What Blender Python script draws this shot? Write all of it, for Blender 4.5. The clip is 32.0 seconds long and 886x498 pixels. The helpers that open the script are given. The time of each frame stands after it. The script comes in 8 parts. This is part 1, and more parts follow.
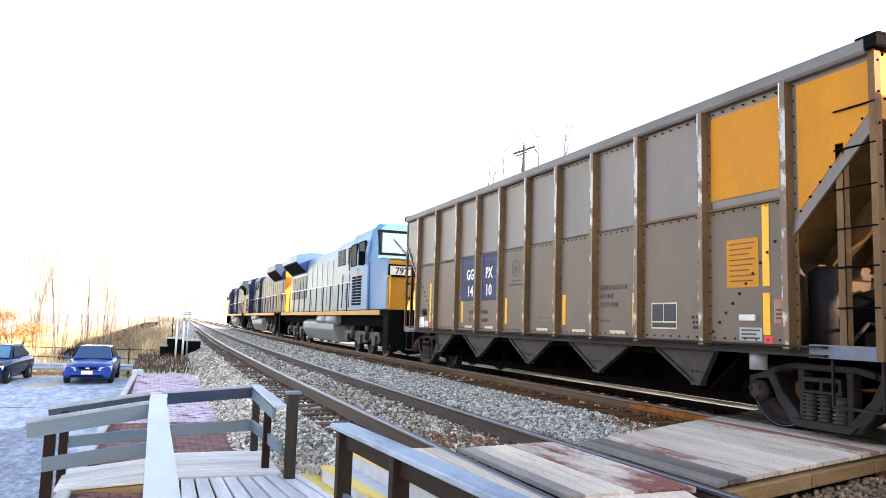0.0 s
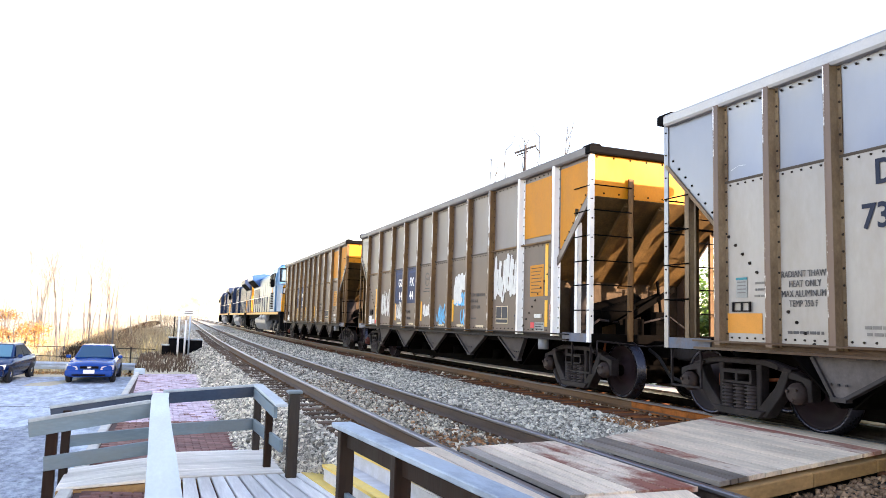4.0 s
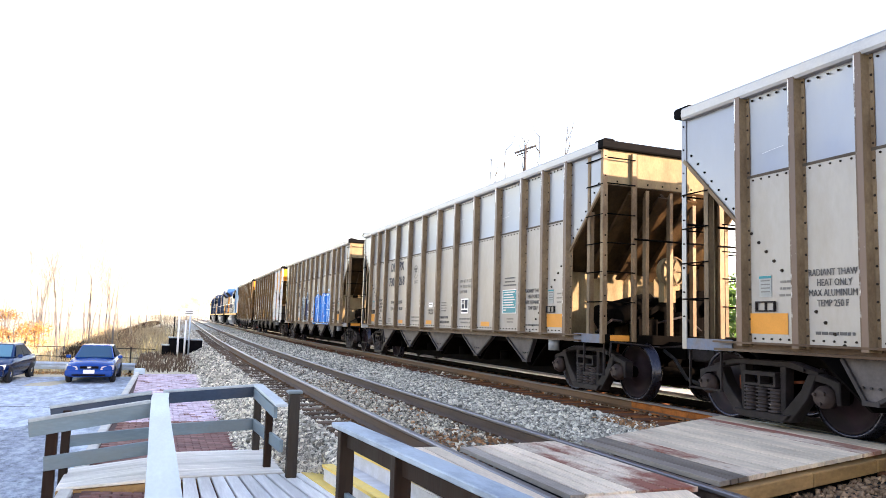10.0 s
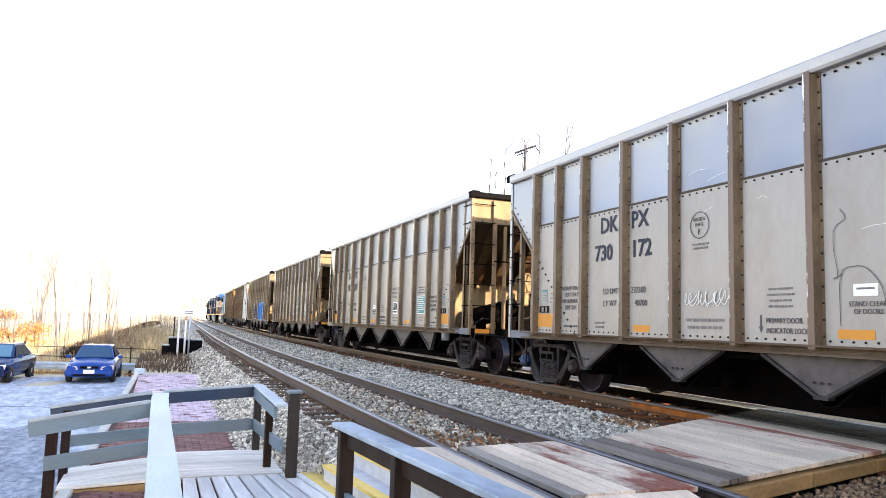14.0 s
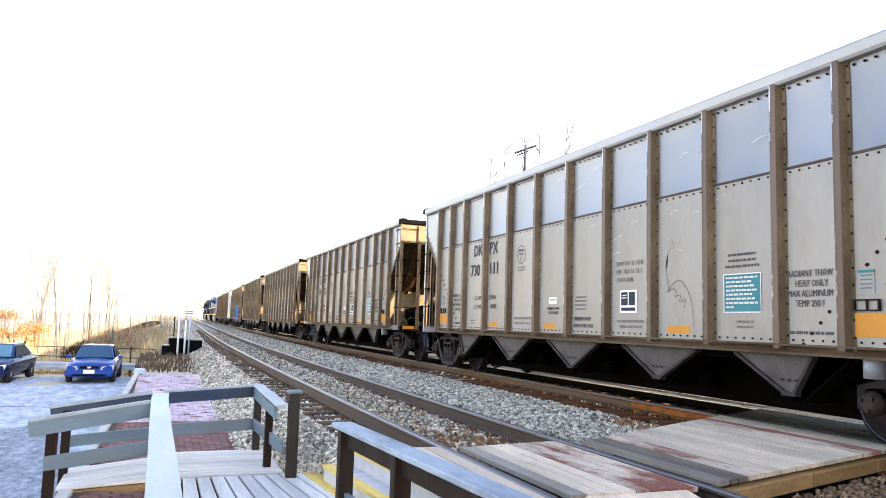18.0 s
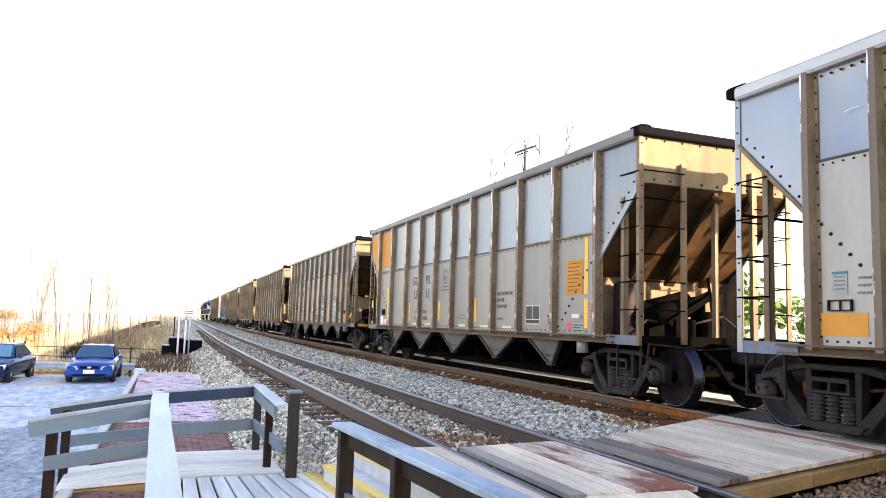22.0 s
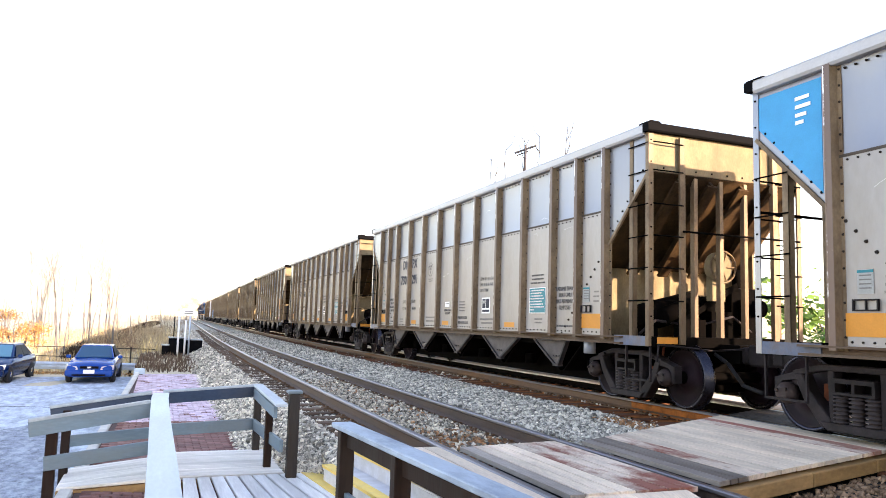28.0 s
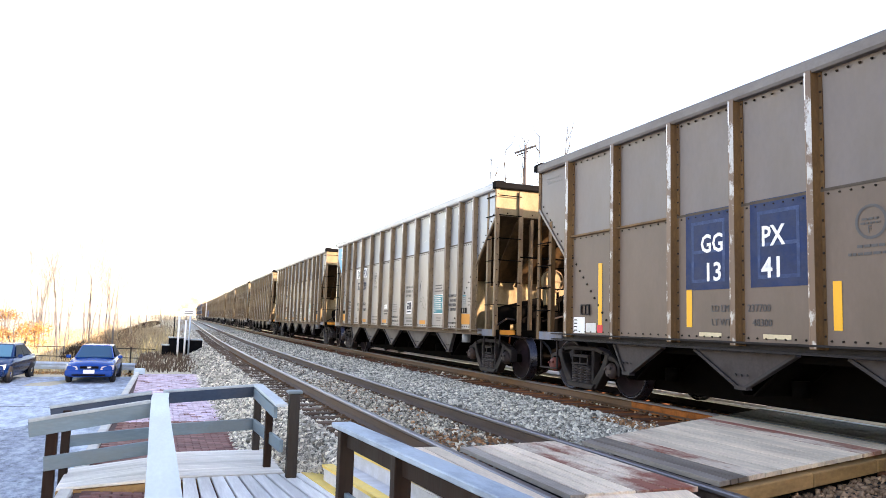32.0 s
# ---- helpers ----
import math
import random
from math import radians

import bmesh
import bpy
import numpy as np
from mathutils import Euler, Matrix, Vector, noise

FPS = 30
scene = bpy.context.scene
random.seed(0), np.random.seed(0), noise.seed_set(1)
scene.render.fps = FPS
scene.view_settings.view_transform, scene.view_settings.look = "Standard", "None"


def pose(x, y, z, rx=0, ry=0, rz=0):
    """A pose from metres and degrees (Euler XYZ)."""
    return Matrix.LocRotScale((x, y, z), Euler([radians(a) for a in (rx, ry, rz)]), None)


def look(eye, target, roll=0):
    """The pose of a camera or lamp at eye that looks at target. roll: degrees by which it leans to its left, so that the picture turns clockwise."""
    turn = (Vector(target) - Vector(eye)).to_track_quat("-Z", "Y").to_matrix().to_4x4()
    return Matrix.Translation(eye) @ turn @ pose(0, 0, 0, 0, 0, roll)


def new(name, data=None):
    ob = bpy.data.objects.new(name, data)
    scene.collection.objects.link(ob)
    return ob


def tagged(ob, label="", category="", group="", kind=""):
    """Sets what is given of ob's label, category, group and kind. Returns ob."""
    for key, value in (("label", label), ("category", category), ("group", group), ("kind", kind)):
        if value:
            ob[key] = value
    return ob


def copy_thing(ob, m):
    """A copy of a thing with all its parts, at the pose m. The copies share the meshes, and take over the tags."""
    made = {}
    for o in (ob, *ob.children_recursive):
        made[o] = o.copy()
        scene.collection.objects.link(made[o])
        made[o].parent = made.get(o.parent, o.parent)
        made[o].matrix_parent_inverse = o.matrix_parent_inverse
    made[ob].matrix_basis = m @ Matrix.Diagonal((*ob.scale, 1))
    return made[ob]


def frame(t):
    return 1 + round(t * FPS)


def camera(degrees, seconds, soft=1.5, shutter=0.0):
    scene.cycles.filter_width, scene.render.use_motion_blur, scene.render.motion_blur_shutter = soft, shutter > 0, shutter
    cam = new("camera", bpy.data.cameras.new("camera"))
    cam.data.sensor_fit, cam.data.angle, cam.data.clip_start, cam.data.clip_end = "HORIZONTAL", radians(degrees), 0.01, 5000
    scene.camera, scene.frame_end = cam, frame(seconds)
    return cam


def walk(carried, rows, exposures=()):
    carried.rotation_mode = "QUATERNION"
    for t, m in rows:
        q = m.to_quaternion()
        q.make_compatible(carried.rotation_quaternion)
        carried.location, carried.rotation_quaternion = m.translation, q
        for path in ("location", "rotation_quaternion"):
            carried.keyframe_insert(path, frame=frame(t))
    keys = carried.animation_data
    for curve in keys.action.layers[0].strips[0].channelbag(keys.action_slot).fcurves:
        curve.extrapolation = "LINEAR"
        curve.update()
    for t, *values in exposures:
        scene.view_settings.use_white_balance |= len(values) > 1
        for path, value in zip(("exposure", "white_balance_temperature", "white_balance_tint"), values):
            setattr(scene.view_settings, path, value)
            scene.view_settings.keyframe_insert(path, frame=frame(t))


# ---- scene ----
cam = camera(62.97, 32.0, soft=0.6, shutter=0.02)
EYE = Vector((0.0, 0.0, 1.2044))
AIM = EYE + Vector((0.36107619, 0.92696077, 0.10182199)) * 10
AIM0 = AIM + Vector((0.018, -0.007, 0.012))
walk(cam, [(0.0, look(EYE, AIM0, 1.713)), (0.5, look(EYE, AIM0.lerp(AIM, 0.75), 1.713)),
           (1.0, look(EYE, AIM, 1.713)), (16.0, look(EYE, AIM, 1.713)), (32.0, look(EYE, AIM, 1.713))],
     exposures=[(0.0, 2.42, 7600, 26), (32.0, 2.42, 7600, 26)])

# ---- light: low afternoon sun from beyond the train, clear pale sky
SUN_AZ, SUN_EL = radians(35), radians(14)
TO_SUN = Vector((math.sin(SUN_AZ) * math.cos(SUN_EL), -math.cos(SUN_AZ) * math.cos(SUN_EL), math.sin(SUN_EL)))
world = bpy.data.worlds.new("world")
scene.world = world
world.use_nodes = True
wn = world.node_tree.nodes
sky = wn.new("ShaderNodeTexSky")
sky.sky_type = "NISHITA"
sky.sun_disc = False
sky.sun_elevation = SUN_EL
sky.sun_rotation = math.atan2(TO_SUN.x, TO_SUN.y)
sky.dust_density = 0.6
sky.air_density = 1.0
wn["Background"].inputs["Strength"].default_value = 0.15
world.node_tree.links.new(sky.outputs[0], wn["Background"].inputs["Color"])
sun = new("sun", bpy.data.lights.new("sun", "SUN"))
sun.data.energy = 3.4
sun.data.angle = radians(0.5)
sun.data.color = (1.0, 0.87, 0.66)
sun.matrix_world = look((0, 0, 30), Vector((0, 0, 30)) - TO_SUN)

# ---- track plan: x across, y along the line away from the crossing, z up from rail top
X_NEAR, X_FAR, GAUGE = 3.40, 8.416, 1.404
SPEED = 5.71


def bend(y, start, end, slope):
    """Sideways shift and heading of a track that eases to its final slope."""
    if y <= start:
        return 0.0, 0.0
    if y >= end:
        return slope * (y - (start + end) / 2), slope
    return slope * (y - start) ** 2 / (2 * (end - start)), slope * (y - start) / (end - start)


def near_line(y):
    d, a = bend(y, 10, 45, 0.030)
    return X_NEAR + d, a


def far_line(y):
    d, a = bend(y, 28, 66, 0.026)
    return X_FAR + d, a


# ---- materials
def material(name, base, rough=0.6, metal=0.0, var=0.25, scale=3.0, fine=40.0, bump=0.15, second=None, streak=(1, 1, 1),
             rand=0.0, island=0.0, spec=0.2, amount=0.5, edge=(0.42, 0.62), coords="Object", bump_scale=None):
    """Procedural surface: two scales of variation, an optional second colour in patches, and fine relief."""
    m = bpy.data.materials.new(name)
    m.use_nodes = True
    n, l = m.node_tree.nodes, m.node_tree.links
    b = n["Principled BSDF"]
    b.inputs["Metallic"].default_value = metal
    b.inputs["Specular IOR Level"].default_value = spec
    tc = n.new("ShaderNodeTexCoord")
    mp = n.new("ShaderNodeMapping")
    mp.inputs["Scale"].default_value = streak
    l.new(tc.outputs[coords], mp.inputs["Vector"])
    big = n.new("ShaderNodeTexNoise")
    big.inputs["Scale"].default_value = scale
    big.inputs["Detail"].default_value = 5
    big.inputs["Roughness"].default_value = 0.65
    l.new(mp.outputs[0], big.inputs["Vector"])
    small = n.new("ShaderNodeTexNoise")
    small.inputs["Scale"].default_value = fine
    small.inputs["Detail"].default_value = 3
    l.new(mp.outputs[0], small.inputs["Vector"])
    col = n.new("ShaderNodeMix")
    col.data_type = "RGBA"
    dark = tuple(c * (1 - var) for c in base)
    light = tuple(min(1, c * (1 + var)) for c in base)
    col.inputs[6].default_value = (*dark, 1)
    col.inputs[7].default_value = (*light, 1)
    add = n.new("ShaderNodeMath")
    add.operation = "ADD"
    half = n.new("ShaderNodeMath")
    half.operation = "MULTIPLY_ADD"
    half.inputs[1].default_value = 0.45
    half.inputs[2].default_value = -0.225
    l.new(small.outputs["Fac"], half.inputs[0])
    l.new(half.outputs[0], add.inputs[0])
    l.new(big.outputs["Fac"], add.inputs[1])
    ramp = n.new("ShaderNodeMapRange")
    ramp.inputs[1].default_value = 0.3
    ramp.inputs[2].default_value = 0.7
    l.new(add.outputs[0], ramp.inputs[0])
    l.new(ramp.outputs[0], col.inputs[0])
    out = col.outputs[2]
    if second:
        patch = n.new("ShaderNodeTexNoise")
        patch.inputs["Scale"].default_value = scale * 0.7
        patch.inputs["Detail"].default_value = 8
        patch.inputs["Roughness"].default_value = 0.7
        off = n.new("ShaderNodeMapping")
        off.inputs["Location"].default_value = (7.3, 2.1, 4.4)
        l.new(mp.outputs[0], off.inputs["Vector"])
        l.new(off.outputs[0], patch.inputs["Vector"])
        pr = n.new("ShaderNodeMapRange")
        pr.inputs[1].default_value, pr.inputs[2].default_value = edge
        pr.inputs[4].default_value = amount
        l.new(patch.outputs["Fac"], pr.inputs[0])
        mix = n.new("ShaderNodeMix")
        mix.data_type = "RGBA"
        mix.inputs[7].default_value = (*second, 1)
        l.new(pr.outputs[0], mix.inputs[0])
        l.new(out, mix.inputs[6])
        out = mix.outputs[2]
    if rand or island:
        hs = n.new("ShaderNodeHueSaturation")
        mr = n.new("ShaderNodeMapRange")
        k = rand or island
        mr.inputs[3].default_value = 1 - k
        mr.inputs[4].default_value = 1 + k
        if rand:
            src = n.new("ShaderNodeObjectInfo").outputs["Random"]
        else:
            src = n.new("ShaderNodeNewGeometry").outputs["Random Per Island"]
        l.new(src, mr.inputs[0])
        l.new(mr.outputs[0], hs.inputs["Value"])
        l.new(out, hs.inputs["Color"])
        out = hs.outputs[0]
    l.new(out, b.inputs["Base Color"])
    rr = n.new("ShaderNodeMapRange")
    rr.inputs[3].default_value = max(0.03, rough - 0.12)
    rr.inputs[4].default_value = min(1, rough + 0.12)
    l.new(add.outputs[0], rr.inputs[0])
    l.new(rr.outputs[0], b.inputs["Roughness"])
    if bump:
        bp = n.new("ShaderNodeBump")
        bp.inputs["Strength"].default_value = bump
        bp.inputs["Distance"].default_value = bump_scale or 0.01
        l.new(add.outputs[0], bp.inputs["Height"])
        l.new(bp.outputs[0], b.inputs["Normal"])
    return m


M = {}
M["alu"] = material("aluminium_sheet", (0.214, 0.224, 0.256), 0.32, 0.55, 0.03, 0.8, 7, 0.0, (0.165, 0.158, 0.165), (1, 1.2, 0.5), rand=0.09, amount=0.4, edge=(0.30, 0.85))
M["alu_low"] = material("dusty_aluminium_sheet", (0.288, 0.272, 0.265), 0.42, 0.28, 0.08, 0.9, 9, 0.02, (0.165, 0.132, 0.108), (1, 1.4, 0.6), rand=0.09, amount=0.5, edge=(0.48, 0.74))
M["silver_low"] = material("dull_silver_sheet", (0.215, 0.205, 0.20), 0.45, 0.25, 0.08, 0.9, 9, 0.02, (0.13, 0.105, 0.09), (1, 1.4, 0.6), rand=0.07, amount=0.5, edge=(0.50, 0.74))
M["silver_up"] = material("dull_silver_sheet_upper", (0.17, 0.182, 0.205), 0.34, 0.5, 0.10, 0.8, 7, 0.03, (0.14, 0.128, 0.12), (1, 1.2, 0.8), rand=0.07, amount=0.5, edge=(0.45, 0.70))
M["grey"] = material("grey_brown_paint", (0.142, 0.104, 0.087), 0.45, 0.1, 0.08, 1.1, 14, 0.03, (0.10, 0.078, 0.062), (1, 1.2, 0.6), rand=0.07, amount=0.45)
M["greyup"] = material("grey_paint_upper", (0.142, 0.118, 0.112), 0.36, 0.25, 0.08, 1.1, 14, 0.03, (0.12, 0.095, 0.075), (1, 1.2, 0.6), rand=0.07, amount=0.4)
# tan carries the warm bounce on aluminium posts; darker patches are weathering
M["post"] = material("weathered_tan_post", (0.205, 0.146, 0.092), 0.6, 0.1, 0.25, 2.5, 40, 0.1, (0.085, 0.052, 0.034), (1, 1, 0.6), rand=0.15, amount=0.65, spec=0.2)
M["postg"] = material("rusty_brown_post", (0.16, 0.088, 0.038), 0.65, 0.1, 0.25, 2.5, 40, 0.1, (0.08, 0.045, 0.025), (1, 1, 0.5), rand=0.15, amount=0.6, spec=0.2)
M["worn"] = material("rubbed_bare_metal", (0.42, 0.41, 0.41), 0.45, 0.3, 0.15, 1.6, 50, 0.05, (0.14, 0.09, 0.065), (1, 1, 0.7), rand=0.1, amount=0.95, edge=(0.46, 0.50))
M["scratch"] = material("bright_scratch", (0.55, 0.54, 0.53), 0.5, 0.2, 0.1, 4, 40, 0.0)
M["worndk"] = material("rubbed_brown_metal", (0.40, 0.38, 0.37), 0.42, 0.3, 0.15, 1.3, 50, 0.05, (0.118, 0.080, 0.066), (1, 1, 0.8), rand=0.12, amount=0.97, edge=(0.39, 0.43))
M["edgewear"] = material("bare_metal_edge", (0.62, 0.61, 0.62), 0.4, 0.4, 0.15, 1.3, 50, 0.0, (0.12, 0.08, 0.06), (1, 1, 0.8), rand=0.3, amount=0.97, edge=(0.46, 0.52))
M["slopeg"] = material("brown_slope_sheet", (0.10, 0.058, 0.022), 0.65, 0.0, 0.3, 1.6, 30, 0.1, (0.03, 0.018, 0.010), amount=0.7, spec=0.1)
M["ribedge"] = material("worn_hopper_edge", (0.034, 0.030, 0.033), 0.6, 0.1, 0.2, 4, 40, 0.1, (0.02, 0.016, 0.016), amount=0.6)
M["chord"] = material("pale_aluminium_chord", (0.40, 0.40, 0.41), 0.45, 0.3, 0.1, 2, 40, 0.05, (0.42, 0.38, 0.33), (1, 0.6, 1), amount=0.4)
M["chordg"] = material("dull_steel_chord", (0.17, 0.155, 0.15), 0.5, 0.2, 0.12, 2, 40, 0.05, (0.10, 0.08, 0.07), (1, 0.6, 1), amount=0.5)
M["yellow"] = material("faded_orange_yellow_paint", (0.546, 0.202, 0.005), 0.55, 0.0, 0.12, 1.5, 40, 0.03, (0.48, 0.19, 0.02), (1, 1, 0.5), amount=0.45, spec=0.2)
M["strip"] = material("reflective_yellow_strip", (0.85, 0.42, 0.03), 0.4, 0.0, 0.05, 4, 50, 0.0)
M["orange"] = material("orange_placard", (0.62, 0.25, 0.04), 0.5, 0.0, 0.08, 4, 50, 0.0)
M["teal"] = material("teal_placard", (0.004, 0.19, 0.235), 0.4, 0.0, 0.08, 4, 50, 0.0)
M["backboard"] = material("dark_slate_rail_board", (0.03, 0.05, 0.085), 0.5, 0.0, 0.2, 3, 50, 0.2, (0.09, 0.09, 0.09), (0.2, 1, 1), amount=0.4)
M["endtan"] = material("dusty_tan_end_sheet", (0.20, 0.158, 0.095), 0.7, 0.0, 0.25, 2, 40, 0.08, (0.10, 0.07, 0.04), (1, 1, 0.5), amount=0.6, spec=0.15)
# end wall colour of the grey-brown cars, darker than on silver ones
M["endwallg"] = material("grimy_end_wall", (0.065, 0.045, 0.03), 0.8, 0.0, 0.3, 2, 40, 0.08, (0.03, 0.02, 0.014), (1, 1, 0.5), amount=0.6, spec=0.1)
M["endwall"] = material("dusty_brown_end_wall", (0.21, 0.165, 0.10), 0.75, 0.0, 0.25, 2, 40, 0.08, (0.09, 0.06, 0.035), (1, 1, 0.5), amount=0.6, spec=0.1)
M["sill"] = material("dusty_tan_sill", (0.065, 0.036, 0.022), 0.6, 0.1, 0.3, 3, 40, 0.08, (0.15, 0.11, 0.08), (1, 0.4, 1), amount=0.5)
M["white"] = material("white_paint", (0.80, 0.80, 0.80), 0.5, 0.0, 0.05, 4, 60, 0.0)
M["dimwhite"] = material("scuffed_white_paint", (0.62, 0.62, 0.6), 0.5, 0.0, 0.15, 4, 60, 0.0)
M["navy"] = material("navy_lettering", (0.006, 0.012, 0.036), 0.5, 0.0, 0.1, 4, 50, 0.0)
M["navyfield"] = material("navy_painted_field", (0.007, 0.022, 0.085), 0.55, 0.0, 0.25, 3, 50, 0.02, (0.05, 0.06, 0.09), (1, 1, 0.4), amount=0.4, spec=0.2)
M["ink"] = material("dark_grey_stencil", (0.085, 0.082, 0.085), 0.6, 0.0, 0.1, 4, 50, 0.0)
M["stencil"] = material("black_stencil_paint", (0.055, 0.055, 0.062), 0.6, 0.0, 0.1, 4, 50, 0.0)
# shade under the train is put into this near-black bed colour
M["shadebed"] = material("shade_black_ballast", (0.006, 0.005, 0.0045), 0.95, 0.0, 0.5, 10, 60, 0.8, (0.010, 0.007, 0.005), amount=0.5, spec=0.03, bump_scale=0.03)
M["palenotice"] = material("weathered_notice", (0.30, 0.31, 0.30), 0.6, 0.0, 0.15, 4, 50, 0.0, rand=0.1)
M["paleink"] = material("worn_grey_stencil", (0.17, 0.16, 0.155), 0.6, 0.0, 0.1, 4, 50, 0.0)
M["sky_blue"] = material("bright_blue_paint", (0.010, 0.284, 0.552), 0.4, 0.0, 0.08, 3, 50, 0.0)
M["red"] = material("red_placard", (0.7, 0.06, 0.07), 0.5, 0.0, 0.08, 3, 50, 0.0)
# blacker than grimy steel: deep shade under the cars is in this colour
M["dark"] = material("grimy_shade_black_steel", (0.0022, 0.0019, 0.0018), 0.95, 0.0, 0.3, 4, 40, 0.2, (0.004, 0.003, 0.0025), amount=0.6, rand=0.1, spec=0.03)
M["truck"] = material("dusty_cast_steel", (0.019, 0.015, 0.017), 0.65, 0.1, 0.45, 4, 40, 0.5, (0.008, 0.006, 0.006), amount=0.75, rand=0.2, spec=0.2)
M["coil"] = material("dusty_spring_steel", (0.042, 0.034, 0.036), 0.6, 0.1, 0.3, 7, 40, 0.3, (0.015, 0.010, 0.011), amount=0.5, rand=0.15, spec=0.2)
M["bolt"] = material("dark_bolt_heads", (0.022, 0.015, 0.011), 0.7, 0.1, 0.3, 8, 40, 0.2)
M["hopper"] = material("dull_hopper_sheet", (0.098, 0.086, 0.088), 0.6, 0.05, 0.2, 2, 30, 0.1, (0.03, 0.023, 0.025), amount=0.7, edge=(0.42, 0.62))
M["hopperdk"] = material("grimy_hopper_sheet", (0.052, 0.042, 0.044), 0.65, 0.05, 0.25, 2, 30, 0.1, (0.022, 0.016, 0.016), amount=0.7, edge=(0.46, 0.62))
M["slope"] = material("dusty_slope_sheet", (0.065, 0.038, 0.018), 0.6, 0.1, 0.3, 1.6, 30, 0.1, (0.018, 0.011, 0.007), (1, 1, 1), amount=0.8, edge=(0.40, 0.60), spec=0.1)
M["cap"] = material("rusty_bearing_cap", (0.045, 0.031, 0.03), 0.6, 0.1, 0.3, 8, 40, 0.3, (0.03, 0.02, 0.018), rand=0.3, amount=0.6)
M["capred"] = material("red_painted_bearing_cap", (0.13, 0.035, 0.03), 0.6, 0.1, 0.3, 8, 40, 0.3, (0.05, 0.025, 0.02), rand=0.3, amount=0.6)
M["capblue"] = material("blue_painted_bearing_cap", (0.02, 0.075, 0.20), 0.5, 0.1, 0.3, 8, 40, 0.3, (0.03, 0.03, 0.04), rand=0.3, amount=0.5)
M["rusty"] = material("rust_red_brake_rod", (0.16, 0.05, 0.025), 0.8, 0.0, 0.3, 8, 40, 0.2, rand=0.2)
M["wheel"] = material("rusty_wheel_plate", (0.016, 0.008, 0.012), 0.6, 0.0, 0.35, 3, 40, 0.15, (0.007, 0.005, 0.006), amount=0.7, spec=0.15)
M["tread"] = material("polished_tread", (0.035, 0.036, 0.05), 0.28, 0.9, 0.1, 6, 60, 0.0)
M["rail"] = material("rusty_rail_web", (0.088, 0.060, 0.050), 0.75, 0.1, 0.25, 3, 60, 0.2, (0.11, 0.06, 0.035), (1, 0.3, 1), amount=0.5)
M["railfar"] = material("brown_rust_rail_web", (0.125, 0.072, 0.045), 0.75, 0.1, 0.25, 2, 60, 0.2, (0.20, 0.085, 0.03), (1, 0.15, 1), amount=0.7, edge=(0.50, 0.66))
M["railshine"] = material("bright_polished_rail_head", (0.8, 0.8, 0.82), 0.42, 1.0, 0.1, 5, 60, 0.0, streak=(1, 0.1, 1))
M["rustdust"] = material("rust_dust_strip", (0.34, 0.10, 0.022), 0.95, 0.0, 0.4, 6, 80, 0.6, (0.12, 0.045, 0.015), amount=0.6, bump_scale=0.02)
M["railtop"] = material("polished_rail_head", (0.15, 0.14, 0.15), 0.36, 0.6, 0.12, 5, 60, 0.0, streak=(1, 0.1, 1))
# web of the farthest rail, blackened for the shade beneath the cars
M["webdark"] = material("shade_black_rail_web", (0.012, 0.009, 0.008), 0.85, 0.0, 0.3, 3, 60, 0.2, spec=0.05)
M["tierust"] = material("rust_soaked_tie_timber", (0.17, 0.062, 0.030), 0.9, 0.0, 0.45, 5, 60, 0.5, (0.06, 0.035, 0.024), (0.3, 1, 1), rand=0.3, amount=0.6)
M["tie"] = material("weathered_tie_timber", (0.09, 0.062, 0.045), 0.9, 0.0, 0.4, 5, 60, 0.5, (0.17, 0.085, 0.04), (0.3, 1, 1), rand=0.3, amount=0.5)
M["plate"] = material("rusted_tie_plate", (0.12, 0.065, 0.035), 0.8, 0.1, 0.3, 8, 60, 0.2, rand=0.25)
M["stone"] = material("ballast_stone", (0.58, 0.53, 0.44), 0.85, 0.0, 0.25, 9, 60, 0.3, (0.11, 0.095, 0.08), island=0.72, amount=0.5)
M["stone_rust"] = material("rust_stained_stone", (0.34, 0.19, 0.10), 0.85, 0.0, 0.25, 9, 60, 0.3, (0.30, 0.10, 0.025), island=0.45, amount=0.7)
# dark base stands for the shade in gaps between loose stones
M["bed"] = material("gap_shade_bed", (0.035, 0.031, 0.027), 0.95, 0.0, 0.45, 14, 90, 0.8, (0.045, 0.03, 0.02), amount=0.5, bump_scale=0.03)
M["plank"] = material("worn_crossing_plank", (0.70, 0.57, 0.44), 0.75, 0.0, 0.25, 1.6, 40, 0.4, (0.32, 0.14, 0.10), (1.6, 0.3, 1), rand=0.14, amount=0.7, edge=(0.55, 0.72))
M["plankpeel"] = material("peeling_red_plank", (0.66, 0.53, 0.42), 0.75, 0.0, 0.3, 2.2, 40, 0.4, (0.24, 0.055, 0.035), (1.2, 0.45, 1), rand=0.12, amount=0.9, edge=(0.465, 0.575))
M["plankgrey"] = material("grey_crossing_plank", (0.34, 0.295, 0.255), 0.75, 0.0, 0.25, 2.5, 40, 0.4, (0.18, 0.14, 0.12), (1.5, 0.2, 1), rand=0.15, amount=0.6)
M["plankdim"] = material("dark_crossing_plank", (0.23, 0.19, 0.16), 0.75, 0.0, 0.25, 2.5, 40, 0.4, (0.11, 0.085, 0.07), (1.5, 0.2, 1), rand=0.15, amount=0.6)
M["plankred"] = material("red_painted_plank", (0.36, 0.12, 0.09), 0.75, 0.0, 0.2, 2.5, 40, 0.35, (0.48, 0.36, 0.29), (1.5, 0.2, 1), rand=0.1, amount=0.6, edge=(0.46, 0.66))
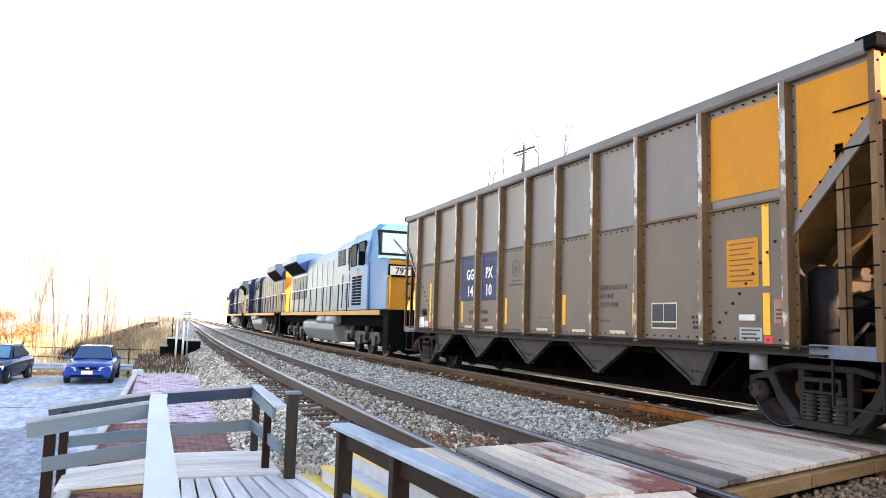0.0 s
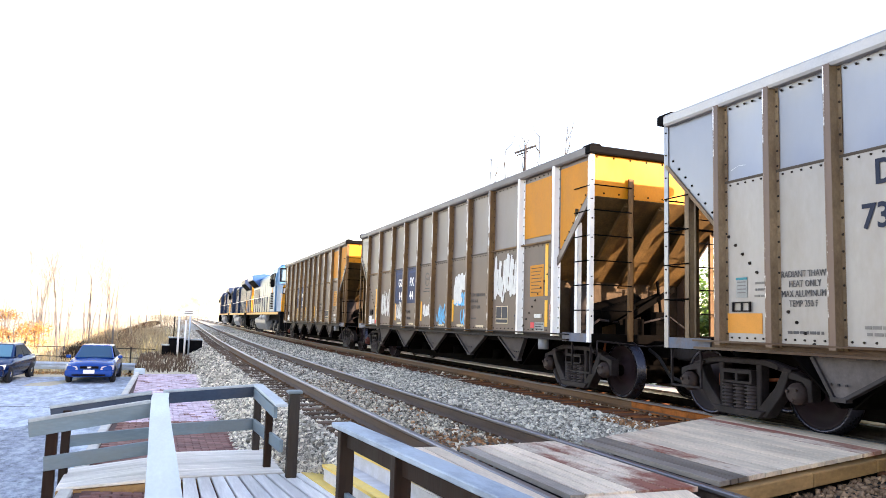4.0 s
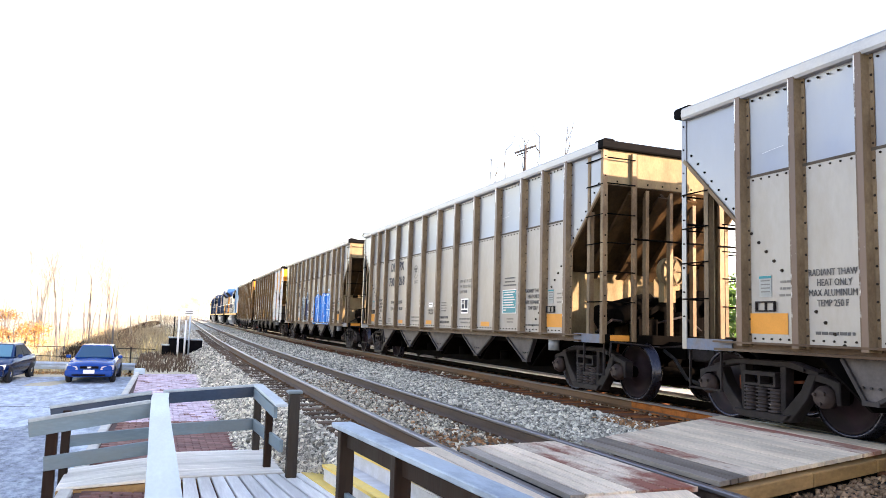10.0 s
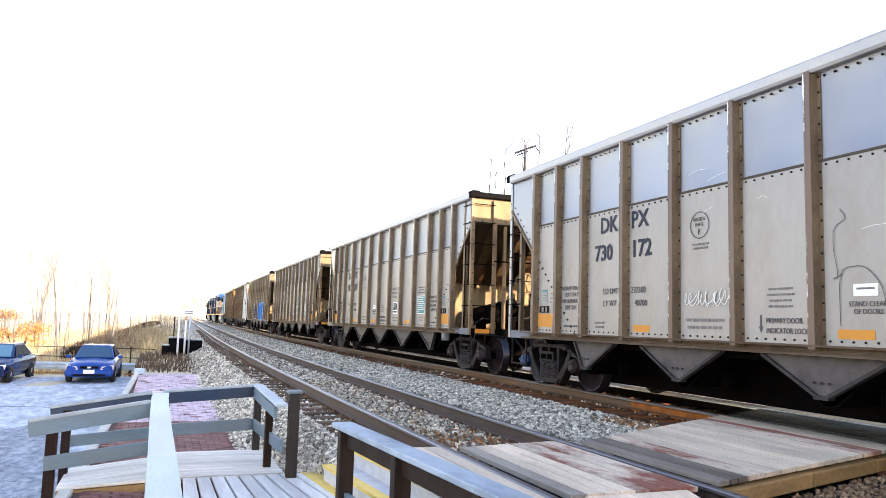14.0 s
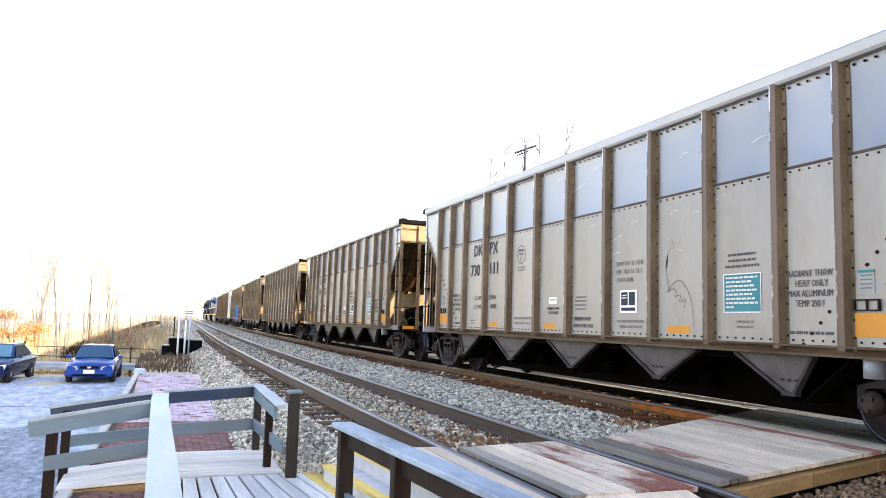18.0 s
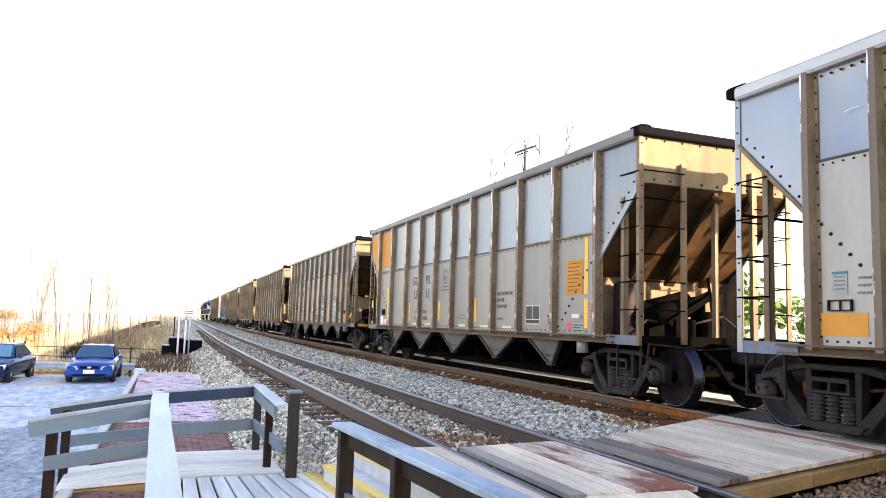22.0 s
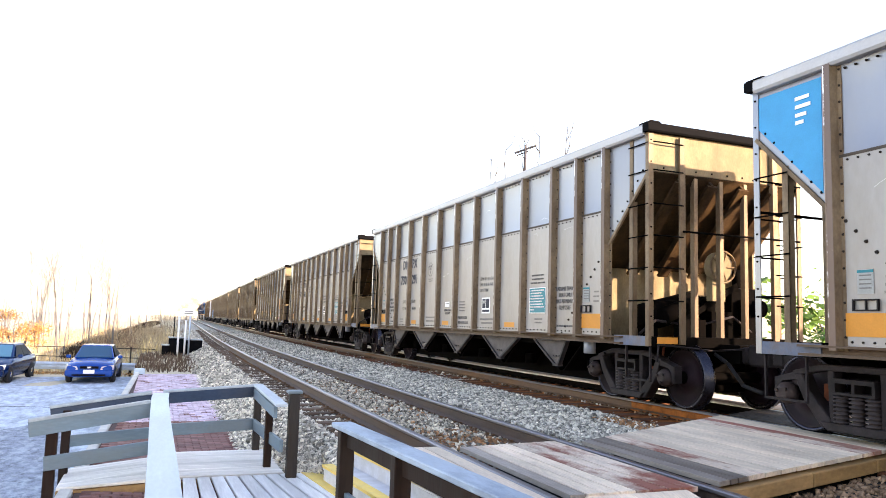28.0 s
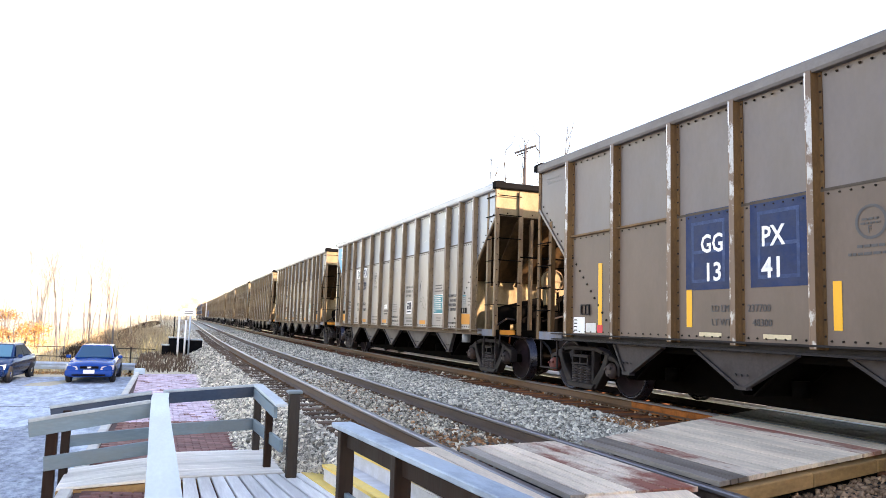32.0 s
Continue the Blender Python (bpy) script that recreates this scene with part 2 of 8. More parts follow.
# planks inside the far track, darkened for the train's shade
M["plankshade"] = material("shade_dark_plank", (0.06, 0.052, 0.045), 0.7, 0.0, 0.25, 2.5, 40, 0.4, (0.03, 0.025, 0.022), (1.5, 0.2, 1), rand=0.15, amount=0.6)
M["timber"] = material("raw_edge_timber", (0.40, 0.235, 0.10), 0.8, 0.0, 0.25, 3, 40, 0.4, (0.17, 0.09, 0.045), (0.25, 1, 1), rand=0.2, amount=0.6)
M["deck"] = material("blue_grey_deck_board", (0.72, 0.715, 0.70), 0.6, 0.0, 0.18, 3, 50, 0.3, (0.38, 0.37, 0.36), (1.4, 0.12, 1), rand=0.12, amount=0.6)
M["deckx"] = material("bleached_deck_board", (0.80, 0.755, 0.69), 0.65, 0.0, 0.18, 3, 50, 0.3, (0.40, 0.36, 0.32), (0.12, 1.4, 1), rand=0.12, amount=0.6)
M["handrail"] = material("grey_painted_handrail", (0.50, 0.56, 0.57), 0.5, 0.0, 0.12, 3, 50, 0.2, (0.36, 0.39, 0.39), (1, 0.2, 1), amount=0.35)
M["railboard"] = material("slate_grey_rail_board", (0.14, 0.205, 0.245), 0.55, 0.0, 0.14, 3, 50, 0.2, (0.2, 0.19, 0.16), (0.2, 1, 1), amount=0.4)
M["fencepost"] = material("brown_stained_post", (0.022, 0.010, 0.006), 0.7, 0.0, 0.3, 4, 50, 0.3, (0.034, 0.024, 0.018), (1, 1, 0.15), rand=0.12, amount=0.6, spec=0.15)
M["fencepost_grey"] = material("weathered_grey_post", (0.036, 0.031, 0.028), 0.75, 0.0, 0.3, 4, 50, 0.35, (0.035, 0.024, 0.017), (1, 1, 0.15), rand=0.12, amount=0.6, spec=0.15)
M["capgrey"] = material("weathered_grey_cap_rail", (0.36, 0.41, 0.43), 0.6, 0.0, 0.15, 3, 50, 0.2, (0.22, 0.24, 0.25), (1, 0.2, 1), amount=0.5)
M["polewood"] = material("bleached_pole_timber", (0.075, 0.072, 0.08), 0.85, 0.0, 0.25, 3, 50, 0.3, (0.035, 0.032, 0.035), (1, 1, 0.15), amount=0.5)
M["steppaint"] = material("pale_step_paint", (0.70, 0.70, 0.74), 0.6, 0.0, 0.12, 3, 50, 0.2, (0.46, 0.43, 0.40), (0.3, 1, 1), rand=0.06, amount=0.5)
M["stone_dark"] = material("grey_brown_stone", (0.50, 0.44, 0.34), 0.9, 0.0, 0.3, 9, 60, 0.3, (0.15, 0.115, 0.09), island=0.8, amount=0.5)
M["nosing"] = material("yellow_step_nosing", (0.95, 0.64, 0.16), 0.6, 0.0, 0.1, 4, 50, 0.1, (0.6, 0.45, 0.22), amount=0.4)
M["brick"] = material("red_paver", (0.21, 0.092, 0.080), 0.8, 0.0, 0.2, 6, 60, 0.25, (0.32, 0.19, 0.17), rand=0.25, amount=0.4)
M["brickpale"] = material("pale_lilac_paver", (0.62, 0.53, 0.60), 0.75, 0.0, 0.2, 6, 60, 0.25, (0.34, 0.18, 0.18), rand=0.2, amount=0.5)
M["joint"] = material("paver_joint_sand", (0.09, 0.055, 0.05), 0.95, 0.0, 0.3, 8, 60, 0.3)
M["asphalt"] = material("worn_asphalt", (0.47, 0.53, 0.61), 0.8, 0.0, 0.40, 4.5, 60, 0.7, (0.19, 0.22, 0.265), (1, 0.35, 1), amount=0.6, edge=(0.46, 0.64))
# darker copy of the asphalt, for the shadow across the lot
M["asphaltshade"] = material("shadow_dark_asphalt", (0.22, 0.25, 0.30), 0.85, 0.0, 0.5, 7, 40, 0.8, (0.42, 0.47, 0.53), (1, 0.5, 1), amount=0.8, edge=(0.48, 0.62))
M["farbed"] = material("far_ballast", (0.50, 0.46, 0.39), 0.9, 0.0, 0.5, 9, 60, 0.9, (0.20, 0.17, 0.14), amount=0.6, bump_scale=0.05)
M["soil"] = material("dry_grass_ground", (0.60, 0.53, 0.38), 0.95, 0.0, 0.2, 0.35, 18, 0.6, (0.42, 0.34, 0.22), amount=0.6, bump_scale=0.05)
M["straw"] = material("dry_straw", (0.62, 0.48, 0.25), 0.85, 0.0, 0.2, 3, 30, 0.0, island=0.35)
M["weed"] = material("brown_brush", (0.40, 0.32, 0.21), 0.9, 0.0, 0.25, 3, 30, 0.0, island=0.4)
M["leaf"] = material("autumn_leaf", (0.36, 0.18, 0.065), 0.7, 0.0, 0.25, 3, 30, 0.0, island=0.45)
M["green"] = material("green_leaf", (0.085, 0.17, 0.03), 0.6, 0.0, 0.25, 3, 30, 0.0, island=0.45)
M["bark"] = material("grey_bark", (0.16, 0.155, 0.155), 0.9, 0.0, 0.3, 4, 40, 0.4, (0.05, 0.045, 0.045), (1, 1, 0.3), amount=0.9, edge=(0.45, 0.6))
M["twig"] = material("bare_twig", (0.20, 0.195, 0.195), 0.9, 0.0, 0.25, 4, 40, 0.0)
M["twigdark"] = material("dark_bare_twig", (0.06, 0.055, 0.055), 0.9, 0.0, 0.25, 4, 40, 0.0)
M["guard"] = material("galvanised_guardrail", (0.52, 0.62, 0.72), 0.4, 0.4, 0.12, 3, 50, 0.05, (0.42, 0.42, 0.43), amount=0.4)
M["black"] = material("black_cabinet_paint", (0.005, 0.005, 0.006), 0.85, 0.0, 0.2, 3, 50, 0.05, spec=0.04)
M["rubber"] = material("tyre_rubber", (0.02, 0.02, 0.021), 0.8, 0.0, 0.2, 8, 50, 0.2)
M["carblue"] = material("blue_car_paint", (0.001, 0.048, 0.26), 0.2, 0.0, 0.05, 2, 30, 0.0, spec=0.3)
M["cardark"] = material("dark_blue_car_paint", (0.001, 0.010, 0.05), 0.2, 0.0, 0.05, 2, 30, 0.0, spec=0.2)
M["chrome"] = material("chrome_trim", (0.75, 0.76, 0.78), 0.12, 1.0, 0.05, 3, 40, 0.0)
M["locoblue"] = material("sky_blue_loco_paint", (0.045, 0.18, 0.36), 0.4, 0.0, 0.2, 1, 30, 0.03, (0.10, 0.20, 0.30), (1, 1, 0.4), amount=0.35, spec=0.3)
M["loconavy"] = material("navy_loco_paint", (0.008, 0.028, 0.085), 0.45, 0.0, 0.12, 1, 30, 0.03, spec=0.25)
# blue paint made pale for the bright reflections on the hood
M["locopale"] = material("reflection_pale_blue_paint", (0.17, 0.24, 0.30), 0.38, 0.15, 0.2, 0.9, 30, 0.03, (0.07, 0.16, 0.28), (1, 1, 0.5), amount=0.6)
M["locodeep"] = material("deep_blue_loco_paint", (0.008, 0.075, 0.25), 0.4, 0.0, 0.12, 1, 30, 0.03, spec=0.3)
M["locoyel"] = material("golden_loco_paint", (0.50, 0.22, 0.015), 0.42, 0.0, 0.12, 1, 30, 0.03, (0.40, 0.20, 0.06), amount=0.4)
M["locogrey"] = material("grey_loco_paint", (0.24, 0.26, 0.30), 0.45, 0.1, 0.12, 1, 30, 0.03, (0.2, 0.18, 0.16), amount=0.4)
M["blueplate"] = material("blue_grey_plate", (0.10, 0.13, 0.20), 0.5, 0.1, 0.2, 4, 40, 0.05, (0.16, 0.11, 0.07), rand=0.2, amount=0.5)
M["glow"] = material("lens", (0.5, 0.5, 0.5), 0.15, 0.0, 0.05, 3, 40, 0.0)


def glass(name, tint, rough=0.03, spec=0.5):
    m = bpy.data.materials.new(name)
    m.use_nodes = True
    b = m.node_tree.nodes["Principled BSDF"]
    b.inputs["Base Color"].default_value = (*tint, 1)
    b.inputs["Roughness"].default_value = rough
    b.inputs["Specular IOR Level"].default_value = spec
    return m


M["glass"] = glass("dark_tinted_glass", (0.006, 0.009, 0.014), 0.5, 0.05)
# sky reflection is put into the tint of the locomotive windscreens
M["wind"] = glass("sky_tinted_windscreen", (0.10, 0.17, 0.22), 0.12)
M["carglass"] = glass("blue_car_windscreen", (0.02, 0.075, 0.15), 0.06, 0.5)


# ---- mesh helpers
def box(bm, x0, x1, y0, y1, z0, z1):
    v = [bm.verts.new(p) for p in ((x0, y0, z0), (x1, y0, z0), (x1, y1, z0), (x0, y1, z0), (x0, y0, z1), (x1, y0, z1), (x1, y1, z1), (x0, y1, z1))]
    for f in ((3, 2, 1, 0), (4, 5, 6, 7), (0, 1, 5, 4), (1, 2, 6, 5), (2, 3, 7, 6), (3, 0, 4, 7)):
        bm.faces.new([v[i] for i in f])
    return v


def hexa(bm, pts):
    """Eight corners: four below, then four above, each going round."""
    v = [bm.verts.new(p) for p in pts]
    for f in ((3, 2, 1, 0), (4, 5, 6, 7), (0, 1, 5, 4), (1, 2, 6, 5), (2, 3, 7, 6), (3, 0, 4, 7)):
        bm.faces.new([v[i] for i in f])
    return v


def bar(bm, a, b, w, h, up=(0, 0, 1)):
    """A rectangular bar from a to b, w across and h along up."""
    a, b, up = Vector(a), Vector(b), Vector(up)
    d = (b - a).normalized()
    s = d.cross(up)
    s = s.normalized() if s.length > 1e-6 else Vector((1, 0, 0))
    u = s.cross(d).normalized()
    s, u = s * w / 2, u * h / 2
    return hexa(bm, [a - s - u, a + s - u, b + s - u, b - s - u, a - s + u, a + s + u, b + s + u, b - s + u])


def tube(bm, a, b, r0, r1=None, n=8, cap=True):
    a, b = Vector(a), Vector(b)
    r1 = r0 if r1 is None else r1
    d = (b - a).normalized()
    s = d.orthogonal().normalized()
    u = d.cross(s)
    ring = []
    for p, r in ((a, r0), (b, r1)):
        ring.append([bm.verts.new(p + (s * math.cos(k * math.tau / n) + u * math.sin(k * math.tau / n)) * r) for k in range(n)])
    for k in range(n):
        f = bm.faces.new((ring[0][k], ring[0][(k + 1) % n], ring[1][(k + 1) % n], ring[1][k]))
        f.smooth = n > 5
    if cap:
        bm.faces.new(ring[0][::-1])
        bm.faces.new(ring[1])


def slab(bm, pts, axis, a, b):
    """A flat outline, given in the two other axes, made solid from a to b along axis (0, 1 or 2)."""
    def put(p, k):
        c = list(p)
        c.insert(axis, k)
        return bm.verts.new(c)
    lo = [put(p, a) for p in pts]
    hi = [put(p, b) for p in pts]
    bm.faces.new(lo)
    bm.faces.new(hi)
    n = len(pts)
    for i in range(n):
        bm.faces.new((lo[i], lo[(i + 1) % n], hi[(i + 1) % n], hi[i]))
    bmesh.ops.recalc_face_normals(bm, faces=bm.faces)


def lathe(bm, profile, axis_dir, centre=(0, 0, 0), n=20, hoop=False):
    """Turn a profile of (along, radius) round an axis through centre."""
    c, d = Vector(centre), Vector(axis_dir).normalized()
    s = d.orthogonal().normalized()
    u = d.cross(s)
    rings = []
    for a, r in profile:
        rings.append([bm.verts.new(c + d * a + (s * math.cos(k * math.tau / n) + u * math.sin(k * math.tau / n)) * r) for k in range(n)])
    for i in range(len(rings) - 1):
        for k in range(n):
            f = bm.faces.new((rings[i][k], rings[i][(k + 1) % n], rings[i + 1][(k + 1) % n], rings[i + 1][k]))
            f.smooth = True
    if hoop:
        for k in range(n):
            bm.faces.new((rings[-1][k], rings[-1][(k + 1) % n], rings[0][(k + 1) % n], rings[0][k]))
    else:
        bm.faces.new(rings[0][::-1])
        bm.faces.new(rings[-1])
    bmesh.ops.recalc_face_normals(bm, faces=bm.faces)


def soften(bm, width, segments=1):
    bmesh.ops.bevel(bm, geom=list(bm.edges), offset=width, segments=segments, affect="EDGES", profile=0.5)


def to_mesh(name, bm, mat):
    me = bpy.data.meshes.new(name)
    bm.to_mesh(me)
    bm.free()
    me.materials.append(mat)
    return me


def part(name, bm, mat, parent, label="", at=None):
    """Links a bmesh (or a ready mesh) as one object under a thing or a part."""
    me = bm if isinstance(bm, bpy.types.Mesh) else to_mesh(name, bm, mat)
    ob = new(name, me)
    ob.parent = parent
    if at is not None:
        ob.matrix_basis = at if isinstance(at, Matrix) else Matrix.Translation(at)
    if label:
        tagged(ob, label)
    return ob


KEEP = {}


def shared(key, mat, build):
    """One mesh for all alike pieces."""
    if (key, mat.name) not in KEEP:
        bm = bmesh.new()
        build(bm)
        KEEP[key, mat.name] = to_mesh(key.split("|")[0], bm, mat)
    return KEEP[key, mat.name]


def thing(name, label, category, group="", kind="", at=None):
    ob = new(name)
    ob.empty_display_size = 0.3
    tagged(ob, label, category, group, kind)
    if at is not None:
        ob.matrix_basis = at if isinstance(at, Matrix) else Matrix.Translation(at)
    return ob


def solid(name, bm, mat, label, category="", group="", kind="", at=None):
    ob = new(name, bm if isinstance(bm, bpy.types.Mesh) else to_mesh(name, bm, mat))
    tagged(ob, label, category, group, kind)
    if at is not None:
        ob.matrix_basis = at if isinstance(at, Matrix) else Matrix.Translation(at)
    return ob


def lettering(text, height, mat, squeeze=1.0, depth=0.002):
    """A mesh of raised letters in the built-in font: width along +x, height along +y, from the lower left."""
    key = ("text", text, height, mat.name, squeeze)
    if key not in KEEP:
        cu = bpy.data.curves.new("letters", "FONT")
        cu.body = text
        cu.size = height / 0.72
        cu.extrude = depth
        cu.offset = 0.007 if height > 0.2 else 0.0
        cu.resolution_u = 2
        ob = bpy.data.objects.new("letters", cu)
        scene.collection.objects.link(ob)
        me = bpy.data.meshes.new_from_object(ob.evaluated_get(bpy.context.evaluated_depsgraph_get()))
        bpy.data.objects.remove(ob)
        me.transform(Matrix.Diagonal((squeeze, 1, 1, 1)))
        me.materials.clear()
        me.materials.append(mat)
        KEEP[key] = me
    return KEEP[key]


# ---- the train: locomotives and coal hopper cars, all in the space of their own thing (y forward, z up from rail top)
WHEEL_R = 0.48
M["seam"] = material("dark_seam_joint", (0.07, 0.055, 0.045), 0.7, 0.1, 0.2, 4, 50, 0.1)
SIDE = Matrix(((0, 0, -1, 0), (-1, 0, 0, 0), (0, 1, 0, 0), (0, 0, 0, 1)))


def on_side(d, z, proud=0.0, half=7.75, x=1.512):
    """Pose for a flat mark on the side: d metres behind the front corner, z up."""
    return Matrix.Translation((-x - proud, half - d, z)) @ SIDE


def flat(key, w, h, mat, t=0.004):
    return shared(f"{key}|{w:.3f}|{h:.3f}", mat, lambda bm: box(bm, 0, w, 0, h, 0, t))


def wheelset(parent, y):
    """An axle with two wheels, free to roll about its own centre."""
    def axle(bm):
        lathe(bm, [(-1.12, 0.08), (-0.8, 0.1), (-0.6, 0.085), (0.6, 0.085), (0.8, 0.1), (1.12, 0.08)], (1, 0, 0), n=12)

    def disc(sgn):
        def f(bm):
            prof = [(0.075, 0.05), (0.075, 0.15), (0.02, 0.19), (0.0, 0.36), (0.055, 0.40), (0.065, 0.445), (-0.06, 0.45), (-0.06, 0.40), (-0.03, 0.36), (-0.02, 0.18), (-0.09, 0.14), (-0.09, 0.05)]
            lathe(bm, prof, (sgn, 0, 0), n=28)
        return f

    def tyre(sgn):
        def f(bm):
            prof = [(0.067, 0.43), (0.067, 0.478), (-0.055, 0.485), (-0.065, 0.512), (-0.088, 0.512), (-0.092, 0.43)]
            lathe(bm, prof, (sgn, 0, 0), n=36, hoop=True)
        return f

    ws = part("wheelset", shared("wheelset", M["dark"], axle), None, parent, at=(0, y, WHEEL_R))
    for sgn in (-1, 1):
        part("wheel", shared(f"wheel|{sgn}", M["wheel"], disc(sgn)), None, ws, "rusty steel wheel", at=(sgn * 0.745, 0, 0))
        part("tread", shared(f"tread|{sgn}", M["tread"], tyre(sgn)), None, ws, "polished steel tread", at=(sgn * 0.745, 0, 0))
    ROLLERS.append((ws, y))
    return ws


ROLLERS = []


def truck(parent, y0, cap_mat="cap"):
    """Three-piece freight truck: bolster, side frames, springs, bearing caps, brake beam."""
    def bolster(bm):
        box(bm, -1.05, 1.05, -0.18, 0.18, 0.42, 0.72)
        box(bm, -0.35, 0.35, -0.35, 0.35, 0.7, 0.9)
        # filler block, added so no daylight shows through the truck
        box(bm, -0.56, 0.56, -0.80, 0.80, 0.24, 0.80)
        soften(bm, 0.02)

    def frame_side(bm):
        slab(bm, [(-0.84, 0.70), (-0.86, 0.76), (-0.46, 0.86), (0.46, 0.86), (0.86, 0.76), (0.84, 0.70), (0.42, 0.785), (-0.42, 0.785)], 0, -0.085, 0.085)
        for q in (-1, 1):
            slab(bm, [(q * 0.84, 0.735), (q * 0.72, 0.735), (q * 0.60, 0.52), (q * 0.335, 0.24), (q * 0.34, 0.12), (q * 0.46, 0.13), (q * 0.70, 0.42), (q * 0.80, 0.62)], 0, -0.09, 0.09)
            slab(bm, [(q * 0.38, 0.80), (q * 0.285, 0.80), (q * 0.285, 0.20), (q * 0.36, 0.22)], 0, -0.075, 0.075)
            slab(bm, [(q * 1.15, 0.66), (q * 0.80, 0.755), (q * 0.80, 0.65), (q * 1.02, 0.625), (q * 1.08, 0.56), (q * 1.09, 0.40), (q * 1.15, 0.40)], 0, -0.08, 0.08)
            tube(bm, (-0.12, q * 0.66, 0.77), (-0.085, q * 0.66, 0.77), 0.025, n=6)
        slab(bm, [(-0.46, 0.21), (-0.36, 0.11), (0.36, 0.11), (0.46, 0.21)], 0, -0.12, 0.12)
        bmesh.ops.bevel(bm, geom=[e for e in bm.edges if abs(e.verts[0].co.x - e.verts[1].co.x) < 1e-5 and e.calc_length() > 0.1], offset=0.012, segments=1, affect="EDGES", profile=0.5)

    def bolster_end(bm):
        box(bm, -0.09, 0.09, -0.27, 0.27, 0.66, 0.71)
        box(bm, -0.09, 0.09, -0.27, 0.27, 0.53, 0.56)
        for y in (-0.27, -0.02, 0.23):
            box(bm, -0.08, 0.08, y, y + 0.04, 0.56, 0.66)

    def spring(bm):
        prof = [(0.205, 0.03)]
        for k in range(7):
            z = 0.21 + k * 0.046
            prof += [(z, 0.066), (z + 0.008, 0.096), (z + 0.022, 0.096), (z + 0.030, 0.066)]
        lathe(bm, prof + [(0.53, 0.03)], (0, 0, 1), n=12)

    def cap(bm):
        lathe(bm, [(0.0, 0.135), (0.09, 0.135), (0.105, 0.115), (0.14, 0.105), (0.15, 0.06)], (-1, 0, 0), n=16)
        for k in range(3):
            a = k * math.tau / 3 + 0.4
            tube(bm, (-0.14, 0.075 * math.cos(a), 0.075 * math.sin(a)), (-0.175, 0.075 * math.cos(a), 0.075 * math.sin(a)), 0.022, n=6)

    def beam(bm):
        bar(bm, (-0.95, 0, 0), (0.95, 0, 0), 0.09, 0.12)
        for s in (-1, 1):
            box(bm, s * 0.745 - 0.06, s * 0.745 + 0.06, -0.1, 0.12, -0.14, 0.16)

    t = part("truck_bolster", shared("truck_bolster", M["dark"], bolster), None, parent, "cast steel truck bolster, blackened for the shade under the car", at=(0, y0, 0))
    for s in (-1, 1):
        part("side_frame", shared("side_frame", M["truck"], frame_side), None, t, "dusty cast steel truck side frame", at=(s * 1.08, 0, 0))
        part("bolster_end", shared("bolster_end", M["truck"], bolster_end), None, t, "boxed end of the bolster over the springs", at=pose(s * 1.13, 0, 0, 0, 0, 0 if s > 0 else 180))
        for yy in (-0.2, 0, 0.2):
            part("spring", shared("spring", M["coil"], spring), None, t, at=(s * 1.13, yy, 0))
        for yy in (-0.95, 0.95):
            rot = pose(s * 1.10, yy, WHEEL_R, 0, 0, 0 if s < 0 else 180)
            part("bearing_cap", shared("bearing_cap", M[cap_mat if y0 > 0 and yy > 0 else "cap"], cap), None, t, "round roller bearing cap", at=rot)
    for yy in (-0.42, 0.42):
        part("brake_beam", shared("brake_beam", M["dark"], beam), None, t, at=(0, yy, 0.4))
    def rod(bm):
        tube(bm, (0, -0.55, 0.62), (0, 0.55, 0.50), 0.022, n=6)
        tube(bm, (0, -0.55, 0.62), (0, -0.62, 0.95), 0.022, n=6)
        box(bm, -0.03, 0.03, 0.45, 0.6, 0.42, 0.62)
    for s in (-1, 1):
        part("brake_rod", shared("brake_rod", M["rusty"], rod), None, t, "rust-red brake rod", at=(s * 0.92, 0, 0))
    for yy in (-0.95, 0.95):
        wheelset(parent, y0 + yy)
    return t


def dished(bm, x, w, h, depth=0.011, n=6):
    """A sheet whose outer face is slightly hollow between its edges."""
    box(bm, -0.03, x - depth - 0.004, -w / 2, w / 2, 0, h)
    g = [[bm.verts.new((x - depth * (1 - (2 * i / n - 1) ** 2) * (1 - (2 * j / n - 1) ** 4), -w / 2 + w * i / n, h * j / n)) for i in range(n + 1)] for j in range(n + 1)]
    for j in range(n):
        for i in range(n):
            f = bm.faces.new((g[j][i], g[j][i + 1], g[j + 1][i + 1], g[j + 1][i]))
            f.smooth = True


def rivet(bm, y, z, r, proud=0.014):
    """A low domed bolt head on the outer face, six-sided."""
    lo = [bm.verts.new((-0.004, y + r * math.cos(k * 1.0472), z + r * math.sin(k * 1.0472))) for k in range(6)]
    hi = [bm.verts.new((proud, y + 0.6 * r * math.cos(k * 1.0472), z + 0.6 * r * math.sin(k * 1.0472))) for k in range(6)]
    for k in range(6):
        bm.faces.new((lo[k], lo[(k + 1) % 6], hi[(k + 1) % 6], hi[k]))
    bm.faces.new(hi)


DK_POSTS = [-6.53, -5.67, -4.79, -3.6, -2.4, -1.2, 0, 1.2, 2.4, 3.6, 4.79, 5.67, 6.53]
GG_POSTS = [-6.5, -5.08, -3.65, -2.41, -1.2, 0, 1.2, 2.41, 3.65, 5.08, 6.5]
HOPPERS = (-4.84, -2.42, 0, 2.42, 4.84)
POST_OUT = 0.09
Z_SILL, Z_TOP = 1.08, 4.22


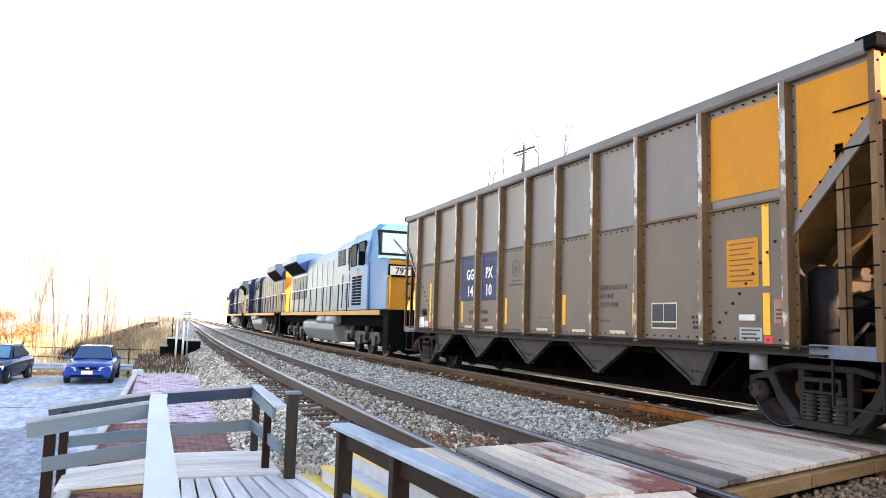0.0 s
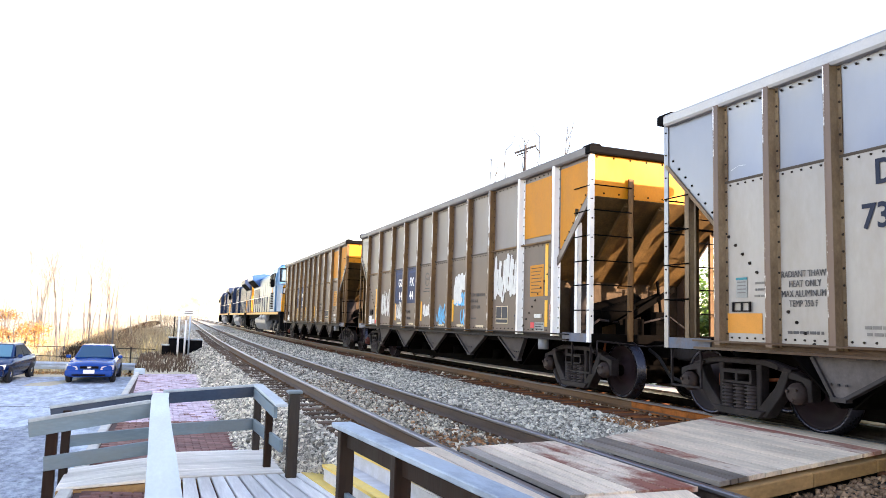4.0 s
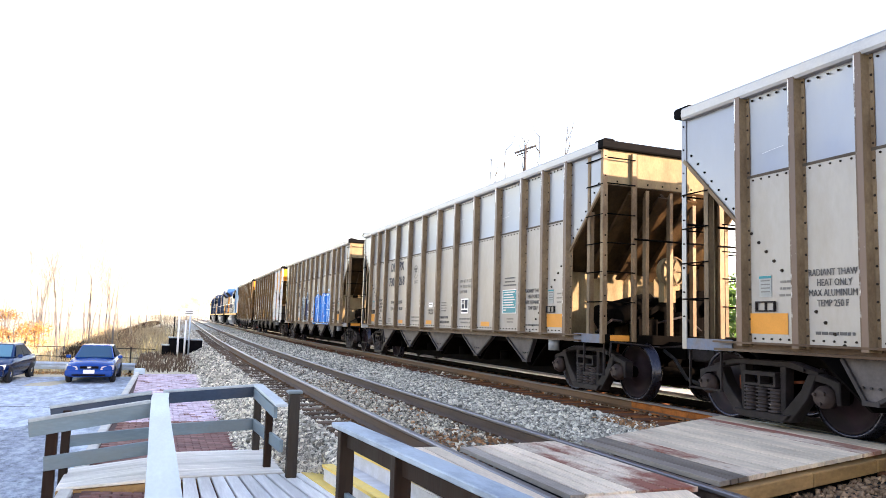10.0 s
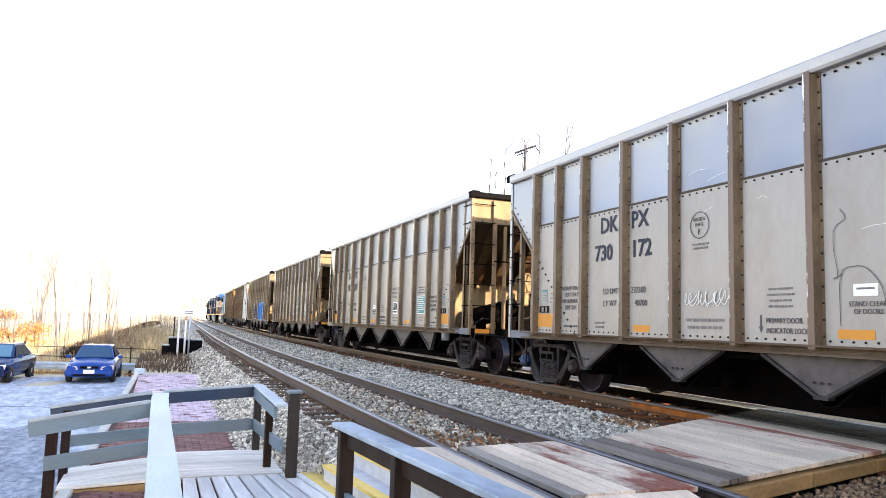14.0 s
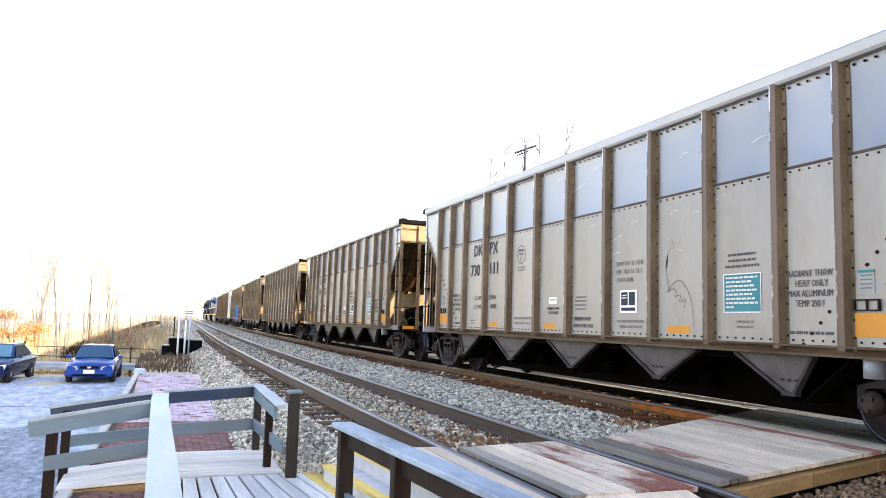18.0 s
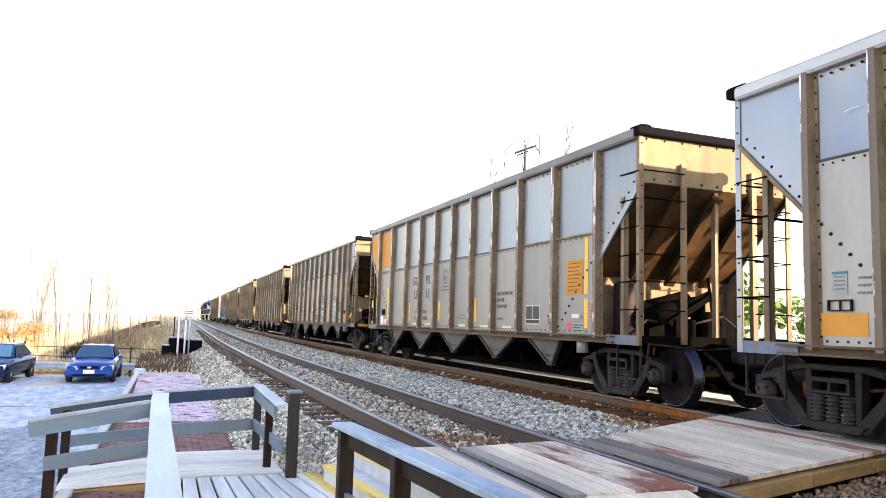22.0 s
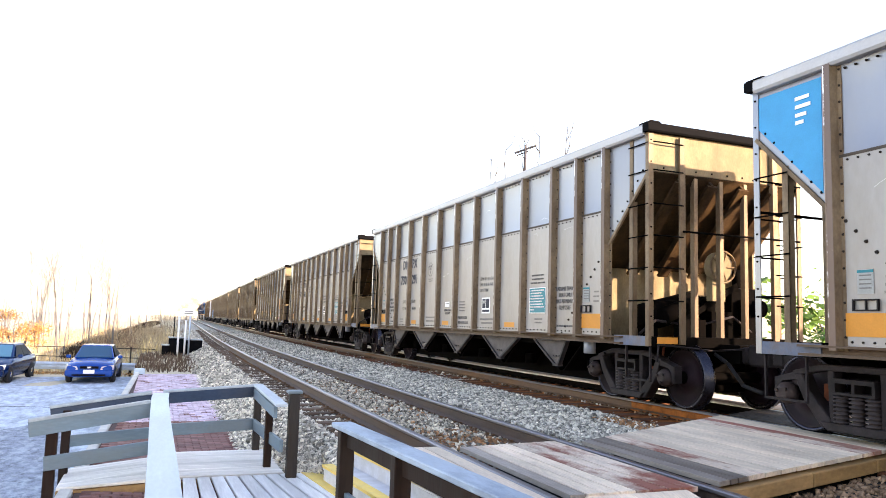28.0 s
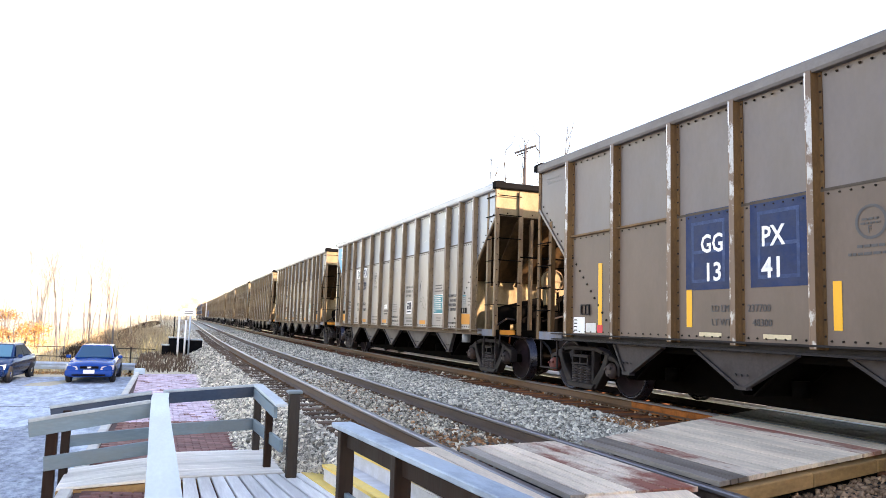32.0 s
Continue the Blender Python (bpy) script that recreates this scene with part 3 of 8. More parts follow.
def coal_car(kind, label, yellow=(), tri=None, pale_posts=(), seam=3.17, silver=False, caps="cap"):
    """An open coal hopper car. yellow: bays with a yellow upper panel; tri: paint of the front and rear end triangles."""
    dk = kind == "dk"
    seam = seam if dk else 2.83
    posts = DK_POSTS if dk else GG_POSTS
    car = thing("coal_hopper_car", label, "hopper car", "coal train")
    low, up = (M["alu_low"], M["alu"]) if dk else (M["silver_low"], M["silver_up"]) if silver else (M["grey"], M["greyup"])
    pm = M["post"] if dk or silver else M["postg"]
    cm = M["chord"] if dk else M["chordg"]
    tri = tri or (None, None)
    end_in = 6.53 if dk else 6.5
    # the slope sheet and the slanting edge of the end panel share one line, z = z_line + (y - 7.62)
    z_line = 3.64 if dk else 3.50
    z_tri = z_line - (7.62 - end_in - 0.08)

    # side panels, bay by bay
    for s in (-1, 1):
        for i in range(len(posts) - 1):
            a, b = posts[i], posts[i + 1]
            w = b - a - 0.14
            mid = (a + b) / 2
            flange = not dk and (i < 2 or i >= len(posts) - 3)
            zs = 2.83 if flange else seam

            def lower(bm):
                dished(bm, 0.012, w, zs - 0.015 - Z_SILL, 0.003)

            def upper(bm):
                dished(bm, 0.004, w, Z_TOP - zs, 0.03)

            def lip(bm):
                box(bm, -0.02, 0.06 if flange else 0.018, -w / 2, w / 2, -0.022, 0.012)
            turn = 0 if s > 0 else 180
            part("lower_panel", shared(f"lower_panel|{w:.2f}|{zs}", low, lower), None, car, at=pose(s * 1.5, mid, Z_SILL, 0, 0, turn))
            u = part("upper_panel", shared(f"upper_panel|{w:.2f}|{zs}", up, upper), None, car, at=pose(s * 1.5, mid, zs, 0, 0, turn))
            if i in yellow:
                part("painted_field", shared(f"painted_field|{w:.2f}|{zs}", M["yellow"], lambda bm: box(bm, 0.0045, 0.008, -w / 2 + 0.04, w / 2 - 0.04, 0.13, Z_TOP - zs - 0.12)), None, u, "orange-yellow painted panel")
            part("seam_lip", shared(f"seam_lip|{w:.2f}|{flange}", pm if flange else M["seam"], lip), None, car, at=pose(s * 1.5, mid, zs, 0, 0, turn))
        # end panels with the slanting lower edge
        for e in (-1, 1):
            def wing(bm):
                slab(bm, [(e * (end_in + 0.08), Z_TOP), (e * 7.64, Z_TOP), (e * 7.64, z_line + 0.02), (e * (end_in + 0.08), z_tri)], 0, -0.015, 0.015)

            def brace(bm):
                bar(bm, (0, e * 7.64, z_line - 0.02), (0, e * (end_in + 0.02), z_tri - 0.09), 0.035, 0.11 if e < 0 and not dk else 0.05, up=(0, e, 1))

            def edge_bolts(bm):
                for k in range(7):
                    q = (k + 0.5) / 7
                    rivet(bm, e * (end_in + 0.10 + q * (7.56 - end_in - 0.10)), z_tri + 0.10 + q * (z_line - z_tri), 0.02)
            w = part("end_panel", shared(f"end_panel|{dk}|{e}", up, wing), None, car, at=(s * 1.5, 0, 0))
            paint = tri[0] if e > 0 else tri[1]
            if paint:
                part("painted_field", shared(f"end_field|{dk}|{e}", M[paint], lambda bm: slab(bm, [(e * (end_in + 0.14), Z_TOP - 0.08), (e * 7.60, Z_TOP - 0.08), (e * 7.60, z_line + 0.10), (e * (end_in + 0.14), z_tri + 0.16)], 0, -0.02, 0.02)), None, w, "painted triangular end panel")
            tagged(part("bolt_row", shared(f"bolt_row|{dk}|{e}", M["dark"], edge_bolts), None, w, "row of dark bolts along the slant", at=pose(s * 0.016, 0, 0, 0, 0, 0) @ Matrix.Diagonal((s, 1, 1, 1))), kind="stuff")
            part("slant_brace", shared(f"slant_brace|{dk}|{e}", pm if dk else up, brace), None, car, at=(s * 1.52, 0, 0))
        # posts
        for i, y in enumerate(posts):
            def hat(bm):
                slab(bm, [(-0.02, -0.115), (-0.02, 0.115), (0.0, 0.115), (0.0, 0.066), (POST_OUT, 0.046), (POST_OUT, -0.046), (0.0, -0.066), (0.0, -0.115)], 2, 1.03, 4.24)
            mat = M["white"] if i in pale_posts and s < 0 else pm
            p = part("side_post", shared("side_post", mat, hat), None, car, at=pose(s * 1.514, y, 0, 0, 0, 0 if s > 0 else 180))
            if s < 0:
                part("post_face", shared(f"post_face|{i % 4}", M["white" if i in pale_posts else "worndk" if dk else "worn"], lambda bm: box(bm, POST_OUT - 0.002, POST_OUT + 0.003, -0.045, 0.045, 1.04 - 0.001 * (i % 4), 4.23)), None, p, "face of the post rubbed to bare metal")
                part("edge_wear", shared(f"edge_wear|{i % 4}", M["edgewear"], lambda bm: box(bm, POST_OUT + 0.003, POST_OUT + 0.005, -0.045, -0.030, 1.05 - 0.001 * (i % 4), 4.22)), None, p, "bright worn edge of the post")

        def sill(bm):
            slab(bm, [(-0.06, 0.96), (0.07, 0.96), (0.07, 0.99), (-0.02, 0.99), (-0.02, 1.06), (0.09, 1.06), (0.09, 1.085), (-0.06, 1.085)], 1, -7.0, 7.0)
        part("side_sill", shared("side_sill", M["sill"] if dk or silver else M["truck"], sill), None, car, at=pose(s * 1.52, 0, 0, 0, 0, 0 if s > 0 else 180))

        def chord(bm):
            slab(bm, [(-0.10, 4.20), (0.07, 4.20), (0.09, 4.235), (0.09, 4.34), (0.07, 4.37), (-0.10, 4.37)], 1, -7.60, 7.60)
        part("top_chord", shared("top_chord", cm, chord), None, car, "pale top chord along the rim", at=pose(s * 1.52, 0, 0, 0, 0, 0 if s > 0 else 180))

        def rivets(bm):
            for j, y in enumerate(posts):
                for k in range(17):
                    z = 1.18 + k * 0.186
                    rivet(bm, y - 0.093, z, 0.018)
                    rivet(bm, y + 0.093, z, 0.018)
                if dk and j % 2:
                    for k in range(6):
                        rivet(bm, y - 0.093, 3.26 + k * 0.09, 0.02)
            for i in range(len(posts) - 1):
                a, b = posts[i], posts[i + 1]
                n = 7 if b - a > 1 else 5
                for k in range(n):
                    y = a + 0.17 + (b - a - 0.34) * k / (n - 1)
                    for z in (1.13, (seam if dk or 1 < i < len(posts) - 3 else 2.83) - 0.055, Z_TOP - 0.07):
                        rivet(bm, y, z, 0.016, 0.016)
            # slanting row of bolts where the slope sheet meets the side
            for k in range(12):
                if k in (5, 6, 7) and dk:
                    continue
                for q in (1, -1):
                    rivet(bm, q * (6.40 - 0.118 * k), 2.44 - 0.123 * k, 0.024, 0.02)
        tagged(part("riveting", shared(f"riveting|{dk}", M["bolt"], rivets), None, car, "rows of dark rivet heads", at=pose(s * 1.512, 0, 0, 0, 0, 0 if s > 0 else 180)), kind="stuff")

        # hopper bays under the sill
        for k, y in enumerate(HOPPERS):
            lo, hi = -0.86, 0.86
            if k == 0:
                lo = -0.34
            if k == 4:
                hi = 0.34

            def vee(bm):
                slab(bm, [(lo, 0.95), (hi, 0.95), (0.09, 0.52), (-0.09, 0.52)], 0, -0.02, 0.02)

            def rib(bm):
                bar(bm, (0, lo, 0.95), (0, -0.07, 0.51), 0.09, 0.04)
                bar(bm, (0, hi, 0.95), (0, 0.07, 0.51), 0.09, 0.04)
                bar(bm, (0, -0.1, 0.50), (0, 0.1, 0.50), 0.10, 0.05)
                for q in (-0.10, 0.0, 0.10):
                    tube(bm, (-0.022, q, 0.66), (-0.038, q, 0.66), 0.016, n=6)
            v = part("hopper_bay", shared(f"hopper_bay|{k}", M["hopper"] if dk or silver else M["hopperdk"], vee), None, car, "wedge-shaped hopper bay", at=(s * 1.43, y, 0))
            part("edge_rib", shared(f"edge_rib|{k}", M["ribedge"], rib), None, v, at=pose(s * 0.01, 0, 0) @ Matrix.Diagonal((-s, 1, 1, 1)))

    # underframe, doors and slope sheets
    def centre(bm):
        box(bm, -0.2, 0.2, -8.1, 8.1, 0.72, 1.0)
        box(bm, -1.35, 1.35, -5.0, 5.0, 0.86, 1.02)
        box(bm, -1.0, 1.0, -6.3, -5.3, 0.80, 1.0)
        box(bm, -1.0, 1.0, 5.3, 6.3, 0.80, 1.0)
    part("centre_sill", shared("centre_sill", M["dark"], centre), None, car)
    # beams drawn low and black to close off bright ground beyond
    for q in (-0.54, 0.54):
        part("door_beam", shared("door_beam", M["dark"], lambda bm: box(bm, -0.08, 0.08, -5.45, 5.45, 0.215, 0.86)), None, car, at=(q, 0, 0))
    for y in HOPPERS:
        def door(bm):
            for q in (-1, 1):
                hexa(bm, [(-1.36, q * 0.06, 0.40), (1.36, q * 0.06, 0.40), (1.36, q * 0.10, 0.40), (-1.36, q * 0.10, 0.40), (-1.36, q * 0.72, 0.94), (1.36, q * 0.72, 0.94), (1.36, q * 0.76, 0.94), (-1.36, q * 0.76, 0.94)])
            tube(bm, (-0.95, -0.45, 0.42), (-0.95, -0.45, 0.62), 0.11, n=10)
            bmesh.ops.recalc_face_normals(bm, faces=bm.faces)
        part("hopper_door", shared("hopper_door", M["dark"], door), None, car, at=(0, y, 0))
    dz = z_line - 3.64
    for e in (-1, 1):
        def sheet(bm):
            hexa(bm, [(-1.49, 6.22, 2.28 + dz), (1.49, 6.22, 2.28 + dz), (1.49, 6.28, 2.23 + dz), (-1.49, 6.28, 2.23 + dz), (-1.49, 7.60, 3.66 + dz), (1.49, 7.60, 3.66 + dz), (1.49, 7.66, 3.62 + dz), (-1.49, 7.66, 3.62 + dz)])

        def upper_end(bm):
            box(bm, -1.49, 1.49, 7.61, 7.65, 3.64 + dz, 4.28)

        def end_bolts(bm):
            for k in range(9):
                rivet(bm, -1.25 + 0.3125 * k, 3.70 + dz, 0.02, 0.014)
                if not dk:
                    rivet(bm, -1.4 + 0.35 * k, 4.20, 0.022, 0.014)

        def wall(bm):
            box(bm, -1.47, 1.47, 6.20, 6.25, 1.05, 2.28 + dz)

        def ribs(x):
            def f(bm):
                hexa(bm, [(x - 0.03, 6.3, 2.26 + dz), (x + 0.03, 6.3, 2.26 + dz), (x + 0.03, 6.42, 2.14 + dz), (x - 0.03, 6.42, 2.14 + dz), (x - 0.03, 7.58, 3.62 + dz), (x + 0.03, 7.58, 3.62 + dz), (x + 0.03, 7.68, 3.50 + dz), (x - 0.03, 7.68, 3.50 + dz)])
                hexa(bm, [(x - 0.10, 6.41, 2.14 + dz), (x + 0.10, 6.41, 2.14 + dz), (x + 0.10, 6.44, 2.11 + dz), (x - 0.10, 6.44, 2.11 + dz), (x - 0.10, 7.66, 3.51 + dz), (x + 0.10, 7.66, 3.51 + dz), (x + 0.10, 7.69, 3.48 + dz), (x - 0.10, 7.69, 3.48 + dz)])
            return f

        def rim(bm):
            slab(bm, [(7.601, 4.24), (7.73, 4.24), (7.75, 4.26), (7.75, 4.36), (7.73, 4.378), (7.601, 4.378)], 0, -1.61, 1.61)

        def platform(bm):
            box(bm, -1.495, 1.495, 7.42, 7.68, 0.94, 1.10)
            box(bm, -1.45, 1.45, 6.27, 7.42, 1.0, 1.03)
            for x in (-1.48, 1.40):
                box(bm, x, x + 0.08, 6.6, 7.45, 0.94, 1.10)

        def coupler(bm):
            box(bm, -0.16, 0.16, 7.6, 8.25, 0.72, 0.98)
            box(bm, -0.2, 0.2, 8.25, 8.63, 0.70, 1.02)
            box(bm, -0.22, -0.06, 8.5, 8.72, 0.72, 1.0)
            soften(bm, 0.03)

        def hose(bm):
            pts = [Vector((0.32, 7.7, 0.85)), Vector((0.34, 8.0, 0.72)), Vector((0.34, 8.3, 0.42)), Vector((0.3, 8.62, 0.34))]
            for a, b in zip(pts, pts[1:]):
                tube(bm, a, b, 0.03, n=6)

        def lever(bm):
            tube(bm, (1.42, 7.74, 0.98), (0.45, 7.80, 0.90), 0.016, n=6)
            tube(bm, (0.45, 7.80, 0.90), (0.30, 8.30, 0.95), 0.016, n=6)
            tube(bm, (1.42, 7.74, 0.98), (1.44, 7.74, 0.72), 0.016, n=6)
        face = pose(0, 0, 0, 0, 0, 0 if e > 0 else 180)
        slope, wallm = (M["slope"], M["endwall"]) if dk or silver else (M["slopeg"], M["endwallg"])
        part("slope_sheet", shared(f"slope_sheet|{dk}", slope, sheet), None, car, "dusty sloping end sheet", at=face)
        es = part("end_sheet", shared(f"end_sheet|{dk}|{tri[1] if e < 0 else tri[0]}", M["yellow"] if (tri[0] if e > 0 else tri[1]) == "yellow" else M["endtan"], upper_end), None, car, at=face)
        tagged(part("bolt_row", shared(f"end_bolts|{dk}", M["dark"], end_bolts), None, es, "row of dark bolts", at=Matrix(((0, 1, 0, 0), (1, 0, 0, 7.65), (0, 0, 1, 0), (0, 0, 0, 1)))), kind="stuff")
        part("end_wall", shared(f"end_wall|{dk}", wallm, wall), None, car, at=face)
        for x in ((-0.95, -0.32, 0.32, 0.95) if dk else (-0.75, 0.0, 0.75)):
            part("slope_rib", shared(f"slope_rib|{x}|{dk}", slope, ribs(x)), None, car, at=face)
        part("end_chord", shared("end_chord", M["black"], rim), None, car, "dark end rim", at=face)

        def corner_cap(bm):
            slab(bm, [(-0.14, 4.37), (0.10, 4.37), (0.10, 4.39), (0.05, 4.41), (-0.10, 4.41), (-0.14, 4.39)], 1, -0.18, 0.08)
            soften(bm, 0.01)
        for s in (-1, 1):
            part("corner_cap", shared("corner_cap", M["black"], corner_cap), None, car, "black rounded cap on the rim's corner", at=pose(s * 1.50, e * 7.66, 0) @ Matrix.Diagonal((s, e, 1, 1)))
        pf = part("end_platform", shared("end_platform", M["dark"], platform), None, car, at=face)
        for s in (-1, 1):
            part("corner_plate", shared("corner_plate", M["blueplate"], lambda bm: box(bm, -0.012, 0.012, 6.75, 7.66, 0.95, 1.10)), None, pf, "blue-grey corner plate", at=(s * 1.512, 0, 0))
        if dk:
            part("orange_patch", shared("end_patch", M["orange"], lambda bm: box(bm, 1.02, 1.40, 7.681, 7.688, 0.99, 1.09)), None, pf, "orange reflective patch")
        part("coupler", shared("coupler", M["truck"], coupler), None, car, "cast steel knuckle coupler", at=face)
        part("air_hose", shared("air_hose", M["rubber"], hose), None, car, "rubber air hose", at=face)
        part("uncoupling_lever", shared("uncoupling_lever", M["truck"], lever), None, car, "bent uncoupling lever", at=face)
        # corner posts, end posts, ladders
        white_end = e < 0 and 0 in pale_posts
        for s in (-1, 1):
            def corner(bm):
                slab(bm, [(-0.03, -0.065), (0.05, -0.065), (0.05, 0.025), (0.035, 0.025), (0.035, -0.05), (-0.03, -0.05)], 2, 0.95, 4.24)

            def corner_bolts(bm):
                for k in range(9):
                    rivet(bm, 0.0, 1.4 + k * 0.34, 0.016)
            cp = part("corner_post", shared("corner_post", M["white"] if white_end and s < 0 else pm if not dk or e < 0 else up, corner), None, car, at=pose(s * 1.48, e * 7.62, 0, 0, 0, {(1, 1): 90, (-1, 1): 180, (-1, -1): 270, (1, -1): 0}[(s, e)]))
            tagged(part("bolt_row", shared("corner_bolts", M["dark"], corner_bolts), None, cp, "row of dark bolts", at=(0.05, -0.02, 0)), kind="stuff")
        for x, z1 in (((-0.39, 4.25), (0.11, 4.25), (0.62, 4.25)) if dk else ((0.0, 4.0),) if silver else ()):
            def mid_post(bm):
                box(bm, -0.035, 0.035, -0.03, 0.03, 1.0, z1)
                box(bm, -0.012, 0.012, -0.09, -0.03, 1.0, z1)
            part("end_post", shared(f"end_post|{z1}", pm, mid_post), None, car, at=face @ Matrix.Translation((x, 7.61, 0)))
        levels = ((1.64, 2.14, 2.63, 3.12, 3.64) if dk else (1.50, 1.94, 2.36, 2.80, 3.24))[:5 if e < 0 else 4]
        for s in (-1, 1):
            if (s, e) == (1, 1):
                continue

            def stile(h):
                def f(bm):
                    box(bm, -0.02, 0.02, -0.05, 0.05, 0.98, h)
                    box(bm, -0.06, 0.02, -0.05, -0.035, 0.98, h)
                return f
            sm = M["white"] if white_end and s < 0 else pm
            lad = part("ladder", shared(f"ladder|{dk}|{e}", sm, stile(3.2 if e > 0 else 4.22 if dk else 3.32)), None, car, "grab ladder", at=pose(s * 1.5, e * 7.20, 0) @ Matrix.Diagonal((s, 1, 1, 1)))
            part("stile", shared(f"stile|{dk}", pm, stile(4.2 if dk else 3.85)), None, lad, at=pose(-0.56 if dk else -0.78, e * 0.50, 0, 0, 0, 90 * e))
            for z in levels + (((4.08,) if dk else (3.68,)) if e < 0 else ()):
                part("rung", shared(f"rung|e|{dk}", M["dark"], lambda bm: tube(bm, (0, 0, 0), (0.56 if dk else 0.78, 0, 0), 0.011, n=6)), None, lad, at=(-0.56 if dk else -0.78, e * 0.53, z))
                part("rung", shared("rung|s", M["dark"], lambda bm: tube(bm, (0, -0.05, 0), (0, 0.46, 0), 0.011, n=6)), None, lad, at=pose(0.04, 0, z) @ Matrix.Diagonal((1, e, 1, 1)))

            def step(bm):
                for yy in (-0.3, 0.3):
                    bar(bm, (0, yy, 0.96), (0, yy, 0.42), 0.035, 0.02)
                bar(bm, (0, -0.3, 0.43), (0, 0.3, 0.43), 0.06, 0.025)
            part("sill_step", shared("sill_step", M["truck"], step), None, car, at=(s * 1.46, e * 7.3, 0))
        if dk:
            part("cross_bar", shared("cross_bar", M["dark"], lambda bm: tube(bm, (-1.45, 7.73, 2.72), (0.95, 7.73, 2.72), 0.018, n=6)), None, car, at=face)

    # brake gear on the rear platform
    def tank(bm):
        lathe(bm, [(-0.62, 0.10), (-0.56, 0.24), (0.56, 0.24), (0.62, 0.10)], (1, 0, 0.25), (-0.35, -6.62, 1.52), n=16)
        box(bm, -0.8, -0.7, -6.8, -6.4, 1.0, 1.25)
        box(bm, 0.1, 0.2, -6.8, -6.4, 1.0, 1.40)

    def cylinder(bm):
        tube(bm, (-0.75, -7.0, 1.42), (-0.2, -7.0, 1.62), 0.15, 0.13, n=14)
        tube(bm, (-0.2, -7.0, 1.62), (0.35, -7.05, 1.85), 0.04, n=6)
        bar(bm, (-0.6, -7.2, 1.30), (0.7, -7.1, 1.98), 0.03, 0.10)
        box(bm, -0.5, -0.1, -7.25, -6.95, 1.03, 1.38)

    def wheel(bm):
        n = 20
        for k in range(n):
            a, b = k * math.tau / n, (k + 1) * math.tau / n
            tube(bm, (0.32 * math.cos(a), 0, 0.32 * math.sin(a)), (0.32 * math.cos(b), 0, 0.32 * math.sin(b)), 0.018, n=5, cap=False)
        for k in range(5):
            a = k * math.tau / 5
            tube(bm, (0, 0.03, 0), (0.32 * math.cos(a), 0, 0.32 * math.sin(a)), 0.015, n=5)
        lathe(bm, [(-0.02, 0.05), (0.08, 0.05)], (0, 1, 0), n=10)

    def housing(bm):
        lathe(bm, [(0.03, 0.20), (0.06, 0.25), (0.16, 0.25), (0.22, 0.18)], (0, 1, 0), n=16)
        box(bm, -0.13, 0.13, 0.10, 0.24, -0.55, -0.15)
        tube(bm, (0.05, 0.2, -0.5), (0.05, 0.2, -1.2), 0.02, n=6)

    def valve(bm):
        box(bm, -0.35, 0.1, -0.15, 0.15, 0, 0.5)
        tube(bm, (-0.3, 0.0, 0.5), (-0.3, 0.0, 0.75), 0.12, n=12)
        tube(bm, (0.0, 0.0, 0.5), (0.0, 0.1, 1.1), 0.03, n=6)
        soften(bm, 0.01)

    def pipes(bm):
        pts = [(-1.3, -7.1, 1.12), (-0.9, -7.0, 1.35), (-0.2, -7.15, 1.28), (0.5, -7.2, 1.45), (1.0, -7.1, 1.2)]
        for a, b in zip(pts, pts[1:]):
            tube(bm, a, b, 0.022, n=6)
    part("air_reservoir", shared("air_reservoir", M["dark"], tank), None, car, "dark air reservoir")
    part("brake_cylinder", shared("brake_cylinder", M["dark"], cylinder), None, car)
    if dk:
        # tan of wheel and housing stands for sunlight falling on them
        part("hand_brake_wheel", shared("hand_brake_wheel", M["post"], wheel), None, car, "tan hand brake wheel", at=pose(0.04, -7.50, 2.24) @ Matrix.Diagonal((0.8, 1, 0.8, 1)))
        part("brake_housing", shared("brake_housing", M["endtan"], housing), None, car, "round hand brake housing, tan for the sun on it", at=(0.04, -7.50, 2.24))
        def stand(bm):
            box(bm, 0.72, 1.28, -6.95, -6.60, 1.03, 1.95)
            tube(bm, (0.80, -7.0, 1.95), (0.80, -7.0, 2.25), 0.09, n=10)
            tube(bm, (1.12, -7.0, 1.60), (1.12, -7.22, 1.60), 0.15, n=12)
            box(bm, 0.85, 1.02, -7.12, -6.95, 1.15, 1.75)
            soften(bm, 0.015)
        part("valve_stand", shared("valve_stand", M["dark"], stand), None, car, "black control valve on its stand")
    else:
        part("vertical_tank", shared("vertical_tank", M["truck"], lambda bm: lathe(bm, [(1.03, 0.14), (1.08, 0.20), (1.95, 0.20), (2.02, 0.10)], (0, 0, 1), (-1.0, -6.55, 0), n=14)), None, car, "upright brake tank")
    part("brake_valve", shared("brake_valve", M["dark"], valve), None, car, at=(0.55, -6.9, 1.03))
    part("brake_pipe", shared("brake_pipe", M["truck"], pipes), None, car, "bent brake pipe over the platform")
    part("release_box", shared("release_box", M["locogrey"], lambda bm: tube(bm, (0, 0, 0), (0, 0, 0.22), 0.105, n=12)), None, car, "pale grey box under the sill", at=(-1.44, -5.92, 0.76))
    for y in (-6.62, 6.62):
        truck(car, y, caps)
    return car


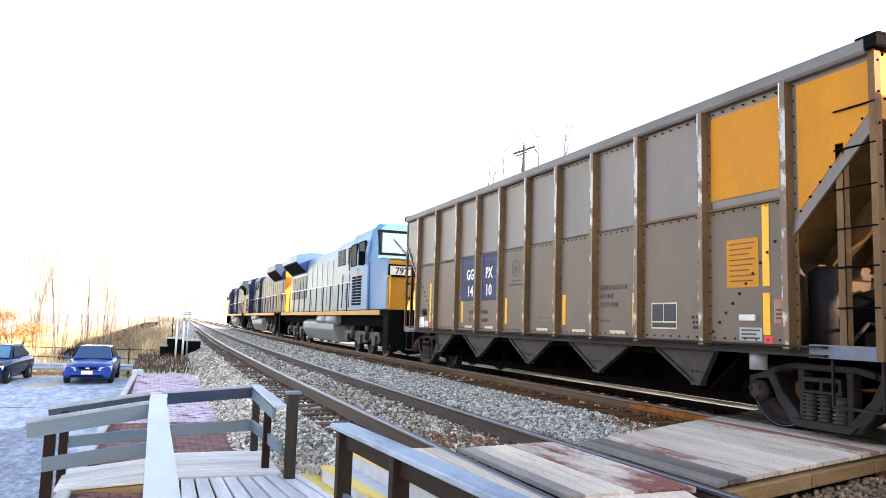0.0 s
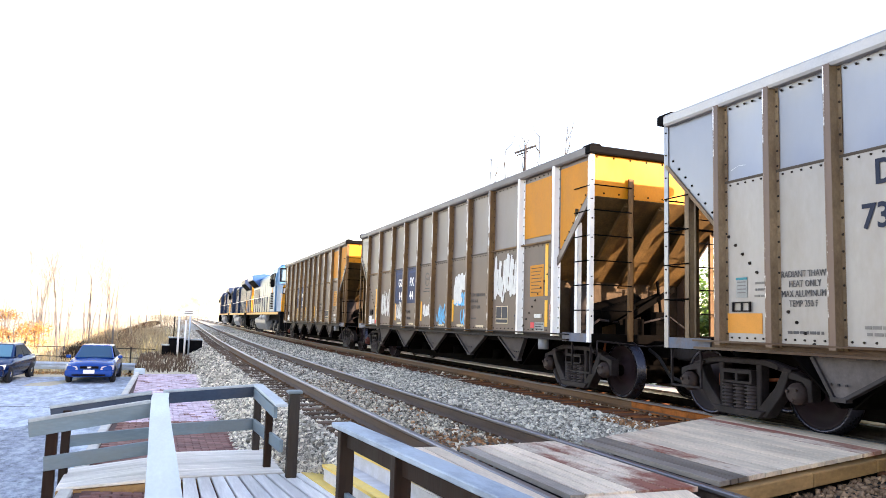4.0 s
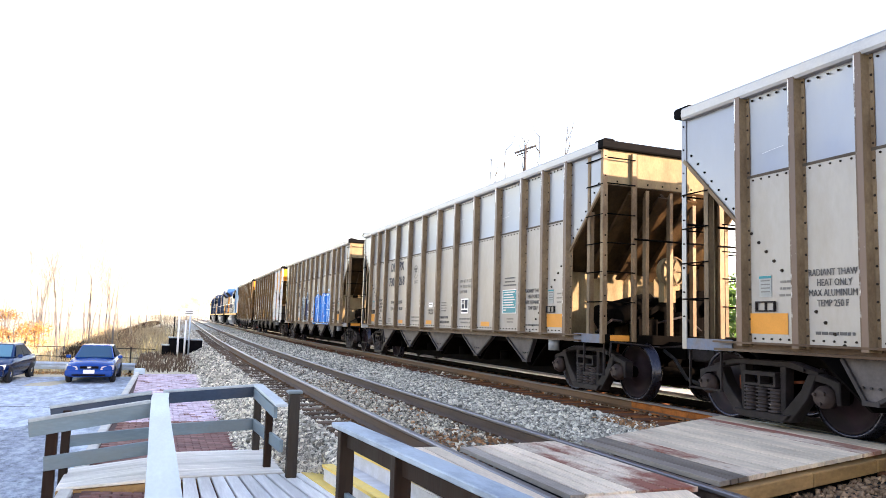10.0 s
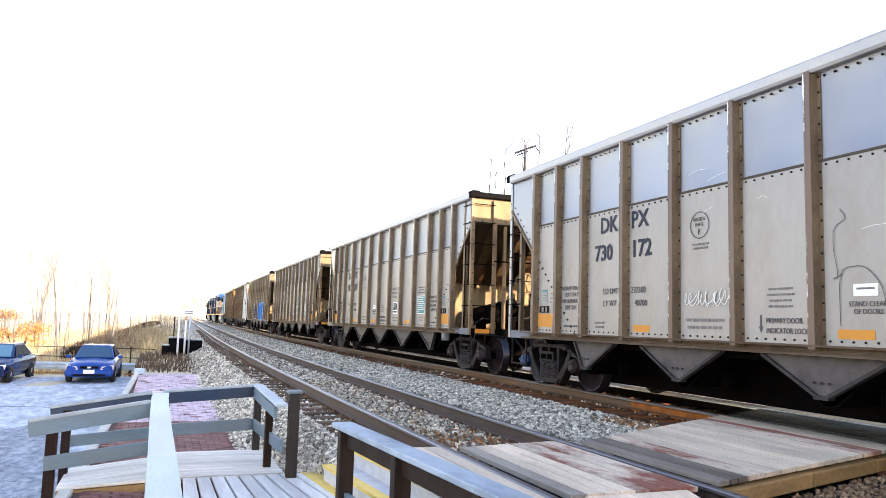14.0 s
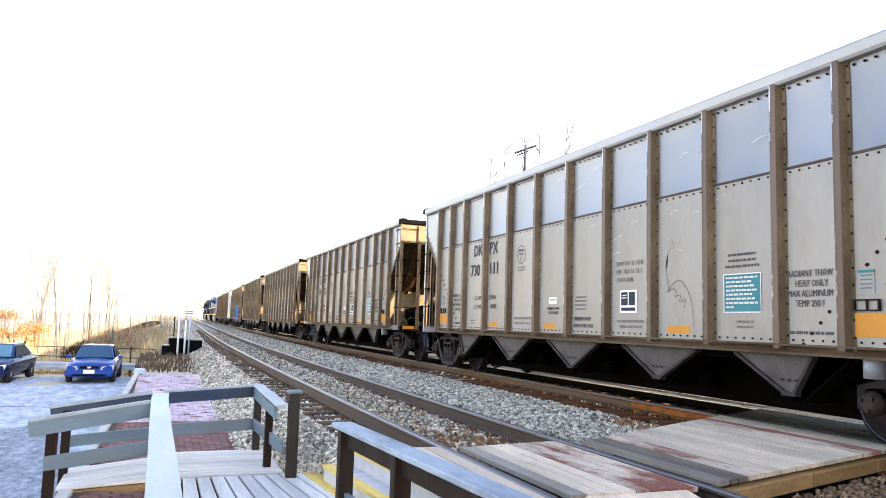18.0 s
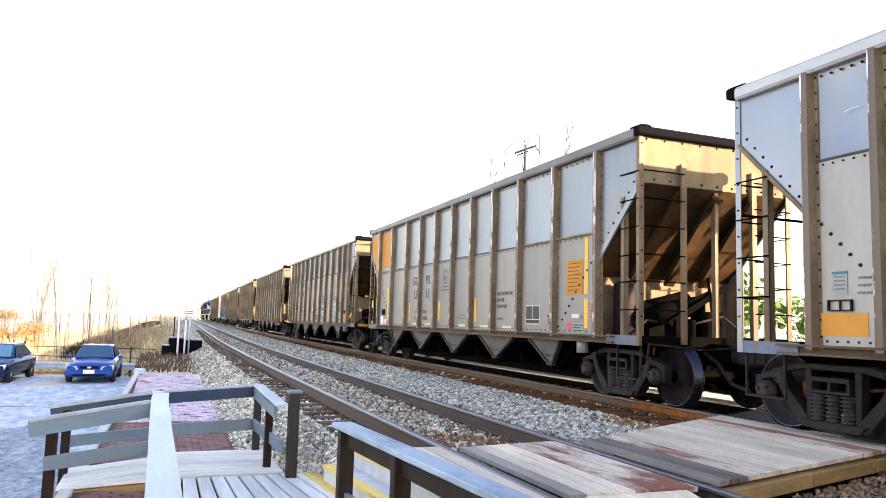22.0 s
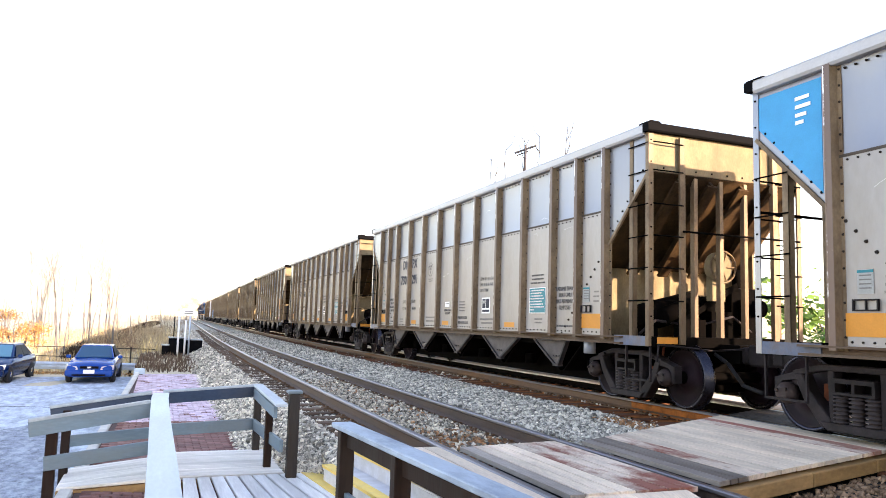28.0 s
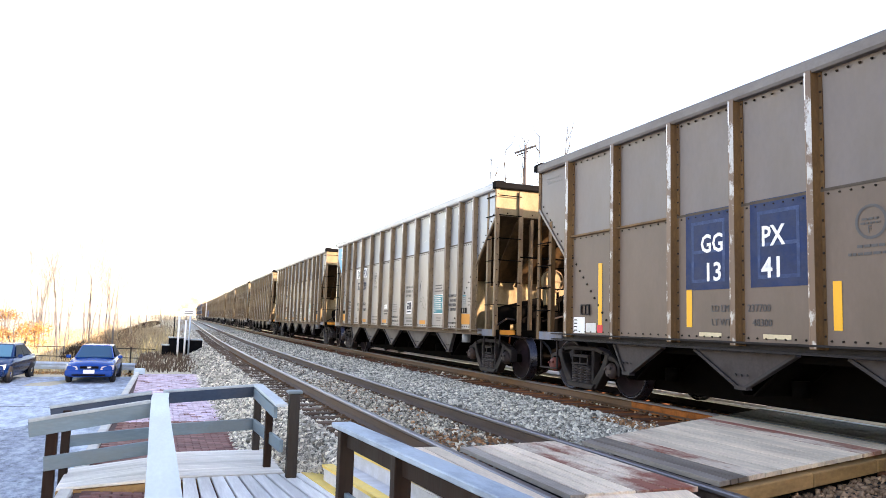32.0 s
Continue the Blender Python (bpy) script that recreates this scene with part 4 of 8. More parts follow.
def bars_block(car, d, z, w, rows, mat, h=0.035, gap=0.055):
    """Small stencilled lines that cannot be read: rows of short plain bars."""
    for k in range(rows):
        ww = w * (1 - 0.25 * abs(math.sin(k * 2.1 + d)))

        def dashes(bm, ww=ww, k=k):
            rnd = random.Random(round(ww * 100) + k)
            x = 0.0
            while x < ww:
                n = rnd.uniform(0.6, 3.2) * h
                box(bm, x, min(ww, x + n), 0, h, 0, 0.004)
                x += n + rnd.uniform(0.3, 0.8) * h
        tagged(part("stencil_line", shared(f"stencil_line|{ww:.2f}|{h}|{k}", mat, dashes), None, car, at=on_side(d + (w - ww) / 2, z - k * gap, 0.001)), kind="stuff")


def words(car, text, d, z, h, mat, squeeze=0.85):
    part("lettering", lettering(text, h, mat, squeeze), None, car, at=on_side(d, z, 0.0065))


def plate(car, name, d, z, w, h, mat, label="", proud=0.001):
    return part(name, flat(name, w, h, mat), None, car, label, at=on_side(d, z, proud))


def ring(bm, r, t):
    for k in range(24):
        a, b = k * math.tau / 24, (k + 1) * math.tau / 24
        pts = [(r * math.cos(a), r * math.sin(a)), (r * math.cos(b), r * math.sin(b)), ((r + t) * math.cos(b), (r + t) * math.sin(b)), ((r + t) * math.cos(a), (r + t) * math.sin(a))]
        v = [bm.verts.new((p[0], p[1], 0.003)) for p in pts]
        bm.faces.new(v)


def pen_tag(car, d, z, mat, lines):
    """Thin pen strokes on the side, each a run of points from its own corner."""
    for pts in lines:
        bm = bmesh.new()
        ribbon(bm, curve_through(pts, 4), 0.008, 0.0, d)
        part("pen_stroke", bm, mat, car, "thin dark pen stroke", at=on_side(d, z, -0.004))


def dk_marks(car, left, right, top=("DK", "PX"), placards=False, swapped=False, tag=None, weights=("237300", "48700"), scratches=14):
    ink = M["navy"]
    rs = random.Random(int(right) if right.isdigit() else 5)
    for k in range(scratches):
        d, z, n = rs.uniform(1.3, 13.6), rs.choice((rs.uniform(3.25, 3.95), rs.uniform(2.3, 3.0))), rs.uniform(0.12, 0.40)
        if min(abs(d + q * n - (7.75 - p)) for p in DK_POSTS for q in (0, 1)) < 0.12:
            continue
        bm = bmesh.new()
        ribbon(bm, [(0, 0), (n * 0.5, rs.uniform(0.02, 0.06)), (n, rs.uniform(-0.02, 0.08))], rs.uniform(0.003, 0.006), 0.0)
        part("scratch", bm, M["scratch"], car, "bright curved scratch", at=on_side(d, z, 0.0045))
    if placards:
        plate(car, "placard", 3.28, 2.76, 0.62, 0.34, M["white"], "white lettering panel")
        plate(car, "placard", 4.26, 2.76, 0.44, 0.34, M["white"], "white lettering panel")
    for k, (txt, num) in enumerate(zip(top, (left, right))):
        words(car, txt, 3.44 if k == 0 else 4.30, 2.79, 0.27, ink, 0.95)
        words(car, num, (3.28 if len(num) > 2 else 3.48) if k == 0 else 4.30, 2.33, 0.27, ink, 0.92 if len(num) > 2 else 1.0)
    words(car, "LD LMT", 3.54, 1.76, 0.10, M["ink"], 0.9)
    words(car, weights[0], 4.30, 1.76, 0.10, M["ink"], 0.9)
    words(car, "LT WT", 3.54, 1.56, 0.10, M["ink"], 0.9)
    words(car, weights[1], 4.40, 1.56, 0.10, M["ink"], 0.9)
    bars_block(car, 3.28, 1.27, 0.30, 2, M["paleink"], 0.035, 0.07)
    part("plate_mark", shared("plate_mark|dk", M["ink"], lambda bm: ring(bm, 0.175, 0.016)), None, car, "stencilled ring", at=on_side(5.86, 2.66, 0.001))
    words(car, "EXCEEDS", 5.74, 2.72, 0.048, M["ink"])
    words(car, "PLATE", 5.78, 2.645, 0.048, M["ink"])
    words(car, "F", 5.83, 2.53, 0.085, M["ink"])
    bars_block(car, 5.68, 2.38, 0.38, 2, M["paleink"], 0.028, 0.055)
    first, second = (7.86, 6.62) if swapped else (6.66, 7.80)
    for d, w in ((4.36, 0.40), (first + 0.16, 0.44), (10.48, 0.46)):
        plate(car, "orange_patch", d, 1.16, w, 0.105, M["orange"], "orange reflective patch")
    for d in (1.32, 13.52):
        plate(car, "orange_patch", d, 1.19, 0.58, 0.25, M["orange"], "orange reflective patch")
    bars_block(car, 5.5, 1.33, 0.9, 2, M["paleink"], 0.04, 0.10)
    # door release wording
    at = second + (0.40 if swapped else 0.12)
    bars_block(car, at, 1.72, 0.44, 4, M["paleink"], 0.026, 0.07)
    words(car, "PRIMARY DOOR", at, 1.32, 0.068, M["ink"], 0.78)
    words(car, "INDICATOR LOCK", at, 1.20, 0.068, M["ink"], 0.78)
    part("arrow", shared("arrow", M["ink"], lambda bm: slab(bm, [(0, 0.22), (0.03, 0.22), (0.03, 0.08), (0.05, 0.08), (0.015, 0), (-0.02, 0.08), (0, 0.08)], 2, 0, 0.003)), None, car, at=on_side(second + (0.30 if swapped else 0.98), 1.2, 0.001))
    # stand-clear notice
    n = plate(car, "small_sign", first + 0.36, 1.62, 0.29, 0.13, M["white"], "small white placard with a grey bar")
    part("sign_bar", flat("sign_bar", 0.21, 0.02, M["paleink"]), None, n, at=(0.04, 0.07, 0.003))
    words(car, "STAND CLEAR", first + 0.30, 1.51, 0.058, M["ink"], 0.85)
    words(car, "OF DOORS", first + 0.36, 1.43, 0.058, M["ink"], 0.85)
    # dimensions and data stencil
    for k, line in enumerate(("EXW  0-7  H  12-8", "EW  10-8  H  13-3", "CU FT 4200")):
        words(car, line, 9.20, 2.20 - k * 0.13, 0.078, M["paleink"], 0.82)
    q = plate(car, "consolidated_stencil", 9.30, 1.45, 0.44, 0.36, M["white"], "black and white data stencil")
    part("stencil_field", flat("stencil_field", 0.165, 0.21, M["navy"]), None, q, at=(0.04, 0.12, 0.003))
    part("stencil_field", flat("stencil_field", 0.16, 0.21, M["navy"]), None, q, at=(0.235, 0.12, 0.003))
    part("stencil_field", flat("stencil_bar", 0.36, 0.05, M["navy"]), None, q, at=(0.04, 0.035, 0.003))
    part("stencil_line", flat("stencil_line", 0.12, 0.018, M["dimwhite"]), None, q, at=(0.06, 0.27, 0.0065))
    part("stencil_line", flat("stencil_line", 0.12, 0.018, M["dimwhite"]), None, q, at=(0.06, 0.23, 0.0065))
    bars_block(car, 9.2, 1.30, 0.75, 2, M["paleink"], 0.04, 0.085)
    t = plate(car, "teal_placard", 11.60, 1.45, 0.64, 0.50, M["teal"], "teal placard with a white rim and white lines")
    part("placard_rim", shared("placard_rim", M["white"], lambda bm: [box(bm, 0, 0.64, 0, 0.012, 0.003, 0.006), box(bm, 0, 0.64, 0.488, 0.50, 0.003, 0.006), box(bm, 0, 0.012, 0.012, 0.488, 0.003, 0.006), box(bm, 0.628, 0.64, 0.012, 0.488, 0.003, 0.006)]), None, t, "white rim")
    for k in range(8):
        tagged(part("placard_line", shared(f"placard_line|{k}", M["dimwhite"], lambda bm: [box(bm, q * 0.045, q * 0.045 + 0.028 + 0.012 * ((q * 7 + k * 3) % 2), 0, 0.024, 0, 0.003) for q in range(12 - (k * 5) % 3 if k < 7 else 3)]), None, t, at=(0.045, 0.435 - k * 0.054, 0.003)), kind="stuff")
    bars_block(car, 11.62, 2.18, 0.60, 3, M["ink"], 0.03, 0.075)
    bars_block(car, 11.78, 1.32, 0.36, 2, M["paleink"], 0.03, 0.065)
    for d0 in (2.20, 12.64):
        for k, line in enumerate(("RADIANT THAW", "HEAT ONLY", "MAX ALUMINUM", "TEMP 250 F")):
            words(car, line, d0 + (0.0 if k in (0, 2) else 0.11), 1.86 - k * 0.115, 0.080, M["ink"], 0.74)
        bars_block(car, d0 + 0.02, 1.20, 0.62, 1, M["ink"], 0.035, 0.06)
    for d in (1.45, 13.55):
        n = plate(car, "notice", d + 0.02, 1.64, 0.19, 0.26, M["palenotice"], "small grey notice with a green heading")
        part("notice_heading", flat("notice_heading", 0.19, 0.03, M["teal"]), None, n, at=(0, 0.225, 0.003))
        for k in range(4):
            part("notice_line", flat("notice_line", 0.14, 0.014, M["paleink"]), None, n, at=(0.025, 0.19 - k * 0.045, 0.003))
        part("card_holder", shared("card_holder", M["truck"], lambda bm: [box(bm, 0, 0.3, 0, 0.016, 0, 0.03), box(bm, 0, 0.3, 0.11, 0.126, 0, 0.03), box(bm, 0, 0.016, 0.016, 0.11, 0, 0.03), box(bm, 0.284, 0.3, 0.016, 0.11, 0, 0.03), box(bm, 0.142, 0.158, 0.016, 0.11, 0, 0.02)]), None, car, "small card holder frame", at=on_side(d - 0.03, 1.46, 0.001))
        bars_block(car, d + 0.32, 1.80, 0.2, 3, M["paleink"], 0.028, 0.08)
    if tag == "arch":
        pen_tag(car, 10.42, 1.24, M["stencil"], [[(0.14, 1.28), (0.20, 1.17), (0.07, 1.08), (0.02, 0.86), (0.08, 0.55), (0.04, 0.52), (0.16, 0.56)], [(0.09, 0.54), (0.20, 0.64), (0.34, 0.66), (0.50, 0.50), (0.58, 0.28), (0.60, 0.02)], [(0.18, 0.56), (0.26, 0.50), (0.22, 0.44), (0.34, 0.46), (0.32, 0.36), (0.44, 0.40), (0.42, 0.28)]])
        part("pen_blot", shared("pen_blot", M["navy"], lambda bm: slab(bm, [(0, 0), (0.04, 0.12), (0.05, 0.26), (0.01, 0.16)], 2, 0, 0.003)), None, car, "dark pen blot", at=on_side(10.43, 2.06, 0.001))
    elif tag == "early":
        pen_tag(car, 7.94, 1.30, M["stencil"], [[(0.14, 1.28), (0.20, 1.17), (0.07, 1.08), (0.05, 0.86), (0.10, 0.55), (0.04, 0.52), (0.16, 0.56)], [(0.12, 0.0), (0.13, 0.55), (0.30, 0.64), (0.46, 0.60), (0.62, 0.40), (0.68, 0.05)]])


def gg_marks(car, left, right, field=True, weights=("237700", "48300")):
    for k, (txt, num) in enumerate((("GG", left), ("PX", right))):
        d = 4.36 if k == 0 else 5.56
        if field:
            f = plate(car, "lettering_field", d, 1.76, 0.88, 1.09, M["navyfield"], "navy painted lettering field")
            part("rubbed_frame", shared("rubbed_frame", M["navyrub"], lambda bm: [box(bm, 0.12, 0.76, y, y + 0.045, 0.003, 0.006) for y in (0.10, 0.50, 0.90)] + [box(bm, x, x + 0.045, y, y + 0.355, 0.003, 0.006) for x in (0.12, 0.715) for y in (0.145, 0.545)]), None, f, "rubbed pale outline round the lettering")
        ink = M["white"] if field else M["navy"]
        if not field:
            plate(car, "pale_patch", d + (0.30 if k == 0 else 0.12), 2.18, 0.52, 0.40, M["rubbed"], "paler rubbed field behind the lettering")
            plate(car, "pale_patch", d + (0.30 if k == 0 else 0.12), 1.72, 0.52, 0.40, M["rubbed"], "paler rubbed field behind the numerals")
        words(car, txt, d + (0.30 if k == 0 else 0.18), 2.27, 0.25, ink)
        words(car, num, d + (0.36 if k == 0 else 0.18), 1.88, 0.25, ink, 1.0)
    words(car, "LD LMT", 4.86, 1.46, 0.095, M["ink"], 0.9)
    words(car, weights[0], 5.50, 1.46, 0.095, M["ink"], 0.95)
    words(car, "LT WT", 4.86, 1.28, 0.095, M["ink"], 0.9)
    words(car, weights[1], 5.58, 1.28, 0.095, M["ink"], 0.95)
    part("plate_mark", shared("plate_mark", M["ink"], lambda bm: ring(bm, 0.155, 0.032)), None, car, "stencilled ring", at=on_side(7.23, 2.40, 0.001))
    words(car, "F", 7.19, 2.28, 0.085, M["ink"])
    bars_block(car, 7.10, 2.42, 0.24, 2, M["ink"], 0.022, 0.045)
    bars_block(car, 7.02, 2.13, 0.46, 1, M["ink"], 0.03)
    bars_block(car, 6.90, 2.05, 0.70, 1, M["ink"], 0.03)
    for d, z, h in ((2.2, 1.25, 1.04), (4.40, 1.25, 0.52), (6.78, 1.25, 0.54), (9.14, 1.25, 0.55), (11.24, 1.25, 0.52), (13.86, 1.78, 1.01), (13.86, 1.19, 0.51)):
        plate(car, "yellow_strip", d - 0.03, z, 0.11, h, M["strip"], "yellow reflective strip")
    for d in (4.62, 5.75, 8.15, 9.45, 10.6):
        plate(car, "pale_patch", d, 1.13, 0.42, 0.055, M["cream"], "cream painted patch")
    bars_block(car, 8.1, 1.40, 0.6, 2, M["paleink"], 0.03, 0.08)
    for k, line in enumerate(("EXW 10-8 H 12-8", "EW 10-8", "CU FT 4244")):
        words(car, line, 10.32, 1.84 - k * 0.14, 0.085, M["ink"], 0.85)
    bars_block(car, 10.3, 1.32, 0.35, 1, M["ink"], 0.035, 0.14)
    q = plate(car, "consolidated_stencil", 11.68, 1.23, 0.57, 0.38, M["cream"], "black data stencil with pale border")
    part("stencil_field", flat("stencil_field", 0.25, 0.25, M["stencil"]), None, q, at=(0.02, 0.11, 0.003))
    part("stencil_field", flat("stencil_field", 0.26, 0.25, M["stencil"]), None, q, at=(0.29, 0.11, 0.003))
    part("stencil_field", flat("stencil_bar", 0.53, 0.07, M["stencil"]), None, q, at=(0.02, 0.02, 0.003))
    bars_block(car, 12.55, 1.38, 0.25, 3, M["navy"], 0.04, 0.07)
    t = plate(car, "orange_notice", 13.23, 1.78, 0.54, 0.62, M["yellow"], "faded orange notice")
    for k in range(8):
        part("notice_line", flat("notice_line", 0.44 - 0.05 * (k % 3), 0.016, M["postg"]), None, t, at=(0.05, 0.55 - k * 0.068, 0.003))
    wl = plate(car, "white_label", 13.44, 1.11, 0.37, 0.165, M["palenotice"], "scuffed pale label with grey lines")
    for k in range(3):
        part("label_bar", flat("label_bar", 0.30 - 0.06 * (k % 2), 0.02, M["stencil"]), None, wl, at=(0.035, 0.12 - k * 0.048, 0.003))
    part("latch_box", shared("latch_box", M["dimwhite"], lambda bm: [box(bm, 0, 0.26, 0, 0.075, 0, 0.03), box(bm, 0.02, 0.24, 0.015, 0.05, 0.03, 0.034)]), None, car, "small white latch box", at=on_side(13.46, 1.36, 0.001))
    plate(car, "red_label", 13.84 if right == "10" else 13.27, 1.07 if right == "10" else 1.16, 0.14, 0.11, M["red"], "small red label")
    rl = plate(car, "red_label", 14.00, 1.33, 0.17, 0.29, M["plankred"], "dull red label with dark lines")
    for k in range(3):
        part("label_bar", flat("label_bar", 0.12, 0.02, M["stencil"]), None, rl, at=(0.025, 0.05 + k * 0.05, 0.003))
    w = plate(car, "white_label", 1.40, 1.10, 0.36, 0.28, M["white"], "white label with dark bars")
    for k in range(4):
        part("label_bar", flat("label_bar", 0.10, 0.02, M["stencil"]), None, w, at=(0.02, 0.04 + 0.06 * k, 0.003))
    plate(car, "white_label", 1.80, 1.12, 0.30, 0.16, M["dimwhite"], "scuffed pale label")
    plate(car, "red_label", 2.14, 1.12, 0.16, 0.13, M["red"], "small red label")
    part("card_holder", shared("card_holder|gg", M["truck"], lambda bm: [box(bm, 0, 0.26, 0, 0.02, 0, 0.03), box(bm, 0, 0.26, 0.16, 0.18, 0, 0.03), box(bm, 0, 0.02, 0.02, 0.16, 0, 0.03), box(bm, 0.24, 0.26, 0.02, 0.16, 0, 0.03), box(bm, 0.12, 0.135, 0.02, 0.16, 0, 0.02)]), None, car, "small card holder frame", at=on_side(1.66, 1.42, 0.001))
    bars_block(car, 0.35, 4.02, 0.6, 2, M["paleink"], 0.03, 0.08)


M["navyrub"] = material("rubbed_navy_paint", (0.045, 0.075, 0.17), 0.6, 0.0, 0.3, 6, 60, 0.0, (0.012, 0.028, 0.09), amount=0.7, edge=(0.4, 0.6))
M["rubbed"] = material("rubbed_silver_sheet", (0.27, 0.26, 0.255), 0.5, 0.2, 0.12, 3, 40, 0.0, (0.20, 0.19, 0.185), amount=0.7)
M["cream"] = material("cream_paint", (0.60, 0.50, 0.34), 0.6, 0.0, 0.12, 4, 50, 0.0)


def relief(x):
    """How far the side stands proud at this distance behind the front corner."""
    off = min(abs(x - (7.75 - p)) for p in DK_POSTS)
    return POST_OUT + 0.012 if off < 0.05 else 0.012 + POST_OUT * (0.072 - off) / 0.022 if off < 0.072 else 0.012


def ribbon(bm, pts, w, z, d0=None):
    """A flat brush stroke through points (along, up), lying on posts and panels alike when d0 is given."""
    fine = [Vector(pts[0])]
    for a, b in zip(pts, pts[1:]):
        a, b = Vector(a), Vector(b)
        n = max(1, int((b - a).length / 0.05))
        fine += [a.lerp(b, (k + 1) / n) for k in range(n)]
    left, right = [], []
    for i, p in enumerate(fine):
        a, b = fine[max(0, i - 1)], fine[min(len(fine) - 1, i + 1)]
        d = (b - a).normalized() if (b - a).length else Vector((1, 0))
        nrm = Vector((-d.y, d.x)) * w / 2
        up = z + (relief(d0 + p.x) if d0 is not None else 0) + 0.00006 * i
        left.append(bm.verts.new((p.x + nrm.x, p.y + nrm.y, up)))
        right.append(bm.verts.new((p.x - nrm.x, p.y - nrm.y, up)))
    for i in range(len(fine) - 1):
        bm.faces.new((right[i], right[i + 1], left[i + 1], left[i]))


def blot(bm, cx, cy, rx, ry, z, d0, power=0.5):
    """A rounded filled shape, sliced so that it follows the relief of the side."""
    n = max(6, int(2 * rx / 0.04))
    prev = None
    for k in range(n + 1):
        t = -1 + 2 * k / n
        h = ry * max(0.02, (1 - abs(t) ** (1 / power * 1.2))) ** power
        up = z + relief(d0 + cx + t * rx)
        row = (bm.verts.new((cx + t * rx, cy - h, up)), bm.verts.new((cx + t * rx, cy + h, up)))
        if prev:
            bm.faces.new((prev[0], row[0], row[1], prev[1]))
        prev = row


def loop_pts(cx, cy, rx, ry, a0=0, a1=360, n=18):
    return [(cx + rx * math.cos(radians(a0 + (a1 - a0) * k / n)), cy + ry * math.sin(radians(a0 + (a1 - a0) * k / n))) for k in range(n + 1)]


def curve_through(pts, n=7):
    """A smooth line through points."""
    out = []
    for i in range(len(pts) - 1):
        p0, p1, p2, p3 = (Vector(pts[max(0, i - 1)]), Vector(pts[i]), Vector(pts[i + 1]), Vector(pts[min(len(pts) - 1, i + 2)]))
        for k in range(n):
            t = k / n
            out.append(tuple(0.5 * (2 * p1 + (p2 - p0) * t + (2 * p0 - 5 * p1 + 4 * p2 - p3) * t * t + (3 * p1 - p0 - 3 * p2 + p3) * t ** 3)))
    return out + [tuple(pts[-1])]


